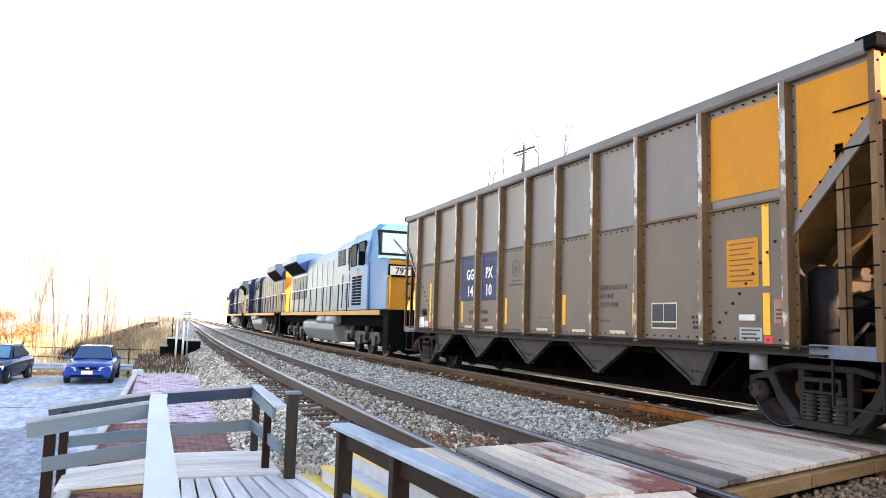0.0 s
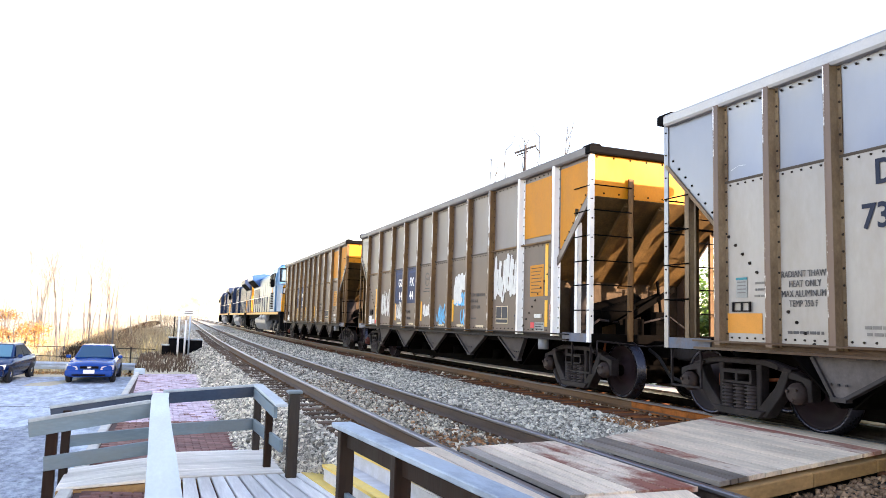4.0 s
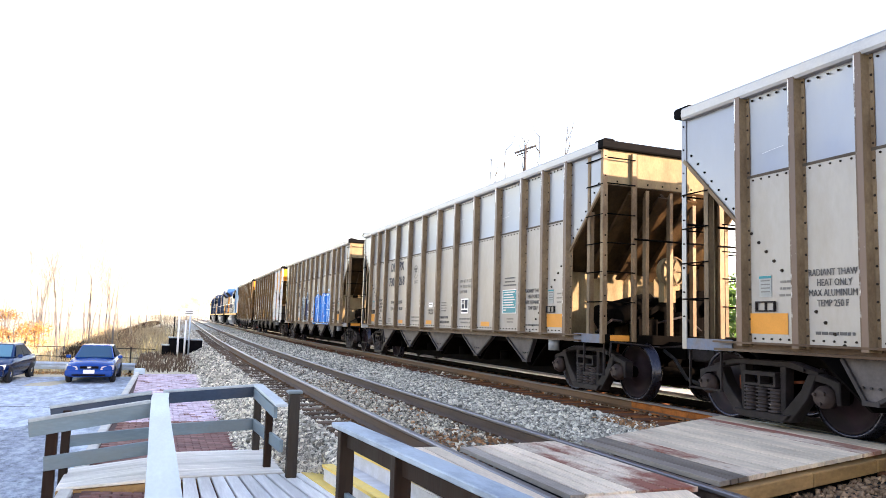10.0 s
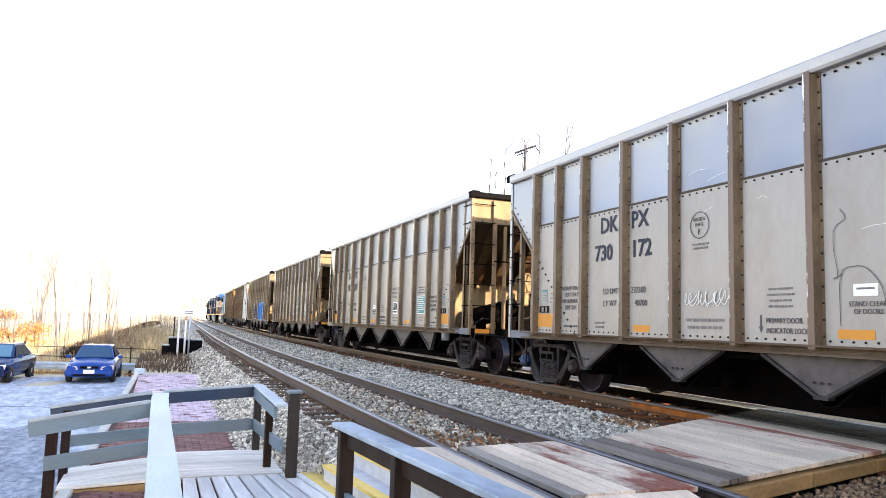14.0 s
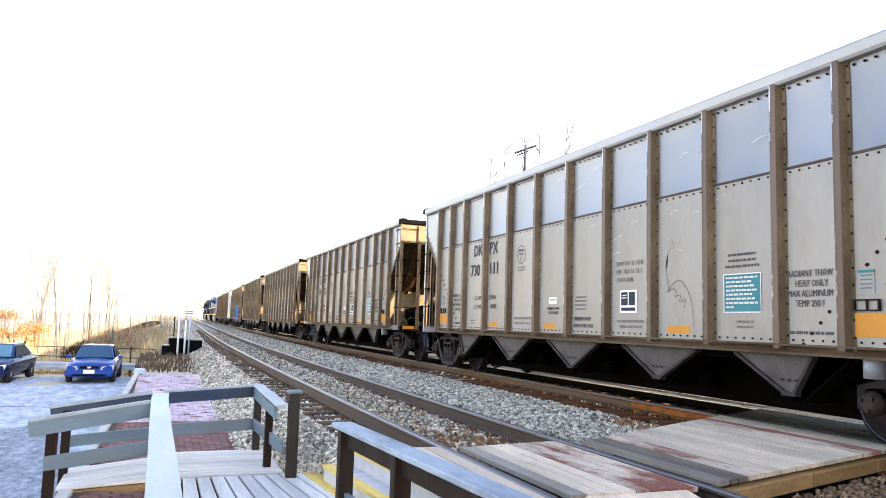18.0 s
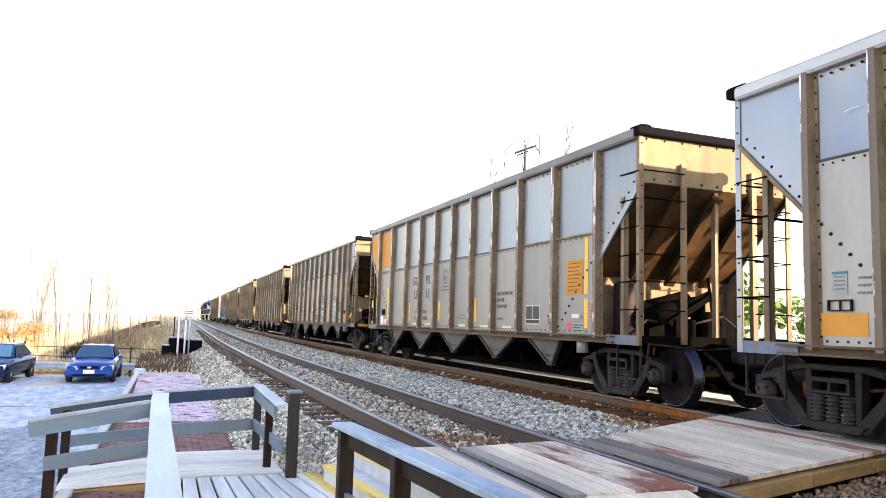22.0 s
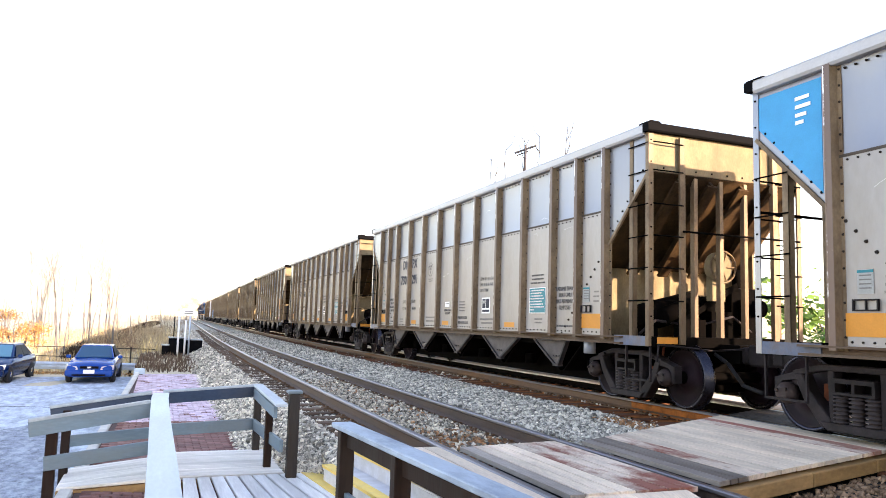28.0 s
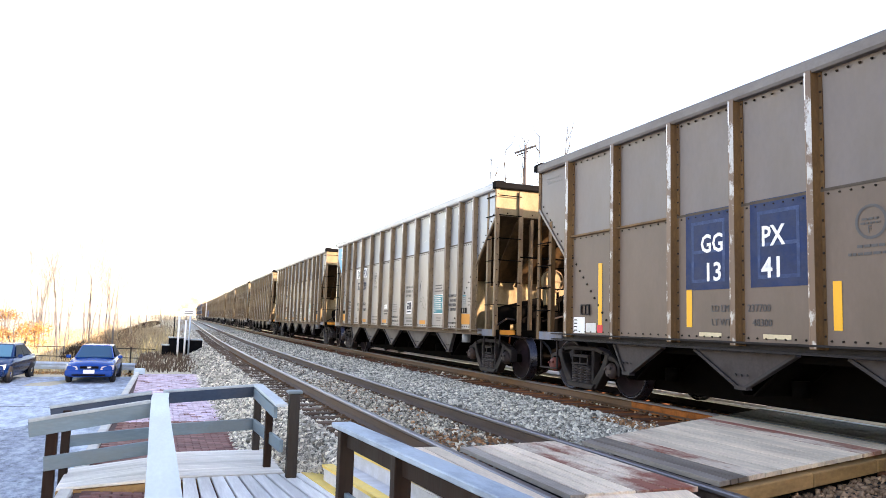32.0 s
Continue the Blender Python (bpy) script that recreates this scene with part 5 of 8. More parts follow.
def spray_blue(car):
    """Large blue and white sprayed drawing on the lower side: bubble letters in blue, a white-lined tag, small figures."""
    def put(name, mat, label, d0, z0, draw):
        b = bmesh.new()
        draw(b)
        part(name, b, M[mat], car, label, at=on_side(d0, z0, -0.006))
    D = 8.55
    # blue fill, letter by letter
    for k, (x, w, h) in enumerate(((0.0, 0.62, 1.28), (0.40, 0.80, 1.40), (1.05, 0.72, 1.36), (1.62, 1.15, 1.40), (2.50, 1.10, 1.36))):
        put("sprayed_fill", "spray", "bright blue sprayed paint", D, 0.99, lambda b, x=x, w=w, h=h, k=k: blot(b, x + w / 2, h / 2, w / 2 + 0.05, h / 2, 0.002 + 0.0006 * k, D, 0.36))
    for k, (x, z, w, h) in enumerate(((0.12, 0.28, 0.16, 0.60), (0.62, 0.82, 0.22, 0.34), (1.20, 0.25, 0.18, 0.62), (1.95, 0.15, 0.20, 0.70), (2.62, 0.25, 0.22, 0.80))):
        put("sprayed_shade", "spraydark", "darker blue sprayed shade", D, 0.99, lambda b, x=x, z=z, w=w, h=h, k=k: blot(b, x + w / 2, z + h / 2, w / 2, h / 2, 0.0055 + 0.0003 * k, D, 0.6))
    strokes = [[(0.04, 0.06), (0.06, 0.85), (0.16, 1.22), (0.34, 1.16), (0.38, 0.55), (0.36, 0.10)], [(0.02, 0.55), (0.18, 0.48), (0.36, 0.55)],
               [(0.46, 0.08), (0.46, 0.95), (0.58, 1.26), (0.84, 1.30), (1.00, 1.05), (0.86, 0.74), (0.66, 0.70), (0.92, 0.44), (1.12, 0.08)],
               [(1.10, 0.10), (1.12, 0.80), (1.18, 1.22), (1.40, 1.28), (1.52, 0.90), (1.54, 0.12)], [(1.08, 0.62), (1.26, 0.56), (1.44, 0.66)],
               [(1.66, 0.08), (1.68, 0.95), (1.80, 1.30), (2.02, 1.28), (2.10, 0.80), (2.12, 0.52)], [(2.12, 0.55), (2.16, 1.10), (2.32, 1.34), (2.50, 1.22), (2.56, 0.70), (2.56, 0.10)],
               loop_pts(3.05, 0.67, 0.52, 0.66, -80, 268, 26), [(0.0, 0.08), (0.2, 0.03), (0.5, 0.08), (0.9, 0.02), (1.3, 0.07), (1.7, 0.03), (2.2, 0.07), (2.6, 0.03)]]
    strokes += [[(3.05 + 0.06 * math.cos(q * math.tau / 8), 0.66 + 0.08 * math.sin(q * math.tau / 8)), (3.05 + 0.43 * math.cos(q * math.tau / 8), 0.66 + 0.55 * math.sin(q * math.tau / 8))] for q in range(8)]
    for k, st in enumerate(strokes):
        put("sprayed_line", "palespray", "pale blue sprayed outline", D, 0.99, lambda b, st=st, k=k: ribbon(b, curve_through(st) if len(st) < 12 and len(st) > 2 else st, 0.045, 0.008 + 0.0003 * k, D))
    T = 5.40
    # dark-filled white tag
    for k, (x, z, w, h) in enumerate(((0.02, 0.05, 0.62, 1.15), (0.60, 0.05, 0.55, 0.85), (1.18, 0.05, 0.50, 1.36), (1.62, 0.05, 0.55, 0.95))):
        put("sprayed_shade", "navyfield" if k in (2, 3) else "tagfill", "dark blue sprayed fill", T, 1.04, lambda b, x=x, z=z, w=w, h=h, k=k: blot(b, x + w / 2, z + h / 2, w / 2, h / 2, 0.002 + 0.0004 * k, T, 0.4))
    lines = [([(0.16, 0.05), (0.02, 0.75), (0.10, 1.24), (0.28, 1.10), (0.36, 0.72), (0.44, 1.14), (0.64, 1.26), (0.74, 0.80), (0.70, 0.12), (0.40, 0.02), (0.16, 0.05)], 0.05), ([(0.82, 0.75), (1.06, 0.62), (0.86, 0.40), (0.92, 0.10), (1.16, 0.06)], 0.05),
             ([(1.20, 0.06), (1.16, 0.90), (1.30, 1.42), (1.48, 1.40), (1.52, 0.95), (1.78, 1.08), (2.10, 0.98), (2.18, 0.50), (2.14, 0.06), (1.86, 0.02), (1.82, 0.52), (1.62, 0.50), (1.56, 0.06), (1.20, 0.06)], 0.05),
             (loop_pts(2.62, 0.36, 0.12, 0.12), 0.03), (loop_pts(2.84, 0.34, 0.12, 0.13), 0.03), ([(2.46, 0.08), (2.54, 0.20), (2.62, 0.06)], 0.03),
             ([(-0.66, 0.20), (-0.60, 0.85), (-0.50, 0.55), (-0.62, 0.50), (-0.46, 0.20)], 0.035), ([(-0.56, 0.30), (-0.46, 1.10), (-0.36, 0.90)], 0.03), ([(-0.70, 0.05), (-0.55, 0.35), (-0.44, 0.10)], 0.03)]
    for k, (st, w) in enumerate(lines):
        put("sprayed_tag", "palespray", "white sprayed outline", T, 1.04, lambda b, st=st, w=w, k=k: ribbon(b, st if len(st) > 15 else curve_through(st), w, 0.007 + 0.0003 * k, T))
    put("sprayed_tag", "orange", "orange sprayed curl", T, 1.04, lambda b: ribbon(b, [(2.50, 0.10), (2.58, 0.24), (2.72, 0.22), (2.80, 0.10), (2.90, 0.22), (2.98, 0.08)], 0.03, 0.010, T))
    # faint sprayed splashes of many small dabs
    rnd = random.Random(4)
    for d, z, w, h, n in ((9.20, 2.48, 0.16, 0.42, 10), (10.42, 2.42, 0.18, 0.40, 9), (11.50, 2.18, 0.42, 0.34, 14), (13.95, 2.45, 0.22, 0.30, 8), (14.0, 1.66, 0.22, 0.24, 8)):
        def dabs(b, d=d, w=w, h=h, n=n):
            for q in range(n):
                blot(b, w * rnd.random(), h * rnd.random(), rnd.uniform(0.02, 0.05), rnd.uniform(0.02, 0.06), 0.002 + 0.0002 * q, d)
        put("sprayed_splash", "palespray", "pale sprayed splash", d, z, dabs)
    put("sprayed_splash", "navyfield", "dark blue sprayed splash", 13.90, 1.92, lambda b: [blot(b, 0.10 + 0.08 * q, 0.07 + 0.02 * (q % 2), 0.09, 0.07, 0.002 + 0.0004 * q, 13.90) for q in range(3)])


M["spray"] = material("blue_spray_paint", (0.006, 0.21, 0.66), 0.5, 0.0, 0.15, 3, 40, 0.0, (0.006, 0.11, 0.48), amount=0.5)
M["spraydark"] = material("deep_blue_spray_paint", (0.006, 0.10, 0.42), 0.5, 0.0, 0.15, 3, 40, 0.0)
M["tagfill"] = material("slate_spray_paint", (0.10, 0.105, 0.12), 0.55, 0.0, 0.2, 3, 40, 0.0, (0.02, 0.04, 0.10), amount=0.8)
M["lightspray"] = material("light_blue_spray_paint", (0.07, 0.44, 0.78), 0.5, 0.0, 0.15, 3, 40, 0.0)
M["palespray"] = material("pale_blue_spray_paint", (0.55, 0.75, 0.88), 0.5, 0.0, 0.1, 3, 40, 0.0)


def scribbles(car, spots):
    """Loose sprayed scrawls: d, z, width, height, paint, strokes, brush. Each is a row of looping strokes."""
    rnd = random.Random(11)
    for d, z, w, h, mat, n, brush in spots:
        for k in range(n):
            cx = w * (k + 0.5) / n
            rx, ry = w / n * rnd.uniform(0.55, 0.95), h * rnd.uniform(0.34, 0.5)
            a0 = rnd.uniform(0, 6.28)
            cy = h * rnd.uniform(0.42, 0.58)
            pts = [(cx + rx * math.cos(a0 + q * 0.62) * (1 - 0.05 * q) + 0.02 * q, cy + ry * math.sin(a0 + q * 0.62 * 1.3) * rnd.uniform(0.7, 1.0)) for q in range(10)]
            b = bmesh.new()
            ribbon(b, curve_through(pts, 5), brush, 0.003 + 0.0005 * k)
            part("sprayed_scrawl", b, mat, car, "loose sprayed scrawl", at=on_side(d, z, 0.004))


def coal_load(car):
    """Dark lumps of coal just above the rim."""
    rnd = random.Random(31)
    bm = bmesh.new()
    nx, ny = 6, 40
    grid = [[bm.verts.new((-1.45 + 2.9 * i / nx, -7.3 + 14.6 * j / ny, 4.2 + 0.26 * math.sin(math.pi * i / nx) * (0.55 + 0.45 * math.sin(j * 0.9)) + rnd.uniform(-0.05, 0.09))) for i in range(nx + 1)] for j in range(ny + 1)]
    for j in range(ny):
        for i in range(nx):
            bm.faces.new((grid[j][i], grid[j][i + 1], grid[j + 1][i + 1], grid[j + 1][i]))
    part("coal_load", bm, M["black"], car, "dark coal heaped along the rim")


M["locotruck"] = material("grey_painted_loco_truck", (0.055, 0.062, 0.078), 0.55, 0.1, 0.4, 3, 40, 0.4, (0.010, 0.009, 0.009), amount=0.85, edge=(0.42, 0.56))


def locomotive(paint, label, number="", lower=None):
    """Six-axle diesel road locomotive, cab towards +y."""
    lo = thing("diesel_locomotive", label, "locomotive", "locomotives")
    body = M[paint]
    lead = paint == "locoblue"
    # pale hood: reflections are put into the paint colour
    hood_paint = M["locopale"] if lead else body

    def sill(bm):
        box(bm, -1.5, 1.5, -11.2, 11.2, 1.42, 1.62)
        box(bm, -1.2, 1.2, -11.3, 11.3, 1.05, 1.42)
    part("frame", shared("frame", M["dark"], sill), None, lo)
    for s in (-1, 1):
        part("sill_stripe", shared("sill_stripe", M["locoyel"], lambda bm: box(bm, -0.01, 0.01, -10.4, 10.4, 1.44, 1.60)), None, lo, "golden stripe", at=(s * 1.505, 0, 0))

    def hood(bm):
        slab(bm, [(-0.95, 1.6), (0.95, 1.6), (0.95, 4.25), (0.75, 4.5), (-0.75, 4.5), (-0.95, 4.25)], 1, -10.6, 6.3)
    part("hood", shared("hood", hood_paint, hood), None, lo)

    def rad(bm):
        slab(bm, [(-0.95, 3.75), (-1.58, 4.35), (-1.58, 4.72), (-0.8, 4.86), (0.8, 4.86), (1.58, 4.72), (1.58, 4.35), (0.95, 3.75)], 1, -10.4, -5.7)
    part("radiator_housing", shared("radiator_housing", M["locodeep"] if lead else body, rad), None, lo, "flared radiator housing")
    for s in (-1, 1):
        part("radiator_grille", shared("radiator_grille", M["black"], lambda bm: hexa(bm, [(0.98, -10.2, 3.83), (1.02, -10.2, 3.80), (1.02, -5.9, 3.80), (0.98, -5.9, 3.83), (1.50, -10.2, 4.33), (1.54, -10.2, 4.30), (1.54, -5.9, 4.30), (1.50, -5.9, 4.33)])), None, lo, "black radiator grille", at=pose(0, -16.1 if s < 0 else 0, 0, 0, 0, 180 if s < 0 else 0))

    def block(bm):
        slab(bm, [(-1.15, 1.6), (1.15, 1.6), (1.15, 4.35), (0.9, 4.62), (-0.9, 4.62), (-1.15, 4.35)], 1, 2.2, 6.25)
        soften(bm, 0.03)
    part("equipment_cabinet", shared("equipment_cabinet", hood_paint, block), None, lo)

    def cab(bm):
        slab(bm, [(-1.55, 1.6), (1.55, 1.6), (1.55, 3.75), (1.40, 4.5), (0.9, 4.74), (-0.9, 4.74), (-1.40, 4.5), (-1.55, 3.75)], 1, 6.3, 8.9)
        soften(bm, 0.04)
    part("cab", shared("cab", body, cab), None, lo)

    def front(bm):
        hexa(bm, [(-1.53, 8.85, 3.3), (1.53, 8.85, 3.3), (1.40, 9.6, 3.3), (-1.40, 9.6, 3.3), (-1.42, 8.85, 4.45), (1.42, 8.85, 4.45), (1.30, 9.25, 4.45), (-1.30, 9.25, 4.45)])
        bmesh.ops.recalc_face_normals(bm, faces=bm.faces)
    part("cab_front", shared("cab_front", body, front), None, lo)

    def brow(bm):
        hexa(bm, [(-1.42, 8.85, 4.45), (1.42, 8.85, 4.45), (1.32, 9.38, 4.43), (-1.32, 9.38, 4.43), (-1.2, 8.85, 4.70), (1.2, 8.85, 4.70), (1.0, 9.2, 4.64), (-1.0, 9.2, 4.64)])
        bmesh.ops.recalc_face_normals(bm, faces=bm.faces)
    part("cab_roof_front", shared("cab_roof_front", body, brow), None, lo)

    def nose(bm):
        hexa(bm, [(-1.45, 8.88, 1.6), (1.45, 8.88, 1.6), (1.36, 10.6, 1.6), (-1.36, 10.6, 1.6), (-1.5, 8.88, 3.5), (1.5, 8.88, 3.5), (1.28, 10.45, 3.3), (-1.28, 10.45, 3.3)])
        bmesh.ops.recalc_face_normals(bm, faces=bm.faces)
        soften(bm, 0.06, 2)
    part("nose", shared("nose", body, nose), None, lo)

    def face(bm):
        hexa(bm, [(-1.34, 10.60, 1.62), (1.34, 10.60, 1.62), (1.34, 10.64, 1.62), (-1.34, 10.64, 1.62), (-1.26, 10.46, 3.28), (1.26, 10.46, 3.28), (1.26, 10.50, 3.28), (-1.26, 10.50, 3.28)])
        bmesh.ops.recalc_face_normals(bm, faces=bm.faces)
    part("nose_front", shared("nose_front", M["locoyel"], face), None, lo, "golden yellow nose front")

    def screen(bm):
        hexa(bm, [(0.06, 9.50, 3.62), (1.26, 9.50, 3.62), (1.26, 9.54, 3.60), (0.06, 9.54, 3.60), (0.06, 9.29, 4.34), (1.2, 9.29, 4.34), (1.2, 9.33, 4.32), (0.06, 9.33, 4.32)])
        bmesh.ops.recalc_face_normals(bm, faces=bm.faces)
    for s in (0, 1):
        part("windscreen", shared("windscreen", M["wind"], screen), None, lo, "windscreen with the sky's reflection in its colour", at=(-1.32 * s, 0.04, 0))

    def surround(bm):
        for x0, x1 in ((-1.36, -1.28), (-0.05, 0.05), (1.28, 1.36)):
            hexa(bm, [(x0, 9.53, 3.55), (x1, 9.53, 3.55), (x1, 9.59, 3.54), (x0, 9.59, 3.54), (x0, 9.30, 4.40), (x1, 9.30, 4.40), (x1, 9.36, 4.39), (x0, 9.36, 4.39)])
        for y, z in ((9.545, 3.57), (9.33, 4.38)):
            box(bm, -1.36, 1.36, y, y + 0.05, z - 0.035, z + 0.035)
        bmesh.ops.recalc_face_normals(bm, faces=bm.faces)
    part("windscreen_surround", shared("windscreen_surround", M["black"], surround), None, lo, "black rubber windscreen surround")
    part("nose_band", shared("nose_band", M["locogrey"], lambda bm: hexa(bm, [(-1.29, 9.62, 3.40), (1.29, 9.62, 3.40), (1.25, 10.44, 3.315), (-1.25, 10.44, 3.315), (-1.29, 9.62, 3.43), (1.29, 9.62, 3.43), (1.25, 10.44, 3.345), (-1.25, 10.44, 3.345)])), None, lo, "grey band on top of the nose")
    for s in (-1, 1):
        part("wiper", shared("wiper", M["black"], lambda bm: bar(bm, (0, 9.62, 3.58), (0.45, 9.46, 4.10), 0.02, 0.02)), None, lo, "black windscreen wiper", at=(-0.9 if s < 0 else 0.35, 0, 0))
    for s in (-1, 1):
        for y in (5.0, 6.9, 8.05):
            w = part("cab_window", shared("cab_window", M["glass"], lambda bm: box(bm, -0.02, 0.02, -0.36, 0.36, 0, 0.78)), None, lo, "dark cab side window", at=(s * (1.545 if y > 6 else 1.16), y, 3.30))
            part("window_frame", shared("window_frame", M["black"], lambda bm: [box(bm, -0.03, 0.03, -0.40, 0.40, -0.035, 0.0), box(bm, -0.03, 0.03, -0.40, 0.40, 0.78, 0.815), box(bm, -0.03, 0.03, -0.40, -0.36, 0, 0.78), box(bm, -0.03, 0.03, 0.36, 0.40, 0, 0.78)]), None, w)
        for y in (2.8, 3.6, 4.6):
            part("vent_panel", shared("vent_panel", M["black"], lambda bm: [box(bm, -0.02, 0.02, -0.28, 0.28, k * 0.1, k * 0.1 + 0.06) for k in range(7)]), None, lo, "dark louvred vent", at=(s * 1.155, y, 3.55))
        for y in (7.1, 7.8):
            part("lower_vent", shared("lower_vent", M["black"], lambda bm: [box(bm, -0.02, 0.02, -0.27, 0.27, k * 0.11, k * 0.11 + 0.075) for k in range(10)]), None, lo, "dark louvred vent low on the cab", at=(s * 1.56, y, 1.8))
        for y in (4.3, 5.3):
            part("small_vent", shared("small_vent", M["black"], lambda bm: [box(bm, -0.02, 0.02, -0.13, 0.13, k * 0.09, k * 0.09 + 0.05) for k in range(5)]), None, lo, "small dark vent", at=(s * 1.16, y, 2.1))
        part("emblem", shared("emblem", M["locoyel"], lambda bm: [bar(bm, (0, -0.24 * math.cos(q * math.pi / 3), -0.2 * math.sin(q * math.pi / 3)), (0, 0.24 * math.cos(q * math.pi / 3), 0.2 * math.sin(q * math.pi / 3)), 0.10, 0.012, up=(1, 0, 0)) for q in range(3)]), None, lo, "golden star-like emblem", at=(s * 1.556, 7.45, 3.0))
        for y in (-9.6, -8.7, -7.8, -6.9, -6.0):
            part("intake_screen", shared("intake_screen", M["loconavy"], lambda bm: box(bm, -0.025, 0.025, -0.38, 0.38, 0, 1.25)), None, lo, "dark intake screen", at=(s * 0.96, y, 2.35))
        for y in (3.0, 4.2, 5.4):
            part("cabinet_door", shared("cabinet_door", hood_paint, lambda bm: [box(bm, -0.02, 0.02, -0.5, 0.5, 0, 1.35)]), None, lo, at=(s * 1.155, y, 1.75))
            part("door_gap", shared("door_gap", M["black"], lambda bm: box(bm, -0.012, 0.012, -0.02, 0.02, 0, 1.4)), None, lo, at=(s * 1.165, y + 0.55, 1.75))
        for y in (-4.6, -3.4, -2.2, -1.0, 0.2, 1.4):
            part("hood_door", shared("hood_door", hood_paint, lambda bm: box(bm, -0.02, 0.02, -0.54, 0.54, 0, 2.1)), None, lo, at=(s * 0.955, y, 1.9))
        part("mirror", shared("mirror", M["black"], lambda bm: box(bm, -0.1, 0.1, -0.03, 0.03, 0, 0.5)), None, lo, at=(s * 1.7, 8.5, 3.2))
        # handrail with stanchions
        hr = part("handrail", shared("handrail_bar", M["white"], lambda bm: tube(bm, (0, -10.9, 2.72), (0, 6.2, 2.72), 0.025, n=6)), None, lo, "pale handrail", at=(s * 1.46, 0, 0))
        for k in range(12):
            part("stanchion", shared("stanchion", M["loconavy"], lambda bm: tube(bm, (0, 0, 1.62), (0, 0, 2.72), 0.026, n=6)), None, hr, at=(0, -10.9 + k * 1.5, 0))
        # air tanks beside the fuel tank
        for y in (1.0, 2.9):
            part("air_tank", shared("air_tank", M["locogrey"], lambda bm: lathe(bm, [(-0.85, 0.12), (-0.78, 0.24), (0.78, 0.24), (0.85, 0.12)], (0, 1, 0), n=14)), None, lo, "grey air tank", at=(s * 1.30, y, 1.24))
        for e in (-1, 1):
            def steps(bm):
                for k in range(4):
                    box(bm, -0.22, 0.22, -0.25, 0.25, 0.32 + k * 0.33, 0.36 + k * 0.33)
                box(bm, -0.24, -0.21, -0.27, 0.27, 0.3, 1.6)
                box(bm, 0.21, 0.24, -0.27, 0.27, 0.3, 1.6)
            part("step_well", shared("step_well", M["black"], steps), None, lo, "black step well", at=(s * 1.25, e * 11.1, 0))

            def grab(bm):
                tube(bm, (0, 0, 1.5), (0, 0, 2.7), 0.025, n=6)
                tube(bm, (0, 0, 2.7), (0, 0.5, 2.7), 0.025, n=6)
            part("grab_iron", shared("grab_iron", M["strip"], grab), None, lo, "yellow grab iron", at=pose(s * 1.42, e * 11.2, 0, 0, 0, 0 if e < 0 else 180))

    def tankm(bm):
        slab(bm, [(-1.46, 0.80), (-1.2, 0.32), (1.2, 0.32), (1.46, 0.80), (1.46, 1.12), (1.0, 1.34), (-1.0, 1.34), (-1.46, 1.12)], 1, -3.4, 3.4)
        soften(bm, 0.04)
    part("fuel_tank", shared("fuel_tank", M["locogrey"], tankm), None, lo, "grey fuel tank")
    for e in (-1, 1):
        def pilot(bm):
            slab(bm, [(-1.45, 1.6), (1.45, 1.6), (1.45, 0.55), (0.9, 0.22), (-0.9, 0.22), (-1.45, 0.55)], 1, 11.25, 11.36)
        part("pilot", shared("pilot", M["black"], pilot), None, lo, "black pilot plate", at=pose(0, 0, 0, 0, 0, 0 if e > 0 else 180))
        part("coupler", shared("coupler_loco", M["truck"], lambda bm: [box(bm, -0.16, 0.16, 11.3, 11.95, 0.75, 1.0)]), None, lo, at=pose(0, 0, 0, 0, 0, 0 if e > 0 else 180))
        part("end_yellow", shared("end_yellow", M["locoyel"], lambda bm: slab(bm, [(-0.93, 1.62), (0.93, 1.62), (0.93, 4.2), (0.7, 4.45), (-0.7, 4.45), (-0.93, 4.2)], 1, -10.66, -10.6)), None, lo, "golden hood end") if e < 0 else None

        def side(bm):
            slab(bm, [(-2.6, 0.55), (-2.4, 0.85), (2.4, 0.85), (2.6, 0.55), (2.2, 0.42), (1.4, 0.6), (0.6, 0.42), (-0.6, 0.42), (-1.4, 0.6), (-2.2, 0.42)], 0, -0.08, 0.08)
            for y in (-1.95, 0, 1.95):
                box(bm, -0.16, 0.0, y - 0.2, y + 0.2, 0.36, 0.72)
            for y in (-1.0, 1.0):
                tube(bm, (-0.1, y, 0.55), (-0.1, y, 1.05), 0.11, n=10)
        b = part("truck_bolster", shared("loco_bolster", M["dark"], lambda bm: box(bm, -0.60, 0.60, -2.7, 2.7, 0.30, 1.06)), None, lo, at=(0, e * 7.0, 0))
        for s in (-1, 1):
            part("side_frame", shared("loco_side_frame", M["locotruck"], side), None, b, at=pose(s * 1.12, 0, 0, 0, 0, 0 if s < 0 else 180))
        for yy in (-1.95, 0, 1.95):
            wheelset(lo, e * 7.0 + yy)
    if number:
        nb = part("number_board", shared("number_board", M["white"], lambda bm: box(bm, -0.42, 0.42, 0, 0.03, 0, 0.3)), None, lo, "white number board", at=(0.84, 10.575, 2.78))
        part("board_frame", shared("board_frame", M["black"], lambda bm: [box(bm, -0.47, 0.47, 0, 0.05, -0.05, 0.0), box(bm, -0.47, 0.47, 0, 0.05, 0.3, 0.35), box(bm, -0.47, -0.42, 0, 0.05, 0, 0.3), box(bm, 0.42, 0.47, 0, 0.05, 0, 0.3)]), None, nb, "black frame of the number board")
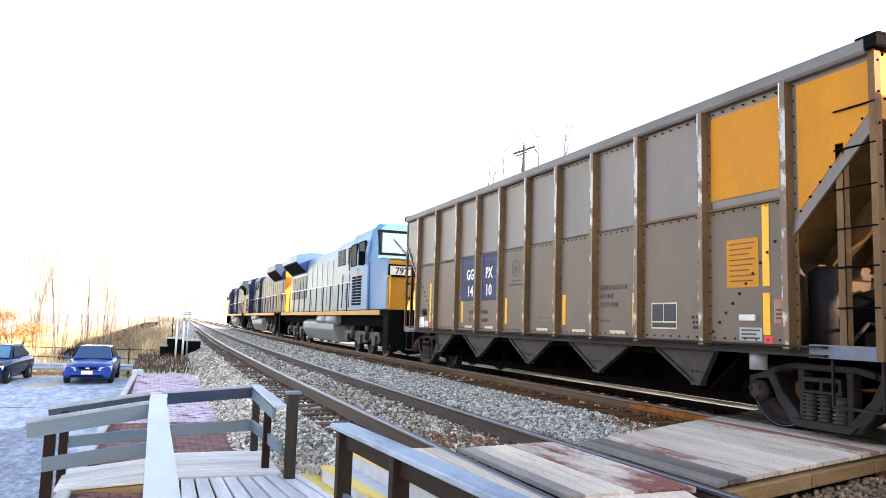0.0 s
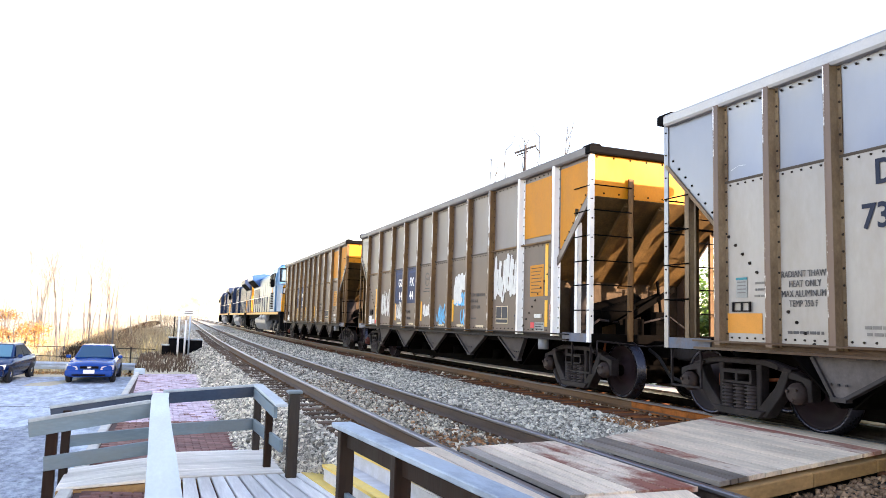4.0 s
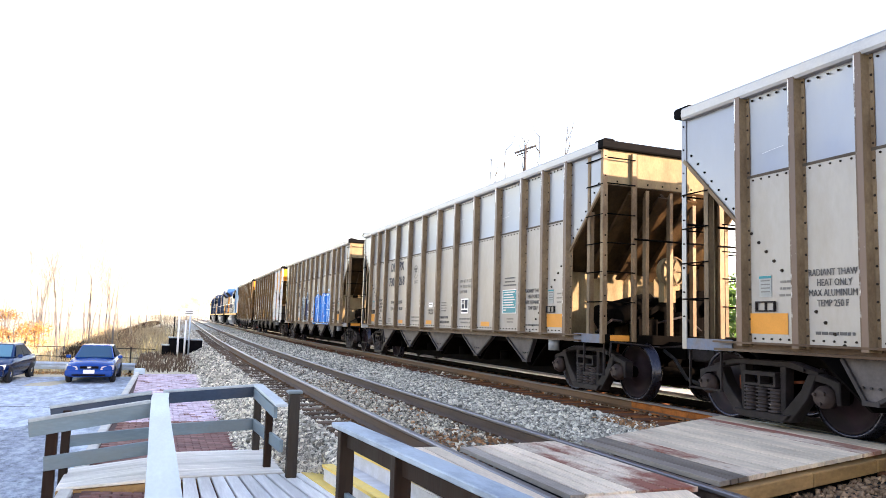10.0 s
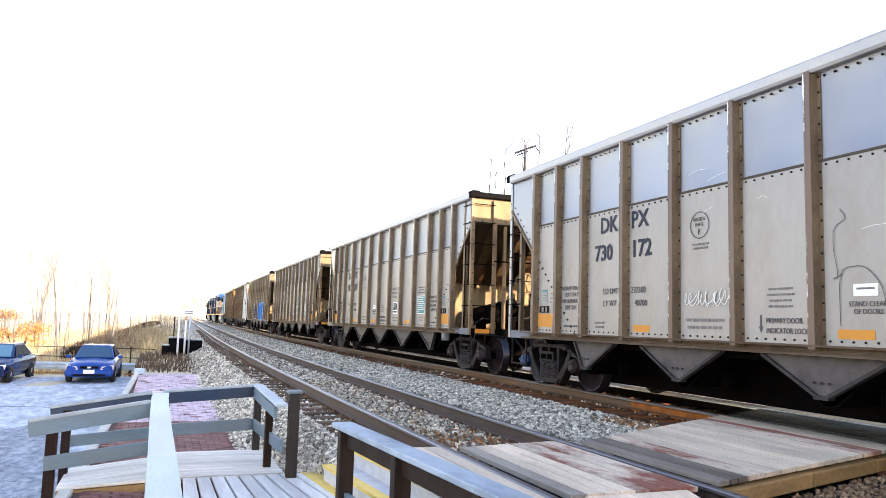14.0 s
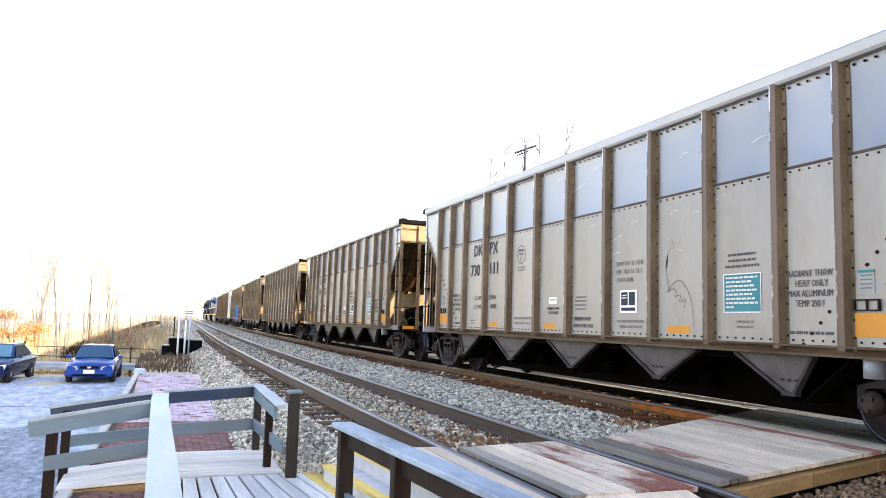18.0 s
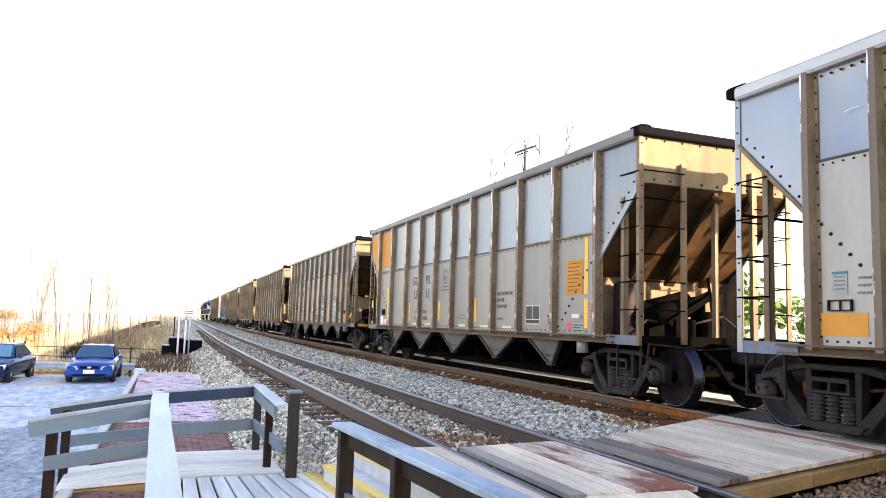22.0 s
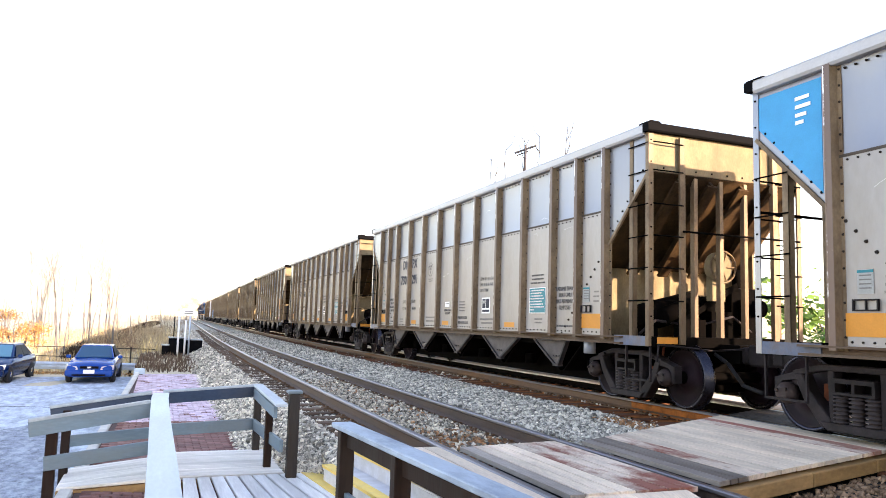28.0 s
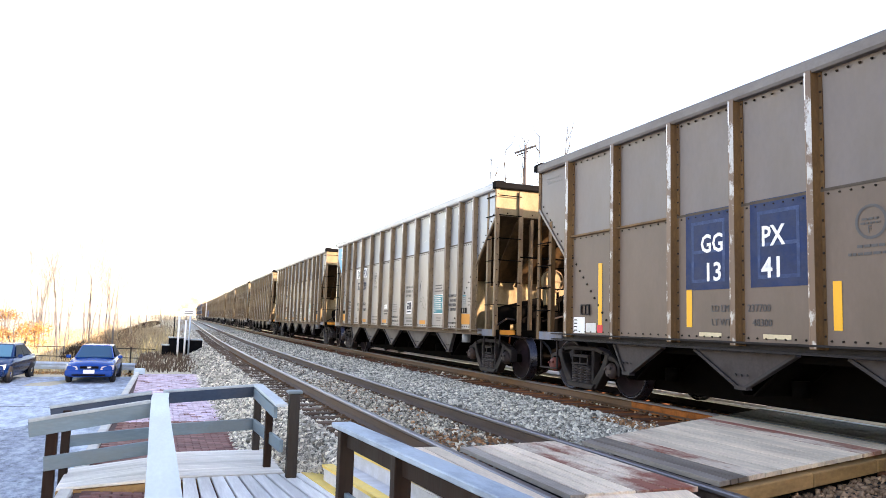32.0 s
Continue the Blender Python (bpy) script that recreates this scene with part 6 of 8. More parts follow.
        part("lettering", lettering(number, 0.22, M["ink"], 1.0), None, nb, at=Matrix.Translation((0.24, 0.034, 0.04)) @ Matrix(((-1, 0, 0, 0), (0, 0, 1, 0), (0, 1, 0, 0), (0, 0, 0, 1))))
    return lo


# ---- the consist: offset of each front corner at the clip's start
CONSIST = []
# the thirteenth car is added, unseen, so its shadow covers the deck
FRONT = [20.65, 3.24, -14.08, -31.42, -48.73, -66.12, -83.67, -100.93, -118.29, -135.42, -152.86, -170.12, -187.45]


def make_train():
    grey = "weathered grey-brown coal hopper car"
    silver = "weathered silver aluminium coal hopper car"
    c = coal_car("gg", grey + ", orange-yellow rear panels", yellow=(0,), tri=(None, "yellow"), caps="capred")
    gg_marks(c, "14", "10")
    CONSIST.append((c, FRONT[0] - 7.75))
    c = coal_car("gg", grey + ", sprayed drawings and white posts", yellow=(0,), tri=(None, "yellow"), pale_posts=(0, 1), caps="capred")
    gg_marks(c, "14", "44", weights=("237400", "46600"))
    scribbles(c, [(2.82, 1.32, 0.98, 0.90, M["dimwhite"], 9, 0.055), (4.45, 1.22, 0.68, 0.60, M["dimwhite"], 7, 0.05), (6.90, 1.36, 0.66, 0.36, M["dimwhite"], 7, 0.07), (8.02, 1.14, 0.86, 0.58, M["lightspray"], 8, 0.035), (9.30, 2.05, 0.72, 0.36, M["dimwhite"], 7, 0.13), (9.20, 1.66, 0.40, 0.50, M["dimwhite"], 5, 0.12), (9.24, 1.62, 0.62, 0.36, M["lightspray"], 6, 0.05), (9.66, 1.14, 0.34, 0.45, M["lightspray"], 3, 0.05), (11.5, 1.72, 1.3, 1.05, M["dimwhite"], 12, 0.075)])
    coal_load(c)
    CONSIST.append((c, FRONT[1] - 7.75))
    # 12 is the unseen car added for its shadow, its number invented
    numbers = {2: "009", 3: "218", 4: "281", 5: "172", 6: "111", 8: "062", 9: "291", 12: "305"}
    for k in range(2, 13):
        if k in numbers:
            lab = silver + (", blue sprayed drawing" if k == 2 else f", lettered {numbers[k]}")
            c = coal_car("dk", lab, caps="capblue" if k == 5 else "cap")
            dk_marks(c, "730", numbers[k], swapped=k in (2, 5, 8), tag={5: "early", 6: "arch", 8: "arch"}.get(k), scratches=40 if k == 6 else 10, weights=("237300", "48500" if k == 6 else "48700"))
            if k == 5:
                scribbles(c, [(5.46, 1.52, 0.85, 0.24, M["dimwhite"], 9, 0.014)])
            if k == 2:
                spray_blue(c)
        elif k == 7:
            c = coal_car("gg", "silver-grey coal hopper car with orange-yellow front panels", yellow=(9,), tri=("yellow", None), silver=True)
            gg_marks(c, "13", "11", field=False, weights=("237600", "48400"))
        elif k == 10:
            c = coal_car("dk", silver + ", bright blue front end panel", tri=("sky_blue", None))
            dk_marks(c, "57", "29", placards=True, tag="arch", weights=("236500", "49500"))
            for z, w in ((3.95, 0.2), (3.85, 0.22), (3.75, 0.16), (3.66, 0.12)):
                plate(c, "panel_mark", 0.72, z, w, 0.045, M["white"], "white bar of worn lettering", 0.014)
        else:
            c = coal_car("gg", grey + ", navy lettering field", caps="capred")
            gg_marks(c, "13", "41")
        CONSIST.append((c, FRONT[k] - 7.75))
    y = FRONT[0] + 0.95
    for k, (paint, lab, num, turned) in enumerate((("locoblue", "sky blue road locomotive with golden yellow nose, running cab last", "797", True),
                                                   ("loconavy", "navy blue road locomotive with golden hood end", "", False),
                                                   ("loconavy", "navy blue leading road locomotive with golden hood end", "", False))):
        lo = locomotive(paint, lab, num)
        lo["turned"] = 1 if turned else 0
        CONSIST.append((lo, y + 11.95 + k * 23.9))


def motions():
    """Everything that moves: the vehicles along the far track, the axles in them."""
    times = [0.0, 4.0, 8.0, 12.0, 16.0, 20.0, 24.0, 28.0, 32.0]
    for veh, y0 in CONSIST:
        turned = bool(veh.get("turned"))
        rows = []
        for k in range(33):
            y = y0 + SPEED * k
            x, a = far_line(y)
            rows.append((float(k), pose(x, y, 0, 0, 0, -math.degrees(a) + (180 if turned else 0))))
        walk(veh, rows)
    step = 0.1
    turn = math.degrees(SPEED * step / WHEEL_R)
    for n, (ws, y) in enumerate(ROLLERS):
        sgn = 1 if ws.parent.get("turned") else -1
        walk(ws, [(k * step, pose(0, y, WHEEL_R, sgn * turn * k + n * 37, 0, 0)) for k in range(321)])


# ---- ground: one sheet to the horizon, with the track bed, the path shelf and the car park in it
def ground_z(x, y):
    if -0.78 < x < 2.32 and y < (8.4 if x < 1.84 else 7.84):
        return -0.72
    if x > 2.05:
        base = -0.27
        if x > 11.6:
            base = -0.27 - min(1.0, (x - 11.6) / 3.0) * 0.5
        return base
    shelf = -0.69
    if x > 1.2:
        return -0.27 + (2.05 - x) / 0.85 * (shelf + 0.27)
    if x > -0.78:
        return shelf
    low = -1.49
    if y > 35:
        low = -1.49 - min(1, (y - 35) / 2) * 0.25 + min(1, max(0, y - 39) / 10) * 0.45
    if x > -0.86:
        return shelf + (-0.78 - x) / 0.08 * (low - shelf)
    return low - (0.5 * min(1, max(0, (-x - 14) / 20)) if y > 30 else 0)


def kerb_shift(y):
    """How far the kerb line stands from its straight run."""
    return float(np.interp(y, (7.0, 11.0, 25.0, 30.0, 42.0), (0.0, 0.08, 0.32, 0.32, 0.0)))


def bent_x(x, y):
    """The bed follows the tracks where they bend, the shelf's edge follows the kerb."""
    w = min(1, max(0, (x + 3) / 6))
    k = min(1, max(0, min((x + 4) / 2.7, (1.2 - x) / 1.5)))
    return x + w * bend(y, 12, 50, 0.028)[0] + k * kerb_shift(y)


def make_ground():
    xs = [-2500, -600, -150, -60, -30, -20, -14, -10, -7, -5, -3.5, -2.5, -1.8, -1.2, -0.862, -0.778, -0.3, 0.3, 0.8, 1.2, 1.4, 1.6, 1.8, 2.05, 2.3, 2.34, 2.6, 3.4, 4.2, 5, 6, 7, 8, 9, 10, 11, 11.6, 12.5, 13.5, 14.6, 18, 25, 40, 80, 200, 700, 2500]
    ys = [-2500, -500, -220, -100, -50, -25, -12, -6, -2, 0, 2, 4, 6, 7.82, 7.86, 8.38, 8.42, 9, 10, 12, 14, 16, 18, 20, 22, 24, 26, 27.5, 29, 31, 34, 38, 42, 48, 55, 65, 80, 100, 130, 180, 260, 500, 1200, 2600]
    rnd = random.Random(2)
    bm = bmesh.new()
    grid = []
    for y in ys:
        row = []
        for x in xs:
            z = ground_z(x, y)
            if y > 30 and x < 1.5 or x > 14:
                z += rnd.uniform(-0.06, 0.06)
            row.append(bm.verts.new((bent_x(x, min(y, 400)), y, z)))
        grid.append(row)
    for j in range(len(ys) - 1):
        for i in range(len(xs) - 1):
            bm.faces.new((grid[j][i], grid[j][i + 1], grid[j + 1][i + 1], grid[j + 1][i]))
    return solid("ground", bm, M["soil"], "dry grass and soil ground", kind="structure")


ground = make_ground()


def strip_sheet(name, mat, label, x0, x1, y0, y1, dz, step=1.0):
    """A thin sheet laid just above the ground."""
    bm = bmesh.new()
    prev = None
    nx = max(2, int((x1 - x0) / 0.25))
    for j in range(int((y1 - y0) / step) + 1):
        y = min(y1, y0 + j * step)
        row = []
        for i in range(nx + 1):
            x = x0 + (x1 - x0) * i / nx
            row.append(bm.verts.new((bent_x(x, y), y, ground_z(x, y) + dz)))
        if prev:
            for i in range(nx):
                bm.faces.new((prev[i], prev[i + 1], row[i + 1], row[i]))
        prev = row
    return solid(name, bm, mat, label, kind="structure")


strip_sheet("track_bed", M["bed"], "ballast bed under the tracks, dark for shade between stones", 1.25, 11.5, 8.5, 49, 0.03, 0.5)
strip_sheet("near_track_bed", M["bed"], "ballast bed by the crossing, dark for shade between stones", 2.36, 11.5, -60, 8.5, 0.03, 0.5)
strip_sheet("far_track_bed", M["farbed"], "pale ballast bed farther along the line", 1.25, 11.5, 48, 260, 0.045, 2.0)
strip_sheet("rust_strip", M["rustdust"], "rust dust along the far track", 7.16, 7.66, 6.0, 90, 0.064, 0.5)
strip_sheet("parking_lot", M["asphalt"], "worn grey asphalt of the car park", -26, -0.87, -8, 34.8, 0.015, 1.0)


# sheet that paints the train's shade onto the bed
strip_sheet("stained_bed", M["shadebed"], "black sheet for the shade under the train", 7.70, 10.3, -60, 120, 0.036, 1.0)


def make_patch():
    """Darker strip across the car park that paints the shadow lying there."""
    bm = bmesh.new()
    slab(bm, [(-1.25, 8.0), (-1.2, 14.0), (-2.1, 20.5), (-3.1, 19.0), (-2.5, 14.5), (-2.4, 8.0)], 2, -1.475, -1.469)
    solid("asphalt_patch", bm, M["asphaltshade"], "darker asphalt strip painted as a shadow in the car park", kind="structure")
    bm = bmesh.new()
    for pts in ([(-2.2, 9), (-3.0, 11.2), (-2.8, 13.5), (-4.2, 16)], [(-7.5, 18.5), (-5.0, 19.2), (-3.2, 18.8), (-1.0, 19.6)], [(-6.0, 23), (-4.4, 23.8), (-2.6, 23.2)]):
        for a, b in zip(pts, pts[1:]):
            bar(bm, (*a, -1.473), (*b, -1.473), 0.05, 0.006)
    solid("asphalt_cracks", bm, M["bed"], "dark cracks in the asphalt", kind="structure")


make_patch()


def make_far_pavement():
    """Pale concrete strip just beyond the far track, in slabs."""
    pv = thing("pavement", "pale concrete slab pavement beyond the far track", "pavement", kind="structure")
    y = -6.0
    while y < 60:
        part("slab", shared("slab", M["kerbpale"], lambda bm: box(bm, 10.4, 11.2, 0.008, 2.392, -0.34, -0.12)), None, pv, at=(bend(y, 28, 66, 0.026)[0], y, 0))
        y += 2.4


M["kerbpale"] = material("bleached_concrete", (0.55, 0.54, 0.52), 0.85, 0.0, 0.12, 2, 60, 0.2, (0.55, 0.53, 0.50), rand=0.08, amount=0.4)
make_far_pavement()


# ---- rails and ties
def rail_mesh(line, side, y0, y1, name, mat, z0, z1, prof):
    bm = bmesh.new()
    prev = None
    y = y0
    while y <= y1:
        x, a = line(y)
        cx = x + side * GAUGE / 2
        ring_ = [bm.verts.new((cx + p, y, q)) for p, q in prof]
        if prev:
            n = len(prof)
            for i in range(n):
                f = bm.faces.new((prev[i], prev[(i + 1) % n], ring_[(i + 1) % n], ring_[i]))
        prev = ring_
        y += 2.0 if y < 80 else 10.0
    bmesh.ops.recalc_face_normals(bm, faces=bm.faces)
    return bm


HEAD = [(-0.037, -0.012), (-0.028, 0.0), (0.028, 0.0), (0.037, -0.012), (0.037, -0.035), (-0.037, -0.035)]
WEB = [(-0.036, -0.036), (0.036, -0.036), (0.010, -0.055), (0.010, -0.14), (0.07, -0.165), (0.07, -0.178), (-0.07, -0.178), (-0.07, -0.165), (-0.010, -0.14), (-0.010, -0.055)]


def make_track(name, line, label, web, y_ties, timber):
    tr = thing(name, label, "railway track", kind="structure")
    for side in (-1, 1):
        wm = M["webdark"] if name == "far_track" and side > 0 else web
        r = part("rail", rail_mesh(line, side, -60, 420, "rail", wm, 0, 0, WEB), wm, tr, "rusty steel rail")
        top = M["railshine"] if name == "far_track" and side > 0 else M["railtop"]
        part("rail_head", rail_mesh(line, side, -60, 420, "rail_head", top, 0, 0, HEAD), top, r, "polished rail head")
    if name == "far_track":
        part("rust_bloom", rail_mesh(line, -1, 6.6, 10.8, "rust_bloom", M["rustdust"], 0, 0, [(p * 1.04, q - 0.001) for p, q in WEB]), M["rustdust"], tr, "orange rust on the rail beside the crossing")
    rnd = random.Random(len(name))

    half = 1.40 if name == "far_track" else 1.25

    def tie(bm):
        box(bm, -half, half, -0.115, 0.115, -0.17, 0.0)
        soften(bm, 0.015)

    def plate_(bm):
        box(bm, -0.17, 0.17, -0.1, 0.1, 0.0, 0.016)
        for px_, py in ((-0.13, 0.05), (0.13, -0.05), (-0.1, -0.06), (0.1, 0.06)):
            box(bm, px_ - 0.018, px_ + 0.018, py - 0.018, py + 0.018, 0.016, 0.042)
    y = y_ties[0]
    while y < y_ties[1]:
        x, a = line(y)
        jig = rnd.uniform(-0.06, 0.06)
        if name == "near_track" and 2.6 < y < 6.85:
            y += 0.52
            continue
        t = part("tie", shared(f"tie|{half}", timber, tie), None, tr, at=pose(x + jig, y, -0.192 + rnd.uniform(-0.006, 0.004), 0, 0, -math.degrees(a) + rnd.uniform(-1.5, 1.5)))
        if y < 30:
            for side in (-1, 1):
                part("tie_plate", shared("tie_plate", M["plate"], plate_), None, t, at=(side * GAUGE / 2 - jig, 0, 0.0))
        y += 0.52 + rnd.uniform(-0.03, 0.03)
    return tr


make_track("near_track", near_line, "single line of rusty rails on timber ties", M["rail"], (-4.0, 75), M["tie"])
make_track("far_track", far_line, "line of rusty orange rails on timber ties under the train", M["railfar"], (-4.0, 75), M["tierust"])


# ---- ballast stones
def stones(name, mat, label, spots, lo, hi, seed):
    """Loose angular stones, each a dented small solid."""
    rng = np.random.default_rng(seed)
    base = np.array([(-1, -1, -1), (1, -1, -1), (1, 1, -1), (-1, 1, -1), (-1, -1, 1), (1, -1, 1), (1, 1, 1), (-1, 1, 1)]) * 0.62
    tri = np.array([(0, 2, 1), (0, 3, 2), (4, 5, 6), (4, 6, 7), (0, 1, 5), (0, 5, 4), (1, 2, 6), (1, 6, 5), (2, 3, 7), (2, 7, 6), (3, 0, 4), (3, 4, 7)])
    n = len(spots)
    spots = np.asarray(spots, float)
    size = rng.uniform(lo, hi, (n, 1)) * rng.uniform(0.8, 1.25, (n, 1))
    shape = rng.uniform(0.55, 1.4, (n, 3))
    dent = rng.uniform(0.55, 1.35, (n, 8, 3))
    ang = rng.uniform(0, math.tau, (n, 3))
    c, s = np.cos(ang), np.sin(ang)
    v = base[None] * dent * shape[:, None, :] * size[:, None, :]
    x, y, z = v[..., 0], v[..., 1], v[..., 2]
    x, y = x * c[:, :1] - y * s[:, :1], x * s[:, :1] + y * c[:, :1]
    y, z = y * c[:, 1:2] - z * s[:, 1:2], y * s[:, 1:2] + z * c[:, 1:2]
    x, y = x * c[:, 2:] - y * s[:, 2:], x * s[:, 2:] + y * c[:, 2:]
    v = np.stack((x, y, z), -1) + spots[:, None, :]
    f = (tri[None] + (np.arange(n) * 8)[:, None, None]).reshape(-1, 3)
    me = bpy.data.meshes.new(name)
    me.vertices.add(n * 8)
    me.vertices.foreach_set("co", v.reshape(-1))
    me.loops.add(len(f) * 3)
    me.loops.foreach_set("vertex_index", f.reshape(-1))
    me.polygons.add(len(f))
    me.polygons.foreach_set("loop_start", np.arange(0, len(f) * 3, 3))
    me.update(calc_edges=True)
    me.materials.append(mat)
    return solid(name, me, mat, label, "ballast", kind="stuff")


def bed_z(x, y):
    """Top of the ballast: level with the ties in the tracks, heaped between them, sloping at the shoulder."""
    if x < 2.1:
        return ground_z(x, y) + 0.035
    z = -0.215
    if 4.75 < x < 6.75:
        z = -0.19
    if 2.1 <= x < 2.72 or 4.1 < x < 4.75 or 6.75 <= x < 7.6:
        z = -0.255
    return z


def make_ballast():
    rng = np.random.default_rng(5)
    near, far, rusty, pale, dull = [], [], [], [], []

    def skip(x, y):
        cross = y < 6.75 and 2.0 < x < 4.6 or 4.2 < x < 7.6 and y < 6.75 + (x - 4.3) * 0.49
        return cross and y > 3.2 + max(0, (x - 4.0)) * 0.3 or (x < 2.35 and y < 7.84 or x < 1.86 and y < 8.4)
    for k in range(105000):
        y = rng.uniform(4.5, 17)
        x = rng.uniform(1.12, 7.7)
        if skip(x, y) or x < 1.25 and y < 9.9:
            continue
        if 2.15 < x < 4.65 and rng.random() < 0.35 or x > 6.9 and rng.random() < 0.85:
            continue
        (rusty if 2.8 < x < 4.0 and rng.random() < (0.45 if y < 9.0 else 0.06) or x > 6.9 and rng.random() < 0.6 or x > 6.2 and y < 9.6 and rng.random() < 0.7 else dull if 2.7 < x < 4.1 and rng.random() < 0.9 else near).append((bent_x(x, y), y, bed_z(x, y) + rng.uniform(-0.022, 0.032)))
    for k in range(50000):
        y = 17 + 62 * rng.random() ** 1.9
        x = rng.uniform(1.1, 7.8)
        (dull if 2.8 < x < 4.0 and rng.random() < 0.6 else far).append((bent_x(x, y), y, bed_z(x, y) + rng.uniform(-0.012, 0.025)))
    for k in range(9000):
        x = rng.uniform(4.2, 9.4)
        y = rng.uniform(3.4, 6.1)
        if y < 4.58 + (x - 4.0) * 0.29:
            pale.append((x, y, -0.25 + rng.uniform(-0.02, 0.03)))
    # heap sloping down to the steps
    for k in range(7000):
        x = rng.uniform(1.48, 2.42)
        foot = 8.40 if x < 1.84 else 7.84
        q = rng.uniform(-0.40, 0.35)
        top = ground_z(x, foot + 0.03)
        near.append((x, foot + q, top + (q * 0.55 if q < 0 else 0) + rng.uniform(0.0, 0.05)))
    stones("ballast_stones", M["stone"], "loose grey crushed stone ballast", near, 0.019, 0.034, 1)
    stones("ballast_stones", M["stone"], "loose grey crushed stone ballast farther along", far, 0.026, 0.046, 2)
    for k in range(14000):
        x, y = rng.uniform(2.36, 7.7), rng.uniform(-4.5, 4.5)
        if y < (2.9 if x < 2.8 else 4.2 if x < 4.2 else 3.4):
            dull.append((x, y, bed_z(x, y) + rng.uniform(-0.02, 0.03)))
    stones("ballast_stones", M["stone_pink"], "pinkish brown crushed stone beside the crossing", pale, 0.02, 0.036, 4)
    stones("ballast_stones", M["stone_dark"], "dull brown crushed stone between the near rails", dull, 0.016, 0.030, 6)
    stones("ballast_stones", M["stone_rust"], "rust-stained crushed stone between the rails", rusty, 0.017, 0.032, 3)


M["stone_pink"] = material("brown_stone", (0.30, 0.19, 0.115), 0.85, 0.0, 0.25, 9, 60, 0.3, (0.18, 0.09, 0.05), island=0.6, amount=0.5)
make_ballast()


# ---- timber crossing
def make_crossing():
    cr = thing("timber_crossing", "worn timber plank crossing over both tracks, pale with faded red paint", "level crossing", kind="structure")
    rnd = random.Random(8)

    def plank(x0, x1, ya0, yb0, ya1, yb1, mat, z=0.0, t=0.04):
        """One plank along the track; its ends may be cut on the skew."""
        bm = bmesh.new()
        dz = rnd.uniform(-0.001, 0.001)
        g = 0.007
        hexa(bm, [(x0 + g, ya0, z - t), (x1 - g, ya1, z - t), (x1 - g, yb1, z - t), (x0 + g, yb0, z - t), (x0 + g, ya0, z + dz), (x1 - g, ya1, z + dz), (x1 - g, yb1, z + dz), (x0 + g, yb0, z + dz)])
        part("plank", bm, mat, cr)
    # inside the near track
    xs = np.linspace(2.83, 3.98, 9)
    for i in range(8):
        plank(xs[i], xs[i + 1], 4.62, 6.66 + 0.02 * i, 4.62, 6.66 + 0.02 * i, M["plankgrey"] if i == 0 else M["plankpeel"] if i > 3 else M["plank"], 0.005)
    # outside the near rail
    for x0, x1 in ((2.32, 2.48), (2.48, 2.64)):
        plank(x0, x1, 3.0, 6.75, 3.0, 6.75, M["plank"], 0.0)
    # between the tracks, on the skew
    far_e = lambda x: 6.72 + (x - 4.28) * 0.49
    near_e = lambda x: 4.62 + (x - 4.0) * 0.29
    xs = [4.24, 4.40, 4.52, 4.66] + list(np.linspace(4.66, 7.0, 10)[1:]) + [7.18, 7.40, 7.60]
    for i in range(len(xs) - 1):
        a, b = xs[i], xs[i + 1]
        mat = M["plankdim"] if i in (1, 2) else M["plankred"] if i == 12 else M["plankpeel"] if i in (3, 11) else M["plankgrey"] if i == 0 else M["plank"]
        plank(a, b, near_e(a), far_e(a), near_e(b), far_e(b), mat, 0.012)
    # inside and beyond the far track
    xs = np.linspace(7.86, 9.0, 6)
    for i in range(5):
        plank(xs[i], xs[i + 1], near_e(xs[i]), far_e(xs[i]), near_e(xs[i + 1]), far_e(xs[i + 1]), M["plankshade"], 0.0)
    for x0 in np.arange(9.25, 12.0, 0.3):
        plank(x0, x0 + 0.3, near_e(x0), far_e(x0), near_e(x0 + 0.3), far_e(x0 + 0.3), M["plank"], 0.0)
    # bearer timbers at the open end
    for a, b in ((4.2, 5.6), (5.62, 6.9), (6.92, 7.6)):
        bm = bmesh.new()
        bar(bm, (a, near_e(a) + 0.05, -0.118), (b, near_e(b) + 0.05, -0.118), 0.22, 0.13)
        soften(bm, 0.01)
        part("bearer", bm, M["timber"], cr, "raw brown bearer timber")
    bm = bmesh.new()
    hexa(bm, [(2.95, 4.3, -0.2), (3.95, 4.36, -0.2), (3.86, 4.62, -0.2), (2.95, 4.6, -0.2), (2.95, 4.3, -0.10), (3.95, 4.36, -0.10), (3.86, 4.61, -0.01), (2.95, 4.61, -0.01)])
    part("bevelled_end", bm, M["plank"], cr, "bevelled pale timber end board")
    return cr


make_crossing()


# ---- wooden deck, ramp and railings
DECK = -0.50


def board(parent, name, pts, z, t, mat, bevel=0.006):
    """A board from four plan corners, z at each or one for all."""
    zs = z if isinstance(z, (list, tuple)) else [z] * 4
    bm = bmesh.new()
    hexa(bm, [(p[0], p[1], q - t) for p, q in zip(pts, zs)] + [(p[0], p[1], q) for p, q in zip(pts, zs)])
    soften(bm, bevel)
    return part(name, bm, mat, parent)


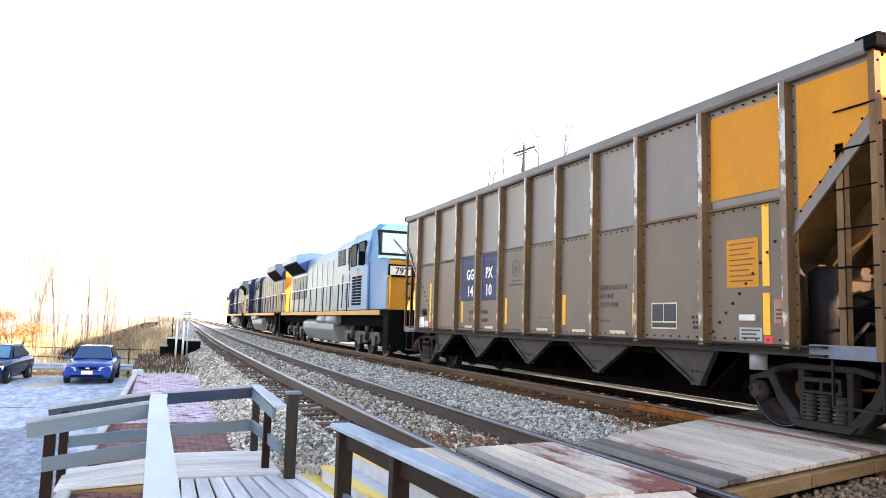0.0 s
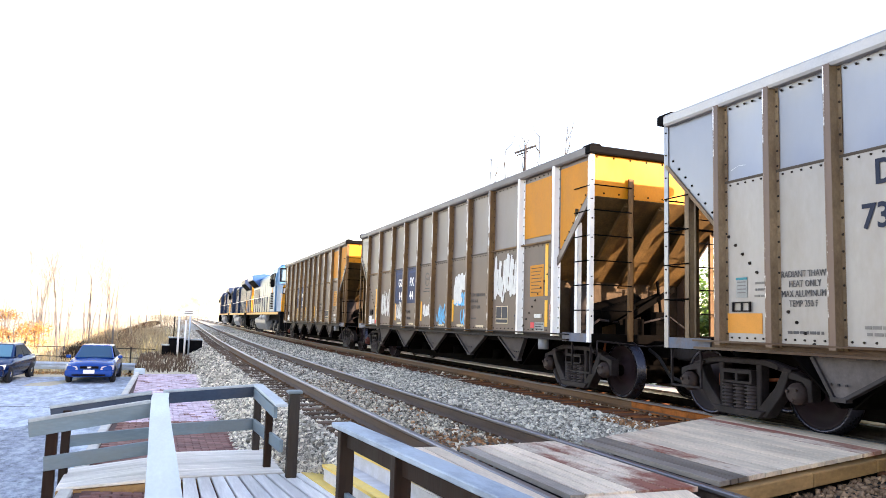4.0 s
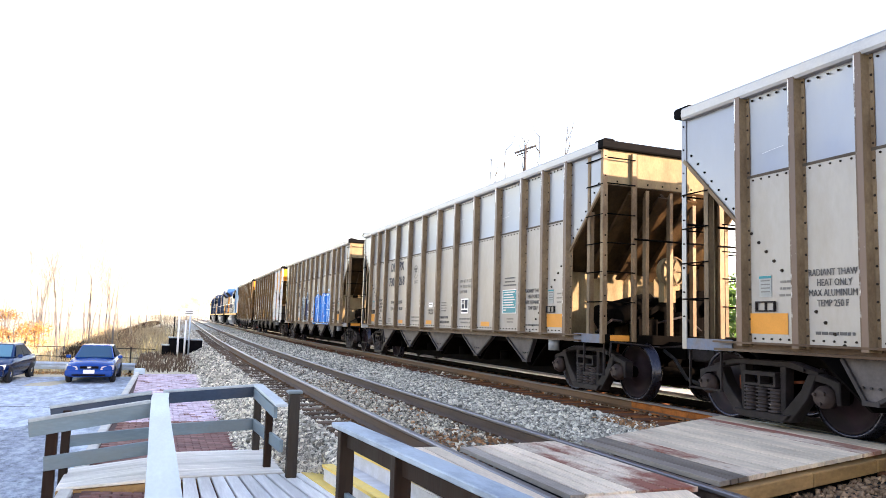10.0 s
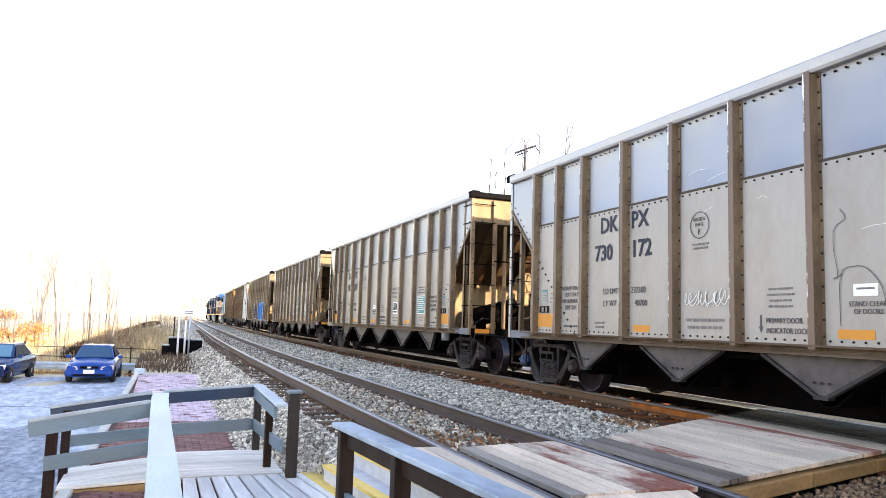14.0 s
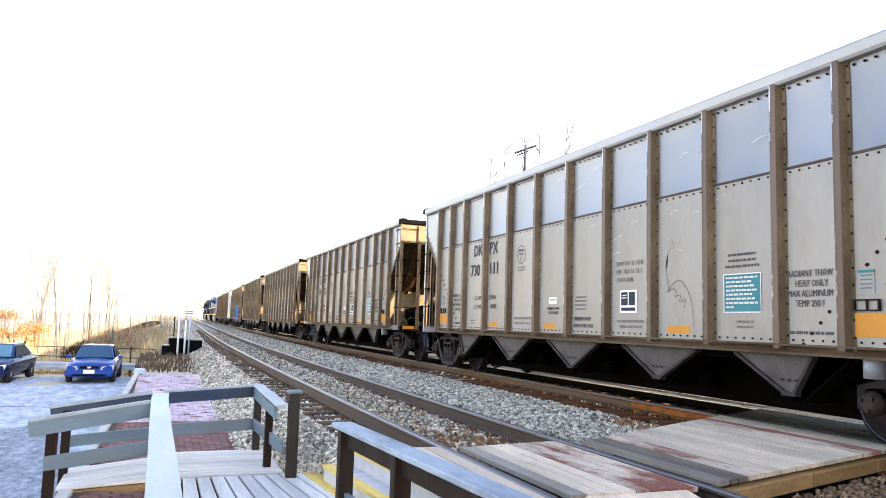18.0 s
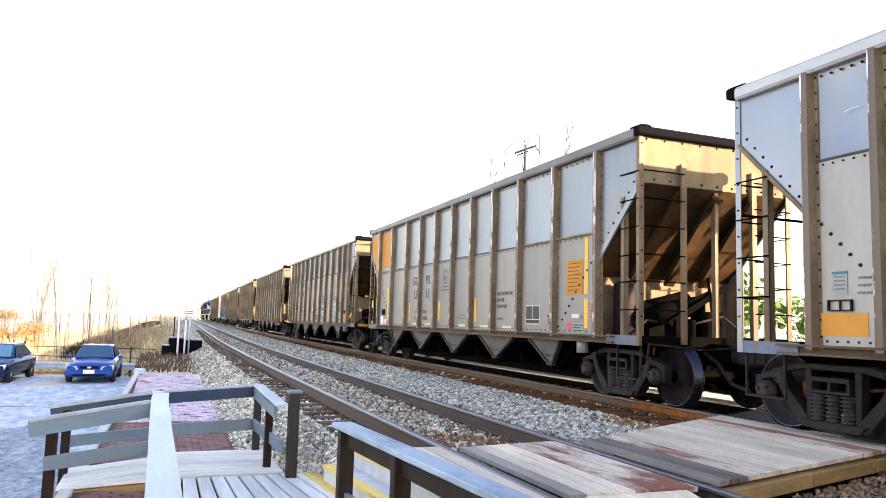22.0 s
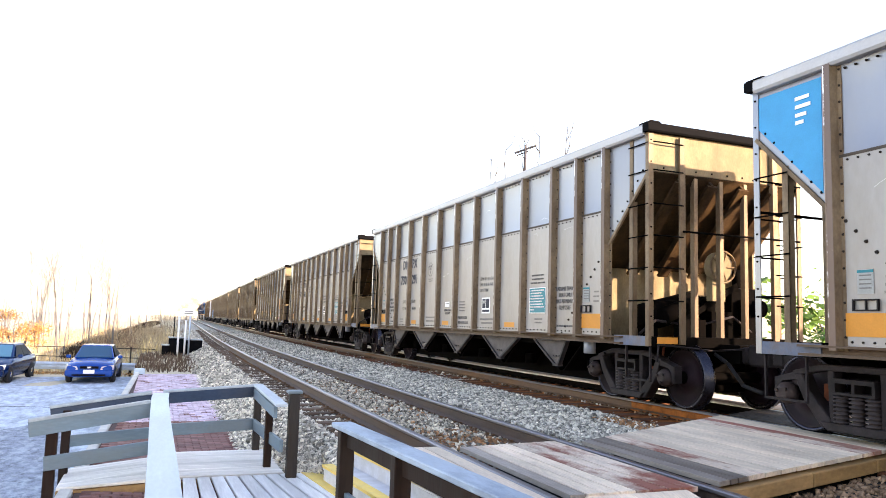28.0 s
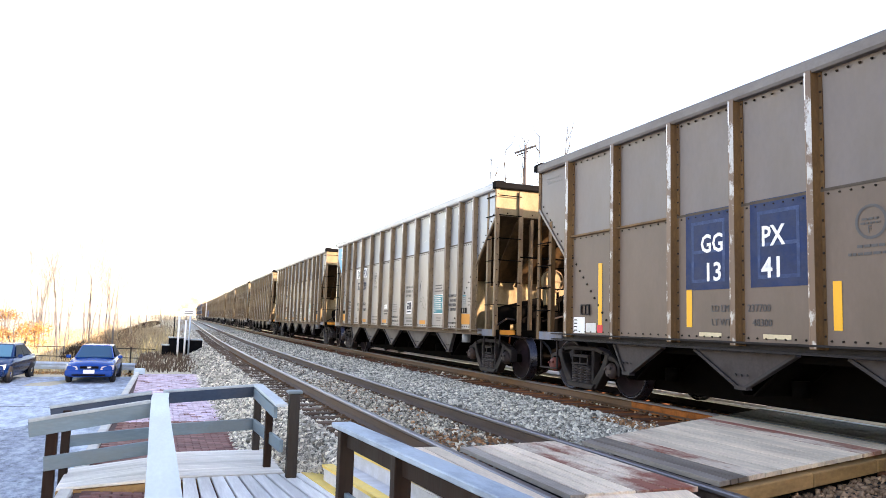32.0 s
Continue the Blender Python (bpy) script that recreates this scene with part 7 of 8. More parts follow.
def make_deck():
    rnd = random.Random(3)
    dk = thing("wooden_deck", "weathered grey-blue wooden deck and ramp", "deck", kind="structure")
    # landing: boards across
    y = 8.34
    while y < 9.78:
        board(dk, "deck_board", [(0.0, y + 0.004), (1.42, y + 0.004), (1.42, y + 0.132), (0.0, y + 0.132)], DECK + rnd.uniform(-0.002, 0.002), 0.035, M["deckx"])
        y += 0.136
    # landing where the viewer stands
    y = -3.0
    while y < 2.8:
        board(dk, "deck_board", [(-0.75, y + 0.004), (2.28, y + 0.004), (2.28, y + 0.132), (-0.75, y + 0.132)], DECK + rnd.uniform(-0.002, 0.002), 0.035, M["deckx"])
        y += 0.136
    # ramp going down beside the path: boards fan a little
    for k in range(9):
        r0, r1 = 8.28 + k * 0.14, 8.28 + (k + 1) * 0.14 - 0.010
        l0, l1 = 8.56 + k * 0.112, 8.56 + (k + 1) * 0.112 - 0.010
        board(dk, "deck_board", [(-0.86, l0), (-0.005, r0), (-0.005, r1), (-0.86, l1)], [DECK - 0.10, DECK, DECK, DECK - 0.10], 0.035, M["deckx"])
    # lengthwise boards, which spread towards the viewer
    for k in range(12):
        x = 0.06 + k * 0.1435
        near = lambda q: q + (q - 0.52) * 0.135 * 5.3
        board(dk, "deck_board", [(near(x + 0.010), 3.0), (near(x + 0.134), 3.0), (x + 0.134, 8.26), (x + 0.010, 8.26)], DECK + rnd.uniform(-0.002, 0.002), 0.035, M["deck"])
    # edge beams
    bm = bmesh.new()
    hexa(bm, [(-0.86, 8.54, DECK - 0.25), (0.05, 8.24, DECK - 0.17), (0.05, 8.29, DECK - 0.17), (-0.86, 8.59, DECK - 0.25), (-0.86, 8.54, DECK - 0.14), (0.05, 8.24, DECK - 0.038), (0.05, 8.29, DECK - 0.038), (-0.86, 8.59, DECK - 0.14)])
    part("edge_beam", bm, M["timber"], dk, "brown edge beam")
    for a, b in (((0.0, 9.76), (1.42, 9.76)), ((1.42, 8.3), (1.42, 9.78)), ((1.66, 8.3), (0.06, 8.3))):
        bm = bmesh.new()
        bar(bm, (*a, DECK - 0.11), (*b, DECK - 0.11), 0.04, 0.14)
        part("edge_beam", bm, M["timber"], dk)
    # steps up to the crossing with yellow nosings
    st = thing("timber_steps", "grey wooden steps with yellow painted nosings", "steps", kind="structure")
    for k, (x0, z) in enumerate(((1.74, -0.335), (2.02, -0.17))):
        sk = 0.10
        y1 = 7.80 - 0.15 * k
        x1 = x0 + 0.30 if k == 0 else 2.34
        board(st, "tread", [(x0 + sk * 4.6, 3.2), (x1 + (sk * 4.6 if k == 0 else 0), 3.2), (x1, y1), (x0, y1)], z, 0.05, M["steppaint"])
        board(st, "nosing", [(x0 + sk * 4.6 - 0.01, 3.2), (x0 + sk * 4.6 + 0.11, 3.2), (x0 + 0.11, y1 + 0.006), (x0 - 0.01, y1 + 0.006)], z + 0.006, 0.03, M["nosing"], 0.003)
        board(st, "riser", [(x0 + sk * 4.6 + 0.012, 3.2), (x0 + sk * 4.6 + 0.04, 3.2), (x0 + 0.04, y1), (x0 + 0.012, y1)], z - 0.05, 0.125, M["steppaint"], 0.003)
        board(st, "end_riser", [(x0 + 0.012, y1 - 0.03), (2.3, y1 - 0.03), (2.3, y1), (x0 + 0.012, y1)], z - 0.05, 0.16, M["steppaint"], 0.003)
    board(st, "nosing", [(1.62 + 0.5, 3.2), (1.72 + 0.5, 3.2), (1.80, 8.2), (1.60, 8.25)], DECK + 0.008, 0.03, M["nosing"], 0.003)
    return dk


make_deck()


def make_railing():
    # far railing round the landing and down the ramp
    fr = thing("wooden_railing", "slate grey wooden railing with brown posts round the ramp", "railing")

    def post(x, y, z0, z1, mat, w=0.09, name="post"):
        bm = bmesh.new()
        box(bm, x - w / 2, x + w / 2, y - w / 2, y + w / 2, z0, z1)
        soften(bm, 0.006)
        return part(name, bm, M[mat], fr)

    def plank_on_edge(a, b, h, t=0.04, mat="railboard", name="rail_board"):
        bm = bmesh.new()
        bar(bm, a, b, t, h)
        soften(bm, 0.004)
        return part(name, bm, M[mat], fr)

    def cap(a, b, w=0.14, mat="capgrey"):
        bm = bmesh.new()
        bar(bm, a, b, w, 0.035)
        soften(bm, 0.006)
        return part("cap_rail", bm, M[mat], fr)
    T = 0.265
    cap((1.32, 9.86, 0.315), (0.14, 9.42, 0.285), 0.11)
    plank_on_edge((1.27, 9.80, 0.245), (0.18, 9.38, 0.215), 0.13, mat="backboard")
    plank_on_edge((1.27, 9.78, -0.168), (0.18, 9.38, -0.16), 0.14)
    cap((1.29, 9.90, 0.318), (1.29, 7.88, 0.285), 0.125, "railtop_grey")
    plank_on_edge((1.245, 9.78, 0.225), (1.245, 8.0, 0.195), 0.12)
    plank_on_edge((1.25, 9.78, -0.17), (1.33, 8.05, -0.17), 0.13)
    post(1.29, 9.80, -0.62, 0.29, "fencepost_grey")
    post(1.28, 8.68, -0.62, 0.27, "fencepost", 0.082)
    p = post(1.45, 8.06, -0.66, 0.39, "fencepost_grey", 0.11)
    bm = bmesh.new()
    box(bm, 1.37, 1.53, 7.98, 8.14, 0.39, 0.425)
    soften(bm, 0.01)
    part("post_cap", bm, M["railboard"], p, "flat grey post cap")
    post(0.16, 9.42, -0.62, T - 0.02, "fencepost")
    # ramp: back rail and front rail
    cap((0.0, 9.36, 0.285), (-1.06, 9.30, 0.135), 0.10)
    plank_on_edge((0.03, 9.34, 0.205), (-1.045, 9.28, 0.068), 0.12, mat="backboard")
    plank_on_edge((0.03, 9.34, -0.178), (-0.88, 9.30, -0.25), 0.125)
    post(-0.875, 9.30, -0.95, 0.10, "fencepost", 0.09)
    cap((-0.01, 8.42, 0.282), (-1.11, 8.16, 0.138), 0.06)
    plank_on_edge((0.02, 8.42, 0.20), (-1.10, 8.16, 0.055), 0.155)
    plank_on_edge((0.02, 8.42, -0.20), (-0.95, 8.19, -0.287), 0.14)
    post(-0.90, 8.26, -0.98, 0.07, "fencepost", 0.10)
    # long handrail towards the near deck
    nr = thing("wooden_handrail", "broad pale wooden handrail along the deck", "railing")
    bm = bmesh.new()
    segs = [((0.105, 9.40, T + 0.01), 0.175), ((0.085, 8.9, T + 0.015), 0.18), ((0.08, 7.0, T + 0.018), 0.175), ((0.085, 5.6, T + 0.018), 0.175), ((0.09, 3.0, T + 0.018), 0.185), ((0.1, 0.9, T + 0.018), 0.185)]
    prev = None
    for (x, y, z), w in segs:
        r = [bm.verts.new(q) for q in ((x - w / 2, y, z - 0.035), (x + w / 2, y, z - 0.035), (x + w / 2, y, z), (x - w / 2, y, z))]
        if prev:
            for i in range(4):
                bm.faces.new((prev[i], prev[(i + 1) % 4], r[(i + 1) % 4], r[i]))
        else:
            bm.faces.new(r)
        prev = r
    bm.faces.new(prev[::-1])
    bmesh.ops.recalc_face_normals(bm, faces=bm.faces)
    part("cap_rail", bm, M["handrail"], nr, "broad pale cap rail")
    for y in (8.5, 6.5, 4.5, 2.5):
        bm = bmesh.new()
        box(bm, 0.045, 0.135, y - 0.045, y + 0.045, -0.62, T - 0.02)
        part("post", bm, M["fencepost"], nr)
    bm = bmesh.new()
    bar(bm, (0.09, 9.3, -0.15), (0.09, 1.0, -0.15), 0.04, 0.13)
    part("rail_board", bm, M["railboard"], nr)
    # railing beside the steps
    sr = thing("wooden_railing", "blue-grey topped wooden railing with dark brown posts beside the steps", "railing")
    bm = bmesh.new()
    bar(bm, (1.615, 6.55, T), (1.885, 3.2, T), 0.19, 0.045)
    soften(bm, 0.008)
    part("cap_rail", bm, M["caprail"], sr, "blue-grey painted cap rail")
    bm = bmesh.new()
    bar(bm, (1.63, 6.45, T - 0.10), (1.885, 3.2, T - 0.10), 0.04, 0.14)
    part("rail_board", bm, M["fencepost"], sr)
    bm = bmesh.new()
    bar(bm, (1.63, 6.4, -0.36), (1.885, 3.2, -0.36), 0.04, 0.13)
    part("rail_board", bm, M["railboard"], sr)
    for y in (6.40, 5.15, 3.9):
        x = 1.615 + (6.55 - y) * 0.08
        bm = bmesh.new()
        box(bm, x - 0.065, x + 0.065, y - 0.055, y + 0.055, -0.62, T - 0.02)
        soften(bm, 0.006)
        part("post", bm, M["fencepost"], sr)


M["caprail"] = material("blue_grey_cap_rail_paint", (0.34, 0.41, 0.48), 0.5, 0.0, 0.14, 3, 50, 0.2, (0.10, 0.13, 0.17), (1, 0.3, 1), amount=0.75, edge=(0.45, 0.62))
M["railtop_grey"] = material("pale_grey_cap_rail", (0.46, 0.51, 0.55), 0.55, 0.0, 0.12, 3, 50, 0.2, (0.30, 0.33, 0.35), (1, 0.2, 1), amount=0.5)
make_railing()


# ---- paved path with kerb
def make_path():
    pa = thing("paved_path", "red and pale lilac brick path beside the track", "path", kind="structure")
    bm = bmesh.new()
    hexa(bm, [(p, yy, z) for z in (-0.75, -0.64) for p, yy in ((-0.72 + kerb_shift(6), 6.0), (1.24, 6.0), (1.24, 24.4), (-0.72 + kerb_shift(24.4), 24.4))])
    part("joint_bed", bm, M["joint"], pa)

    def brick(bm):
        box(bm, -0.096, 0.096, -0.046, 0.046, 0, 0.045)
        soften(bm, 0.005)
    me_r, me_p = shared("paver", M["brick"], brick), shared("paver", M["brickpale"], brick)
    rnd = random.Random(9)
    rest = {"brick": [], "brickpale": []}
    count = 0
    y, j = 6.1, 0
    while y < 24.3:
        x = -0.62 + (0.1 if j % 2 else 0)
        while x < 1.16 + (0.1 if y > 12 else 0):
            if x < -0.62 + kerb_shift(y):
                x += 0.2
                continue
            pale = y > 13.55 and rnd.random() < 0.93
            z = -0.665 + rnd.uniform(-0.002, 0.003)
            if 9.8 < y < 12.9:
                if count < 300:
                    part("paver", me_p if pale else me_r, None, pa, at=pose(x, y, z, 0, 0, rnd.uniform(-1.5, 1.5)))
                    count += 1
                else:
                    rest["brickpale" if pale else "brick"].append((x, y, z))
            else:
                rest["brickpale" if pale else "brick"].append((x, y, z))
            x += 0.2
        y += 0.1
        j += 1
    for key, pts in rest.items():
        vs, fs = [], []
        for x, y, z in pts:
            k = len(vs)
            a, b, c = 0.094, 0.045, 0.006
            vs += [(x - a, y - b, z), (x + a, y - b, z), (x + a, y + b, z), (x - a, y + b, z), (x - a + c, y - b + c, z + 0.045), (x + a - c, y - b + c, z + 0.045), (x + a - c, y + b - c, z + 0.045), (x - a + c, y + b - c, z + 0.045)]
            fs += [(k + 4, k + 5, k + 6, k + 7), (k, k + 1, k + 5, k + 4), (k + 1, k + 2, k + 6, k + 5), (k + 2, k + 3, k + 7, k + 6), (k + 3, k, k + 4, k + 7)]
        me = bpy.data.meshes.new("pavers")
        me.from_pydata(vs, [], fs)
        me.materials.append(M[key + "_isl"])
        tagged(part("pavers", me, None, pa, "further pavers of the path"), kind="stuff")
    # kerb
    kb = thing("kerb", "pale concrete kerb between path and car park", "kerb", kind="structure")
    y = 6.0
    while y < 24.6:
        bm = bmesh.new()
        a, b = kerb_shift(y), kerb_shift(y + 1.5)
        hexa(bm, [(p + q, yy, z) for z in (-1.52, -0.605) for p, q, yy in ((-0.86, a, y + 0.006), (-0.72, a, y + 0.006), (-0.72, b, y + 1.494), (-0.86, b, y + 1.494))])
        soften(bm, 0.02)
        part("kerb_stone", bm, M["kerb"], kb)
        y += 1.5
    # end block
    bm = bmesh.new()
    box(bm, -0.58, -0.26, 24.75, 25.1, -0.9, -0.50)
    soften(bm, 0.03)
    solid("concrete_block", bm, M["blockblue"], "pale blue-white concrete block at the end of the path", "concrete block")


M["brick_isl"] = material("red_paver_far", (0.19, 0.085, 0.072), 0.8, 0.0, 0.2, 6, 60, 0.25, (0.36, 0.22, 0.2), island=0.22, amount=0.4)
M["brickpale_isl"] = material("pale_lilac_paver_far", (0.66, 0.55, 0.65), 0.75, 0.0, 0.2, 6, 60, 0.25, (0.34, 0.18, 0.18), island=0.2, amount=0.5)
M["blockblue"] = material("pale_blue_concrete", (0.50, 0.60, 0.68), 0.8, 0.0, 0.12, 3, 60, 0.25)
M["kerb"] = material("white_kerb_concrete", (0.62, 0.60, 0.55), 0.8, 0.0, 0.12, 3, 60, 0.25, (0.42, 0.39, 0.34), amount=0.4)
make_path()


# ---- parked cars
def sedan(name, label, paint, m):
    """A four-door saloon, nose towards -y in its own space."""
    car = thing(name, label, "car", "parked cars", at=m)
    L, W = 4.5, 0.88
    # lower body: cross-sections along y
    prof = [(-2.22, 0.36, 0.60, 0.74), (-2.12, 0.26, 0.70, 0.82), (-1.7, 0.22, 0.80, 0.87), (-0.9, 0.2, 0.90, 0.88), (0.0, 0.2, 0.93, 0.88), (1.2, 0.2, 0.95, 0.88), (1.9, 0.25, 0.96, 0.86), (2.2, 0.36, 0.92, 0.80)]
    bm = bmesh.new()
    prev = None
    for y, z0, z1, w in prof:
        zm = (z0 + z1) / 2
        pts = [(-w * 0.92, z0), (-w, zm - 0.1), (-w, zm + 0.12), (-w * 0.93, z1 - 0.03), (-w * 0.6, z1), (0, z1 + 0.035), (w * 0.6, z1), (w * 0.93, z1 - 0.03), (w, zm + 0.12), (w, zm - 0.1), (w * 0.92, z0)]
        r = [bm.verts.new((p[0], y, p[1])) for p in pts]
        if prev:
            for i in range(len(r)):
                f = bm.faces.new((prev[i], prev[(i + 1) % len(r)], r[(i + 1) % len(r)], r[i]))
                f.smooth = True
        else:
            bm.faces.new(r)
        prev = r
    bm.faces.new(prev[::-1])
    bmesh.ops.recalc_face_normals(bm, faces=bm.faces)
    body = part("body", bm, paint, car)
    # greenhouse
    bm = bmesh.new()
    bot = [(-0.76, -0.85, 0.90), (0.76, -0.85, 0.90), (0.78, 1.75, 0.95), (-0.78, 1.75, 0.95)]
    top = [(-0.56, -0.10, 1.40), (0.56, -0.10, 1.40), (0.57, 1.05, 1.42), (-0.57, 1.05, 1.42)]
    hexa(bm, bot + top)
    soften(bm, 0.05, 2)
    part("roof", bm, paint, car)
    bm = bmesh.new()
    hexa(bm, [(-0.68, -0.83, 0.945), (0.68, -0.83, 0.945), (0.68, -0.80, 0.945), (-0.68, -0.80, 0.945), (-0.54, -0.155, 1.375), (0.54, -0.155, 1.375), (0.54, -0.12, 1.375), (-0.54, -0.12, 1.375)])
    for v in bm.verts:
        v.co.y -= 0.025
    part("windscreen", bm, M["carglass"], car, "windscreen reflecting the sky")
    for s in (-1, 1):
        for y0, y1, t0, t1 in ((-0.60, 0.38, -0.02, 0.40), (0.44, 1.45, 0.45, 1.0)):
            bm = bmesh.new()
            x = 0.782
            hexa(bm, [(s * x, y0, 0.97), (s * (x + 0.012), y0, 0.97), (s * (x + 0.012), y1, 0.97), (s * x, y1, 0.97), (s * 0.60, t0, 1.35), (s * 0.615, t0, 1.35), (s * 0.615, t1, 1.36), (s * 0.60, t1, 1.36)])
            bmesh.ops.recalc_face_normals(bm, faces=bm.faces)
            part("side_window", bm, M["glass"], car)
        bm = bmesh.new()
        hexa(bm, [(s * 0.40, -2.26, 0.54), (s * 0.86, -2.06, 0.54), (s * 0.84, -1.9, 0.58), (s * 0.44, -2.05, 0.56), (s * 0.44, -2.22, 0.66), (s * 0.88, -2.0, 0.71), (s * 0.84, -1.84, 0.71), (s * 0.44, -2.0, 0.66)])
        bmesh.ops.recalc_face_normals(bm, faces=bm.faces)
        part("headlight", bm, M["glow"], car, "clear headlight")
        bm = bmesh.new()
        box(bm, s * 0.88, s * 1.06, -0.72, -0.60, 0.90, 1.03)
        soften(bm, 0.03)
        part("mirror", bm, paint, car)
        for y in (-1.38, 1.32):
            w = part("wheel", shared("car_tyre", M["rubber"], lambda b: lathe(b, [(-0.1, 0.2), (-0.1, 0.29), (-0.07, 0.32), (0.07, 0.32), (0.1, 0.29), (0.1, 0.2)], (1, 0, 0), n=24)), None, car, "black tyre", at=(s * 0.80, y, 0.32))
            part("rim", shared("car_rim", M["chrome"], lambda b: lathe(b, [(-0.105, 0.05), (-0.09, 0.2), (0.09, 0.2), (0.105, 0.05)], (1, 0, 0), n=16)), None, w, "grey wheel rim")
    bm = bmesh.new()
    box(bm, -0.33, 0.33, -2.235, -2.2, 0.58, 0.67)
    part("grille", bm, M["black"], car)
    bm = bmesh.new()
    box(bm, -0.07, 0.07, -2.25, -2.23, 0.60, 0.655)
    part("badge", bm, M["chrome"], car, "small chrome badge")
    bm = bmesh.new()
    box(bm, -0.86, 0.86, -2.30, -2.1, 0.30, 0.52)
    soften(bm, 0.05, 2)
    bp = part("bumper", bm, paint, car)
    bm = bmesh.new()
    box(bm, -0.2, 0.2, -2.32, -2.302, 0.40, 0.54)
    pl = part("number_plate", bm, M["white"], bp, "white plate with dark bars")
    bm = bmesh.new()
    box(bm, -0.6, 0.6, -2.31, -2.295, 0.31, 0.37)
    part("air_intake", bm, M["black"], bp)
    return car


sedan("sedan", "shiny blue four-door saloon parked nose-out", M["carblue"], pose(-2.20, 32.75, -1.475, 0, 0, -2) @ Matrix.Diagonal((0.96, 0.96, 0.98, 1)))
sedan("sedan", "dark navy saloon parked beside the blue one", M["cardark"], pose(-5.62, 32.6, -1.475, 0, 0, -7) @ Matrix.Diagonal((0.96, 0.96, 0.98, 1)))


# ---- guardrail behind the cars
def make_guardrail():
    g = thing("guardrail", "galvanised steel guardrail at the edge of the car park", "guardrail")
    bm = bmesh.new()
    prof = [(0.0, -0.175), (-0.04, -0.13), (-0.08, -0.09), (-0.08, -0.05), (0.0, -0.02), (0.0, 0.02), (-0.08, 0.05), (-0.08, 0.09), (-0.04, 0.12), (0.0, 0.155)]
    prev = None
    for x, y in ((-20, 39.5), (-10, 37.6), (-5, 36.6), (-1.5, 35.9), (-0.75, 35.75)):
        r = [bm.verts.new((x, y + a, -1.16 + b)) for a, b in prof]
        r2 = [bm.verts.new((x, y + a + 0.012, -1.16 + b)) for a, b in prof[::-1]]
        ring_ = r + r2
        if prev:
            n = len(ring_)
            for i in range(n):
                bm.faces.new((prev[i], prev[(i + 1) % n], ring_[(i + 1) % n], ring_[i]))
        prev = ring_
    bmesh.ops.recalc_face_normals(bm, faces=bm.faces)
    part("beam", bm, M["guard"], g)
    for k in range(8):
        x = -15 + k * 2.0
        bm = bmesh.new()
        y = 35.9 - (x + 1.5) * 0.2 + 0.14
        box(bm, x - 0.06, x + 0.06, y - 0.05, y + 0.1, -1.85, -1.08)
        part("post", bm, M["fencepost_grey"], g)
    f = thing("rail_fence", "thin weathered timber rail fence in the brush", "fence")
    for z in (-0.45, -0.9):
        bm = bmesh.new()
        tube(bm, (-16, 42.5, z), (0.0, 38.5, z - 0.05), 0.022, n=6)
        part("rail", bm, M["fencepost_grey"], f)
    for k in range(7):
        x = -15.5 + k * 2.4
        bm = bmesh.new()
        box(bm, x - 0.03, x + 0.03, 42.42 - (x + 16) * 0.25, 42.48 - (x + 16) * 0.25, -1.8, -0.40)
        part("post", bm, M["fencepost_grey"], f)


make_guardrail()


# ---- line-side equipment
# lid colour carries the sky's light on the flat tops
M["cabinetlid"] = material("sky_lit_cabinet_lid", (0.30, 0.34, 0.37), 0.4, 0.3, 0.15, 3, 30, 0.05, (0.2, 0.22, 0.24), amount=0.4)
def make_lineside():
    for x0, x1, y0, y1, z0, z1 in ((0.27, 0.56, 35.6, 36.2, -0.8, -0.19), (0.56, 1.22, 35.9, 36.7, -0.8, 0.14), (1.26, 2.05, 36.2, 36.9, -0.6, 0.05)):
        t = thing("relay_cabinet", "black trackside relay cabinet", "cabinet", "relay cabinets")
        bm = bmesh.new()
        box(bm, x0, x1, y0, y1, z0, z1)
        soften(bm, 0.02)
        part("body", bm, M["black"], t)
        bm = bmesh.new()
        box(bm, x0 - 0.03, x1 + 0.03, y0 - 0.03, y1 + 0.03, z1, z1 + 0.05)
        part("lid", bm, M["cabinetlid"], t, "cabinet lid, pale for the light on its top")
        bm = bmesh.new()
        box(bm, x0 + 0.05, x1 - 0.05, y0 - 0.015, y0, z0 + 0.1, z1 - 0.06)
        part("door", bm, M["black"], t)
    for x, y, top, mat in ((0.94, 35.4, 1.15, "white"), (1.24, 35.6, 0.95, "white"), (0.78, 37.2, 1.1, "dark")):
        bm = bmesh.new()
        tube(bm, (x, y, -0.8), (x, y, top), 0.022 if mat == "dark" else 0.045, n=8)
        tube(bm, (x, y, top), (x, y, top + 0.03), 0.03 if mat == "dark" else 0.06, n=8)
        solid("marker_post", bm, M[mat], "thin upright trackside marker post", "post", "marker posts")
    s = thing("track_sign", "white rectangular board on a thin post", "sign")
    bm = bmesh.new()
    tube(bm, (1.43, 35.8, -0.6), (1.43, 35.8, 1.25), 0.04, n=8)
    part("post", bm, M["guard"], s)
    bm = bmesh.new()
    box(bm, 1.06, 1.62, 35.73, 35.76, 1.20, 1.54)
    b = part("board", bm, M["white"], s)
    for z in (1.28, 1.38):
        bm = bmesh.new()
        box(bm, 1.16, 1.52, 35.722, 35.73, z, z + 0.03)
        part("bar", bm, M["paleink"], b)


make_lineside()


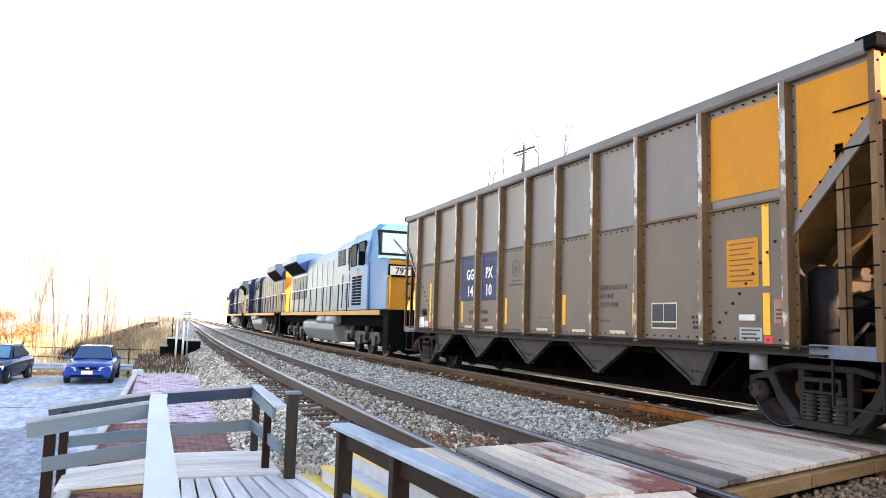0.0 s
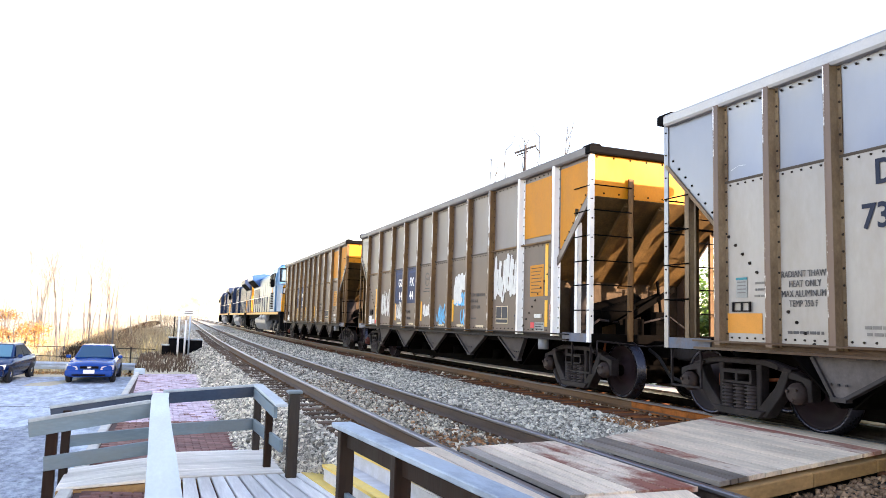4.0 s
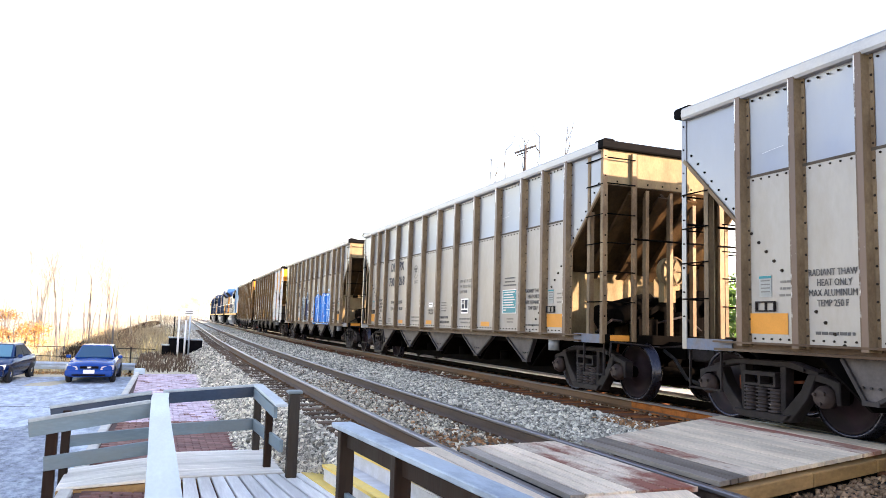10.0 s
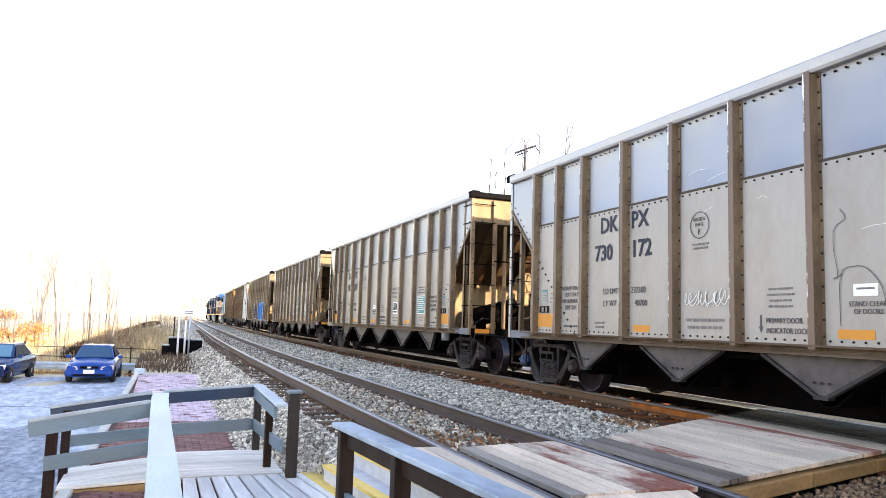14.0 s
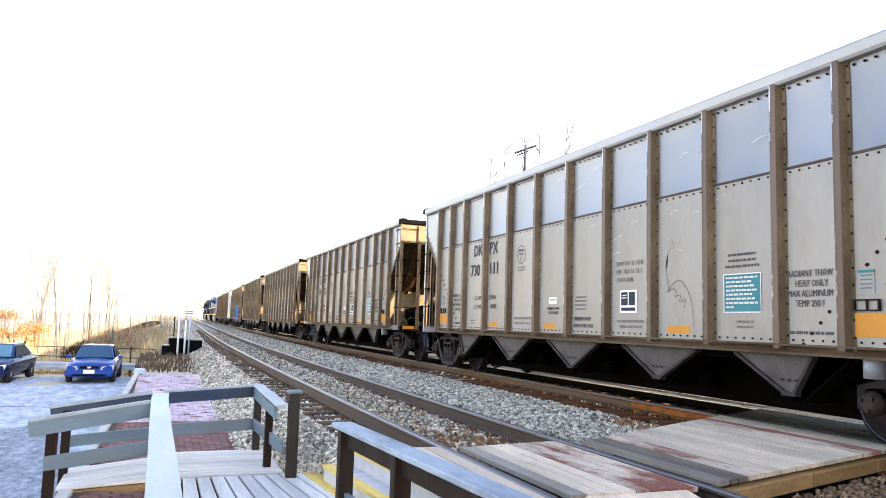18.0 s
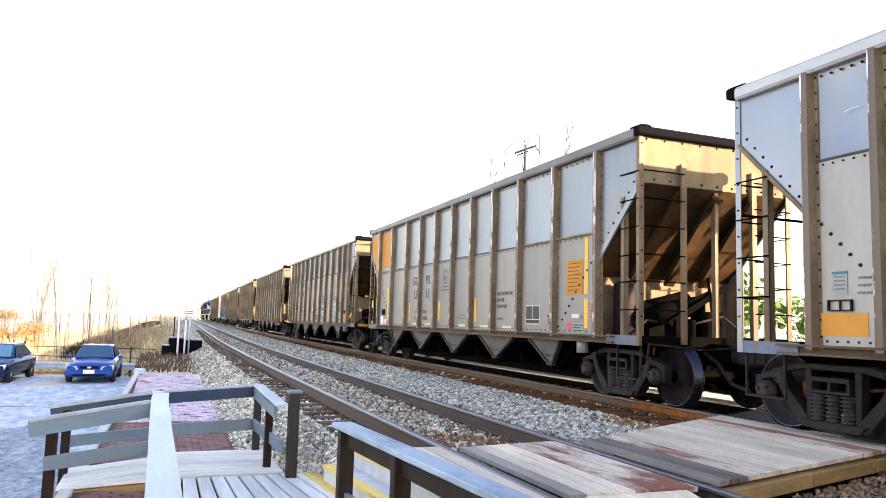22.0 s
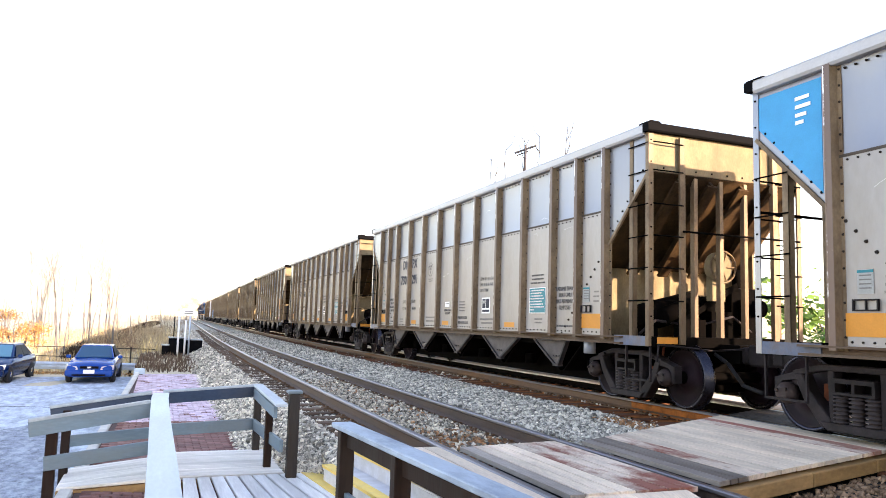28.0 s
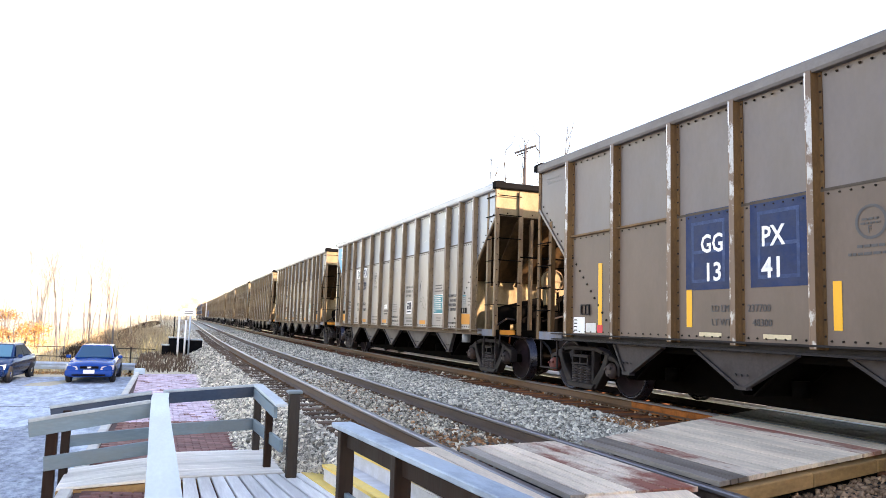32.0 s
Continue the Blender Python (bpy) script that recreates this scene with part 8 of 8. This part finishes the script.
# ---- plants
def limb(bm, a, d, length, r, depth, rnd, twigs, n=5):
    """A limb that bends, thins and forks."""
    p, dirn = Vector(a), Vector(d).normalized()
    steps = 3
    r = max(r, 0.006)
    for k in range(steps):
        q = p + dirn * (length / steps)
        r2 = r * (0.86 if k < steps - 1 else 0.7)
        tube(bm, p, q, r, r2, n=n, cap=False)
        p, r = q, r2
        dirn = (dirn + Vector((rnd.uniform(-0.16, 0.16), rnd.uniform(-0.16, 0.16), rnd.uniform(-0.02, 0.12)))).normalized()
        if depth > 0 and k > 0:
            for rep in range(1 + (depth > 1)):
              side = (dirn + Vector((rnd.uniform(-0.9, 0.9), rnd.uniform(-0.9, 0.9), rnd.uniform(0.0, 0.6)))).normalized()
              limb(twigs, p, side, length * rnd.uniform(0.4, 0.7), r * 0.55, depth - 1, rnd, twigs, 4 if depth > 1 else 3)
    if depth > 0:
        for k in range(2):
            side = (dirn + Vector((rnd.uniform(-0.5, 0.5), rnd.uniform(-0.5, 0.5), rnd.uniform(0.0, 0.5)))).normalized()
            limb(twigs, p, side, length * rnd.uniform(0.55, 0.8), r * 0.8, depth - 1, rnd, twigs, 4 if depth > 1 else 3)


def slender_tree(seed, x, y, height):
    """A thin leafless tree drawn up tall, with few twigs."""
    rnd = random.Random(seed)
    t = thing("slender_tree", "thin dark leafless tree beyond the railway", "tree", "slender trees")
    trunk, twigs = bmesh.new(), bmesh.new()
    p, n = Vector((0, 0, 0)), 14
    for k in range(n):
        q = p + Vector((rnd.uniform(-0.09, 0.09), rnd.uniform(-0.09, 0.09), (height - 0.7) / n))
        tube(trunk, p, q, 0.07 - 0.0034 * k, 0.07 - 0.0034 * (k + 1), n=5, cap=k == n - 1)
        if k > 8:
            for j in range(2):
                d = Vector((rnd.uniform(-0.8, 0.8), rnd.uniform(-0.8, 0.8), rnd.uniform(0.6, 1.2))).normalized() * rnd.uniform(0.4, 1.1)
                m = q + d * 0.6
                tube(twigs, q, m, 0.022, 0.018, n=4)
                tube(twigs, m, m + Vector((d.x * 0.25, d.y * 0.25, d.length * 0.5)), 0.018, 0.012, n=4)
        p = q
    part("trunk", trunk, M["twigdark"], t)
    part("crown", twigs, M["twigdark"], t)
    t.matrix_basis = pose(x, y, -0.7, 0, 0, 47 * seed)


def bare_tree(seed, height, r, depth=3):
    rnd = random.Random(seed)
    t = thing("bare_tree", "leafless pale-barked tree standing in brush", "tree", "bare trees")
    trunk, twigs = bmesh.new(), bmesh.new()
    limb(trunk, (0, 0, 0), (rnd.uniform(-0.06, 0.06), rnd.uniform(-0.06, 0.06), 1), height * 0.5, r, depth, rnd, twigs, 8)
    part("trunk", trunk, M["bark"], t)
    part("crown", twigs, M["twig"], t)
    return t


def leaf_cloud(bm, rnd, centre, size, n, leaf):
    for k in range(n):
        p = Vector((rnd.gauss(0, 0.42), rnd.gauss(0, 0.42), rnd.gauss(0, 0.38)))
        p = Vector(centre) + Vector((p.x * size[0], p.y * size[1], p.z * size[2]))
        a = Vector((rnd.uniform(-1, 1), rnd.uniform(-1, 1), rnd.uniform(-1, 1))).normalized() * leaf * rnd.uniform(0.6, 1.3)
        b = a.orthogonal().normalized() * leaf * rnd.uniform(0.3, 0.6)
        v = [bm.verts.new(q) for q in (p - a, p + b, p + a, p - b)]
        bm.faces.new(v)


def grass_patch(name, label, mat, spots, lo, hi, seed, width=0.014, lean=0.35):
    rnd = random.Random(seed)
    vs, fs = [], []
    for x, y, z in spots:
        for b in range(3):
            h = rnd.uniform(lo, hi)
            a = rnd.uniform(0, math.tau)
            lx, ly = math.cos(a) * h * rnd.uniform(0, lean), math.sin(a) * h * rnd.uniform(0, lean)
            k = len(vs)
            wx, wy = math.sin(a) * width, -math.cos(a) * width
            vs += [(x - wx, y - wy, z), (x + wx, y + wy, z), (x + lx * 0.4 + wx * 0.7, y + ly * 0.4 + wy * 0.7, z + h * 0.6), (x + lx * 0.4 - wx * 0.7, y + ly * 0.4 - wy * 0.7, z + h * 0.6), (x + lx, y + ly, z + h)]
            fs += [(k, k + 1, k + 2, k + 3), (k + 3, k + 2, k + 4)]
    me = bpy.data.meshes.new(name)
    me.from_pydata(vs, [], fs)
    me.materials.append(mat)
    return solid(name, me, mat, label, "grass", kind="stuff")


def make_plants():
    rnd = random.Random(21)
    # brush and dry grass left of the line
    spots = []
    for k in range(3000):
        y = 38.5 + 70 * rnd.random() ** 1.6
        x = rnd.uniform(-14 - (y - 29) * 0.25, 1.2 if y > 33 else -1.3)
        if x > 0.2 and y < 42:
            continue
        spots.append((bent_x(x, y), y, ground_z(x, y) - 0.03))
    grass_patch("dry_grass", "tall dry straw-coloured grass", M["straw"], spots, 0.25, 0.8, 1, 0.016, 0.7)
    spots = []
    for k in range(3000):
        y = 38.5 + 75 * rnd.random() ** 1.3
        x = 0.8 - 8.0 * rnd.random() ** 1.5 - (y - 38) * 0.03
        spots.append((bent_x(x, y), y, ground_z(x, y) - 0.03))
    grass_patch("brush", "tangled brown brush", M["weed"], spots, 0.2, 0.9, 2, 0.011, 0.9)
    spots = []
    for k in range(900):
        x, y = rnd.uniform(-0.6, 1.4), rnd.uniform(25.6, 37)
        spots.append((x, y, -0.69))
    grass_patch("weeds", "low red-brown weeds at the end of the path", M["weedred"], spots, 0.05, 0.28, 3, 0.012, 0.9)
    # brush along the bank's edge, darkened for shade, with the pale field behind it
    spots = []
    for k in range(7000):
        y = 44 + 190 * rnd.random() ** 2.0
        x = -4.6 + rnd.uniform(0, 1.6) + (y - 44) * 0.012
        spots.append((bent_x(x, y), y, ground_z(x, y) - 0.05))
    grass_patch("dark_brush", "dense brown brush along the bank, darkened for the shade there", M["shadebrush"], spots, 0.30, 0.75, 4, 0.045, 0.8)
    # fallen leaves under the guardrail
    bm = bmesh.new()
    for k in range(1500):
        x = rnd.uniform(-12, -0.3)
        leaf_cloud(bm, rnd, (x, 35.4 - (x + 0.75) * 0.2 + rnd.uniform(-0.8, 0.5), -1.46), (0.1, 0.1, 0.05), 1, 0.05)
    solid("fallen_leaves", bm, M["leaf"], "fallen brown leaves along the guardrail", "leaves", kind="stuff")
    # bare trees
    protos = [bare_tree(100 + k, h, r) for k, (h, r) in enumerate(((8.6, 0.058), (7.2, 0.048), (9.6, 0.064), (5.8, 0.038)))]
    places = [(-6.6, 50, 1.0, 0), (-4.9, 47, 1.0, 1), (-4.0, 52, 1.05, 2), (-9.8, 46, 0.9, 3), (-3.1, 58, 0.95, 1), (-8.2, 60, 1.0, 0), (-12, 55, 0.9, 2), (-1.9, 66, 0.9, 3), (-5.6, 70, 1.0, 2), (-14.5, 48, 0.8, 1),
              (-1.0, 80, 0.9, 0), (-10, 82, 1.0, 1), (-17, 70, 1.0, 0), (0.5, 105, 0.9, 2), (-6, 110, 1.0, 3), (-3, 135, 1.0, 0), (-14, 120, 1.0, 2), (1.5, 160, 0.9, 1), (-22, 90, 1.0, 1), (-8.5, 43, 0.6, 3), (-11.5, 44, 0.55, 1), (-5.0, 45, 0.5, 3), (-7.4, 54, 1, 1), (-5.7, 57, 1, 3), (-6.9, 63, 1, 0), (-4.6, 61, 1, 1), (-10.6, 58, 1, 2), (-3.4, 72, 1, 3), (-8.9, 52, 1, 3), (-11.4, 66, 1, 1), (-2.6, 50, 0.8, 3),
              (3.0, 200, 1.0, 2), (-4, 190, 1.1, 0), (20, 260, 1.2, 2), (26, 240, 1.1, 0), (16, 300, 1.2, 1), (11, 330, 1.1, 2), (31, 230, 1.2, 1), (23, 200, 1.1, 3)]
    places += [(-y * rnd.uniform(0.045, 0.15), y, rnd.uniform(0.55, 0.85), k % 4) for k, y in enumerate(46 + 2.0 * q for q in range(16))]
    used = set()
    for x, y, s, k in places:
        m = pose(x, y, ground_z(min(x, 14), y) - 0.05, 0, 0, rnd.uniform(0, 360))
        if k not in used:
            used.add(k)
            protos[k].matrix_basis = m
        else:
            copy_thing(protos[k], m)
    # trees beyond the train, only their tops above it
    for k, (x, y, h) in enumerate(((20.0, 43.1, 13.4), (20.0, 41.7, 12.0), (20.0, 40.3, 13.6), (20.0, 38.5, 13.5), (20.0, 36.2, 13.5), (20.0, 33.9, 12.7))):
        slender_tree(300 + k, x, y, h)
    # utility pole with a crossarm
    u = thing("utility_pole", "grey timber utility pole with a crossarm", "utility pole")
    bm = bmesh.new()
    tube(bm, (0, 0, 0), (0, 0, 12.72), 0.10, 0.075, n=10)
    part("pole", bm, M["polewood"], u)
    bm = bmesh.new()
    bar(bm, (-0.45, 0.53, 12.26), (0.45, -0.53, 12.60), 0.09, 0.10)
    bar(bm, (-0.37, 0.43, 12.10), (0.12, -0.14, 12.30), 0.05, 0.06)
    part("crossarm", bm, M["polewood"], u)
    for q in (-0.40, -0.22, 0.22, 0.40):
        bm = bmesh.new()
        tube(bm, (q, -q * 1.17, 12.47 + q * 0.378), (q, -q * 1.17, 12.64 + q * 0.378), 0.04, n=6)
        part("insulator", bm, M["guard"], u)
    u.matrix_basis = pose(19.83, 37.8, -0.75)
    # green bushes on the other side of the line
    for k, (x, y, s) in enumerate(((16.5, 12.2, 1.5), (18.5, 13.6, 1.8), (21, 17, 2.2), (24.5, 18, 2.4), (16.2, 17.4, 2.0), (17.6, 20.8, 2.3))):
        t = thing("green_shrub", "leafy green shrub beyond the tracks", "shrub", "shrubs")
        bm = bmesh.new()
        for q in range(5):
            tube(bm, (0, 0, 0), (rnd.uniform(-0.6, 0.6) * s, rnd.uniform(-0.6, 0.6) * s, s * rnd.uniform(0.9, 1.5)), 0.05, 0.015, n=5)
        part("stem", bm, M["bark"], t)
        bm = bmesh.new()
        for q in range(16):
            leaf_cloud(bm, rnd, (rnd.uniform(-0.7, 0.7) * s, rnd.uniform(-0.7, 0.7) * s, s * rnd.uniform(0.3, 1.7)), (0.5 * s, 0.5 * s, 0.4 * s), 170, 0.10)
        part("crown", bm, M["green"], t)
        t.matrix_basis = pose(x, y, -0.75)
    # far-side bushes, mostly unseen, added to keep the low sun off the track bed
    hr_ = random.Random(77)
    for k in range(22):
        y = -34 + k * 3.4
        if 4 < y < 11:
            continue
        t = thing("hedge_bush", "dense green bush in a sun-blocking row beyond the tracks", "shrub", "hedge")
        bm = bmesh.new()
        for q in range(6):
            tube(bm, (0, 0, 0), (hr_.uniform(-0.7, 0.7), hr_.uniform(-1.5, 1.5), hr_.uniform(1.4, 2.2)), 0.05, 0.012, n=5)
        part("stem", bm, M["bark"], t)
        bm = bmesh.new()
        for q in range(26):
            leaf_cloud(bm, hr_, (hr_.uniform(-0.7, 0.7), hr_.uniform(-1.9, 1.9), hr_.uniform(0.1, 2.8)), (0.55, 0.7, 0.5), 100, 0.14)
        part("crown", bm, M["green"], t)
        t.matrix_basis = pose(12.7 + bend(y, 28, 66, 0.026)[0] + hr_.uniform(-0.2, 0.2), y, -0.6)
    # brown bushes along the bank
    for k, (x, y, s) in enumerate(((-3.3, 46, 1.0), (-2.3, 49, 1.15), (-1.5, 52, 1.2), (-2.9, 55, 1.3), (-0.9, 57, 1.2), (-0.2, 63, 1.3), (-1.4, 67, 1.4), (0.5, 74, 1.4), (0.9, 84, 1.5))):
        t = thing("brown_bush", "tangled brown leafless bush on the bank", "shrub", "shrubs")
        bm, tw = bmesh.new(), bmesh.new()
        for q in range(7):
            limb(bm, (hr_.uniform(-0.5, 0.5) * s, hr_.uniform(-0.5, 0.5) * s, 0), (hr_.uniform(-0.6, 0.6), hr_.uniform(-0.6, 0.6), 1), s * 0.8, 0.02, 2, hr_, tw, 5)
        part("stem", bm, M["weed"], t)
        part("branching", tw, M["weed"], t)
        bm = bmesh.new()
        for q in range(9):
            leaf_cloud(bm, hr_, (hr_.uniform(-0.8, 0.8) * s, hr_.uniform(-0.8, 0.8) * s, s * hr_.uniform(0.1, 1.0)), (0.5 * s, 0.5 * s, 0.35 * s), 45, 0.07)
        part("crown", bm, M["deadleaf"], t)
        t.matrix_basis = pose(bent_x(x, y), y, ground_z(x, y) - 0.03)
    # autumn trees where the line runs out of sight, haze put into their leaf colour
    for k, (x, y, s) in enumerate(((10, 205, 3.4), (14.5, 190, 3.6), (19.5, 210, 4.2), (8, 230, 3.2), (24, 225, 4.2))):
        t = thing("autumn_tree", "distant tree with thin orange-brown leaves", "tree", "autumn trees")
        bm, tw = bmesh.new(), bmesh.new()
        limb(bm, (0, 0, 0), (0.05, 0, 1), s * 1.3, 0.12, 3, hr_, tw, 6)
        part("trunk", bm, M["bark"], t)
        part("branching", tw, M["twig"], t)
        bm = bmesh.new()
        for q in range(12):
            leaf_cloud(bm, hr_, (hr_.uniform(-0.8, 0.8) * s, hr_.uniform(-0.8, 0.8) * s, s * hr_.uniform(0.6, 2.4)), (0.5 * s, 0.5 * s, 0.35 * s), 110, 0.17)
        part("crown", bm, M["leafpale"], t)
        t.matrix_basis = pose(x, y, -1.0)
    # autumn bush by the car park
    t = thing("autumn_bush", "orange-leaved bush beyond the car park", "shrub", "shrubs")
    bm = bmesh.new()
    tw = bmesh.new()
    for q in range(6):
        limb(bm, (0, 0, 0), (rnd.uniform(-0.5, 0.5), rnd.uniform(-0.5, 0.5), 1), 1.6, 0.04, 2, rnd, tw, 5)
    part("stem", bm, M["bark"], t)
    part("branching", tw, M["twig"], t)
    bm = bmesh.new()
    for q in range(14):
        leaf_cloud(bm, rnd, (rnd.uniform(-1.1, 1.1), rnd.uniform(-1, 1), rnd.uniform(0.7, 2.2)), (0.5, 0.5, 0.35), 110, 0.07)
    part("crown", bm, M["leaf"], t)
    t.matrix_basis = pose(-6.3, 41, -1.2)


# brush brown lowered to paint the shaded bank
M["shadebrush"] = material("shaded_brown_brush", (0.035, 0.022, 0.013), 0.95, 0.0, 0.25, 3, 30, 0.0, island=0.4)
M["weedred"] = material("red_brown_weed", (0.125, 0.082, 0.055), 0.9, 0.0, 0.25, 3, 30, 0.0, island=0.4)
M["deadleaf"] = material("dead_brown_leaf", (0.24, 0.16, 0.10), 0.9, 0.0, 0.25, 3, 30, 0.0, island=0.4)
# leaf brown paled and greyed for the haze of distance
M["leafpale"] = material("haze_autumn_leaf", (0.27, 0.205, 0.165), 0.8, 0.0, 0.25, 3, 30, 0.0, island=0.35)
make_plants()
make_train()
motions()
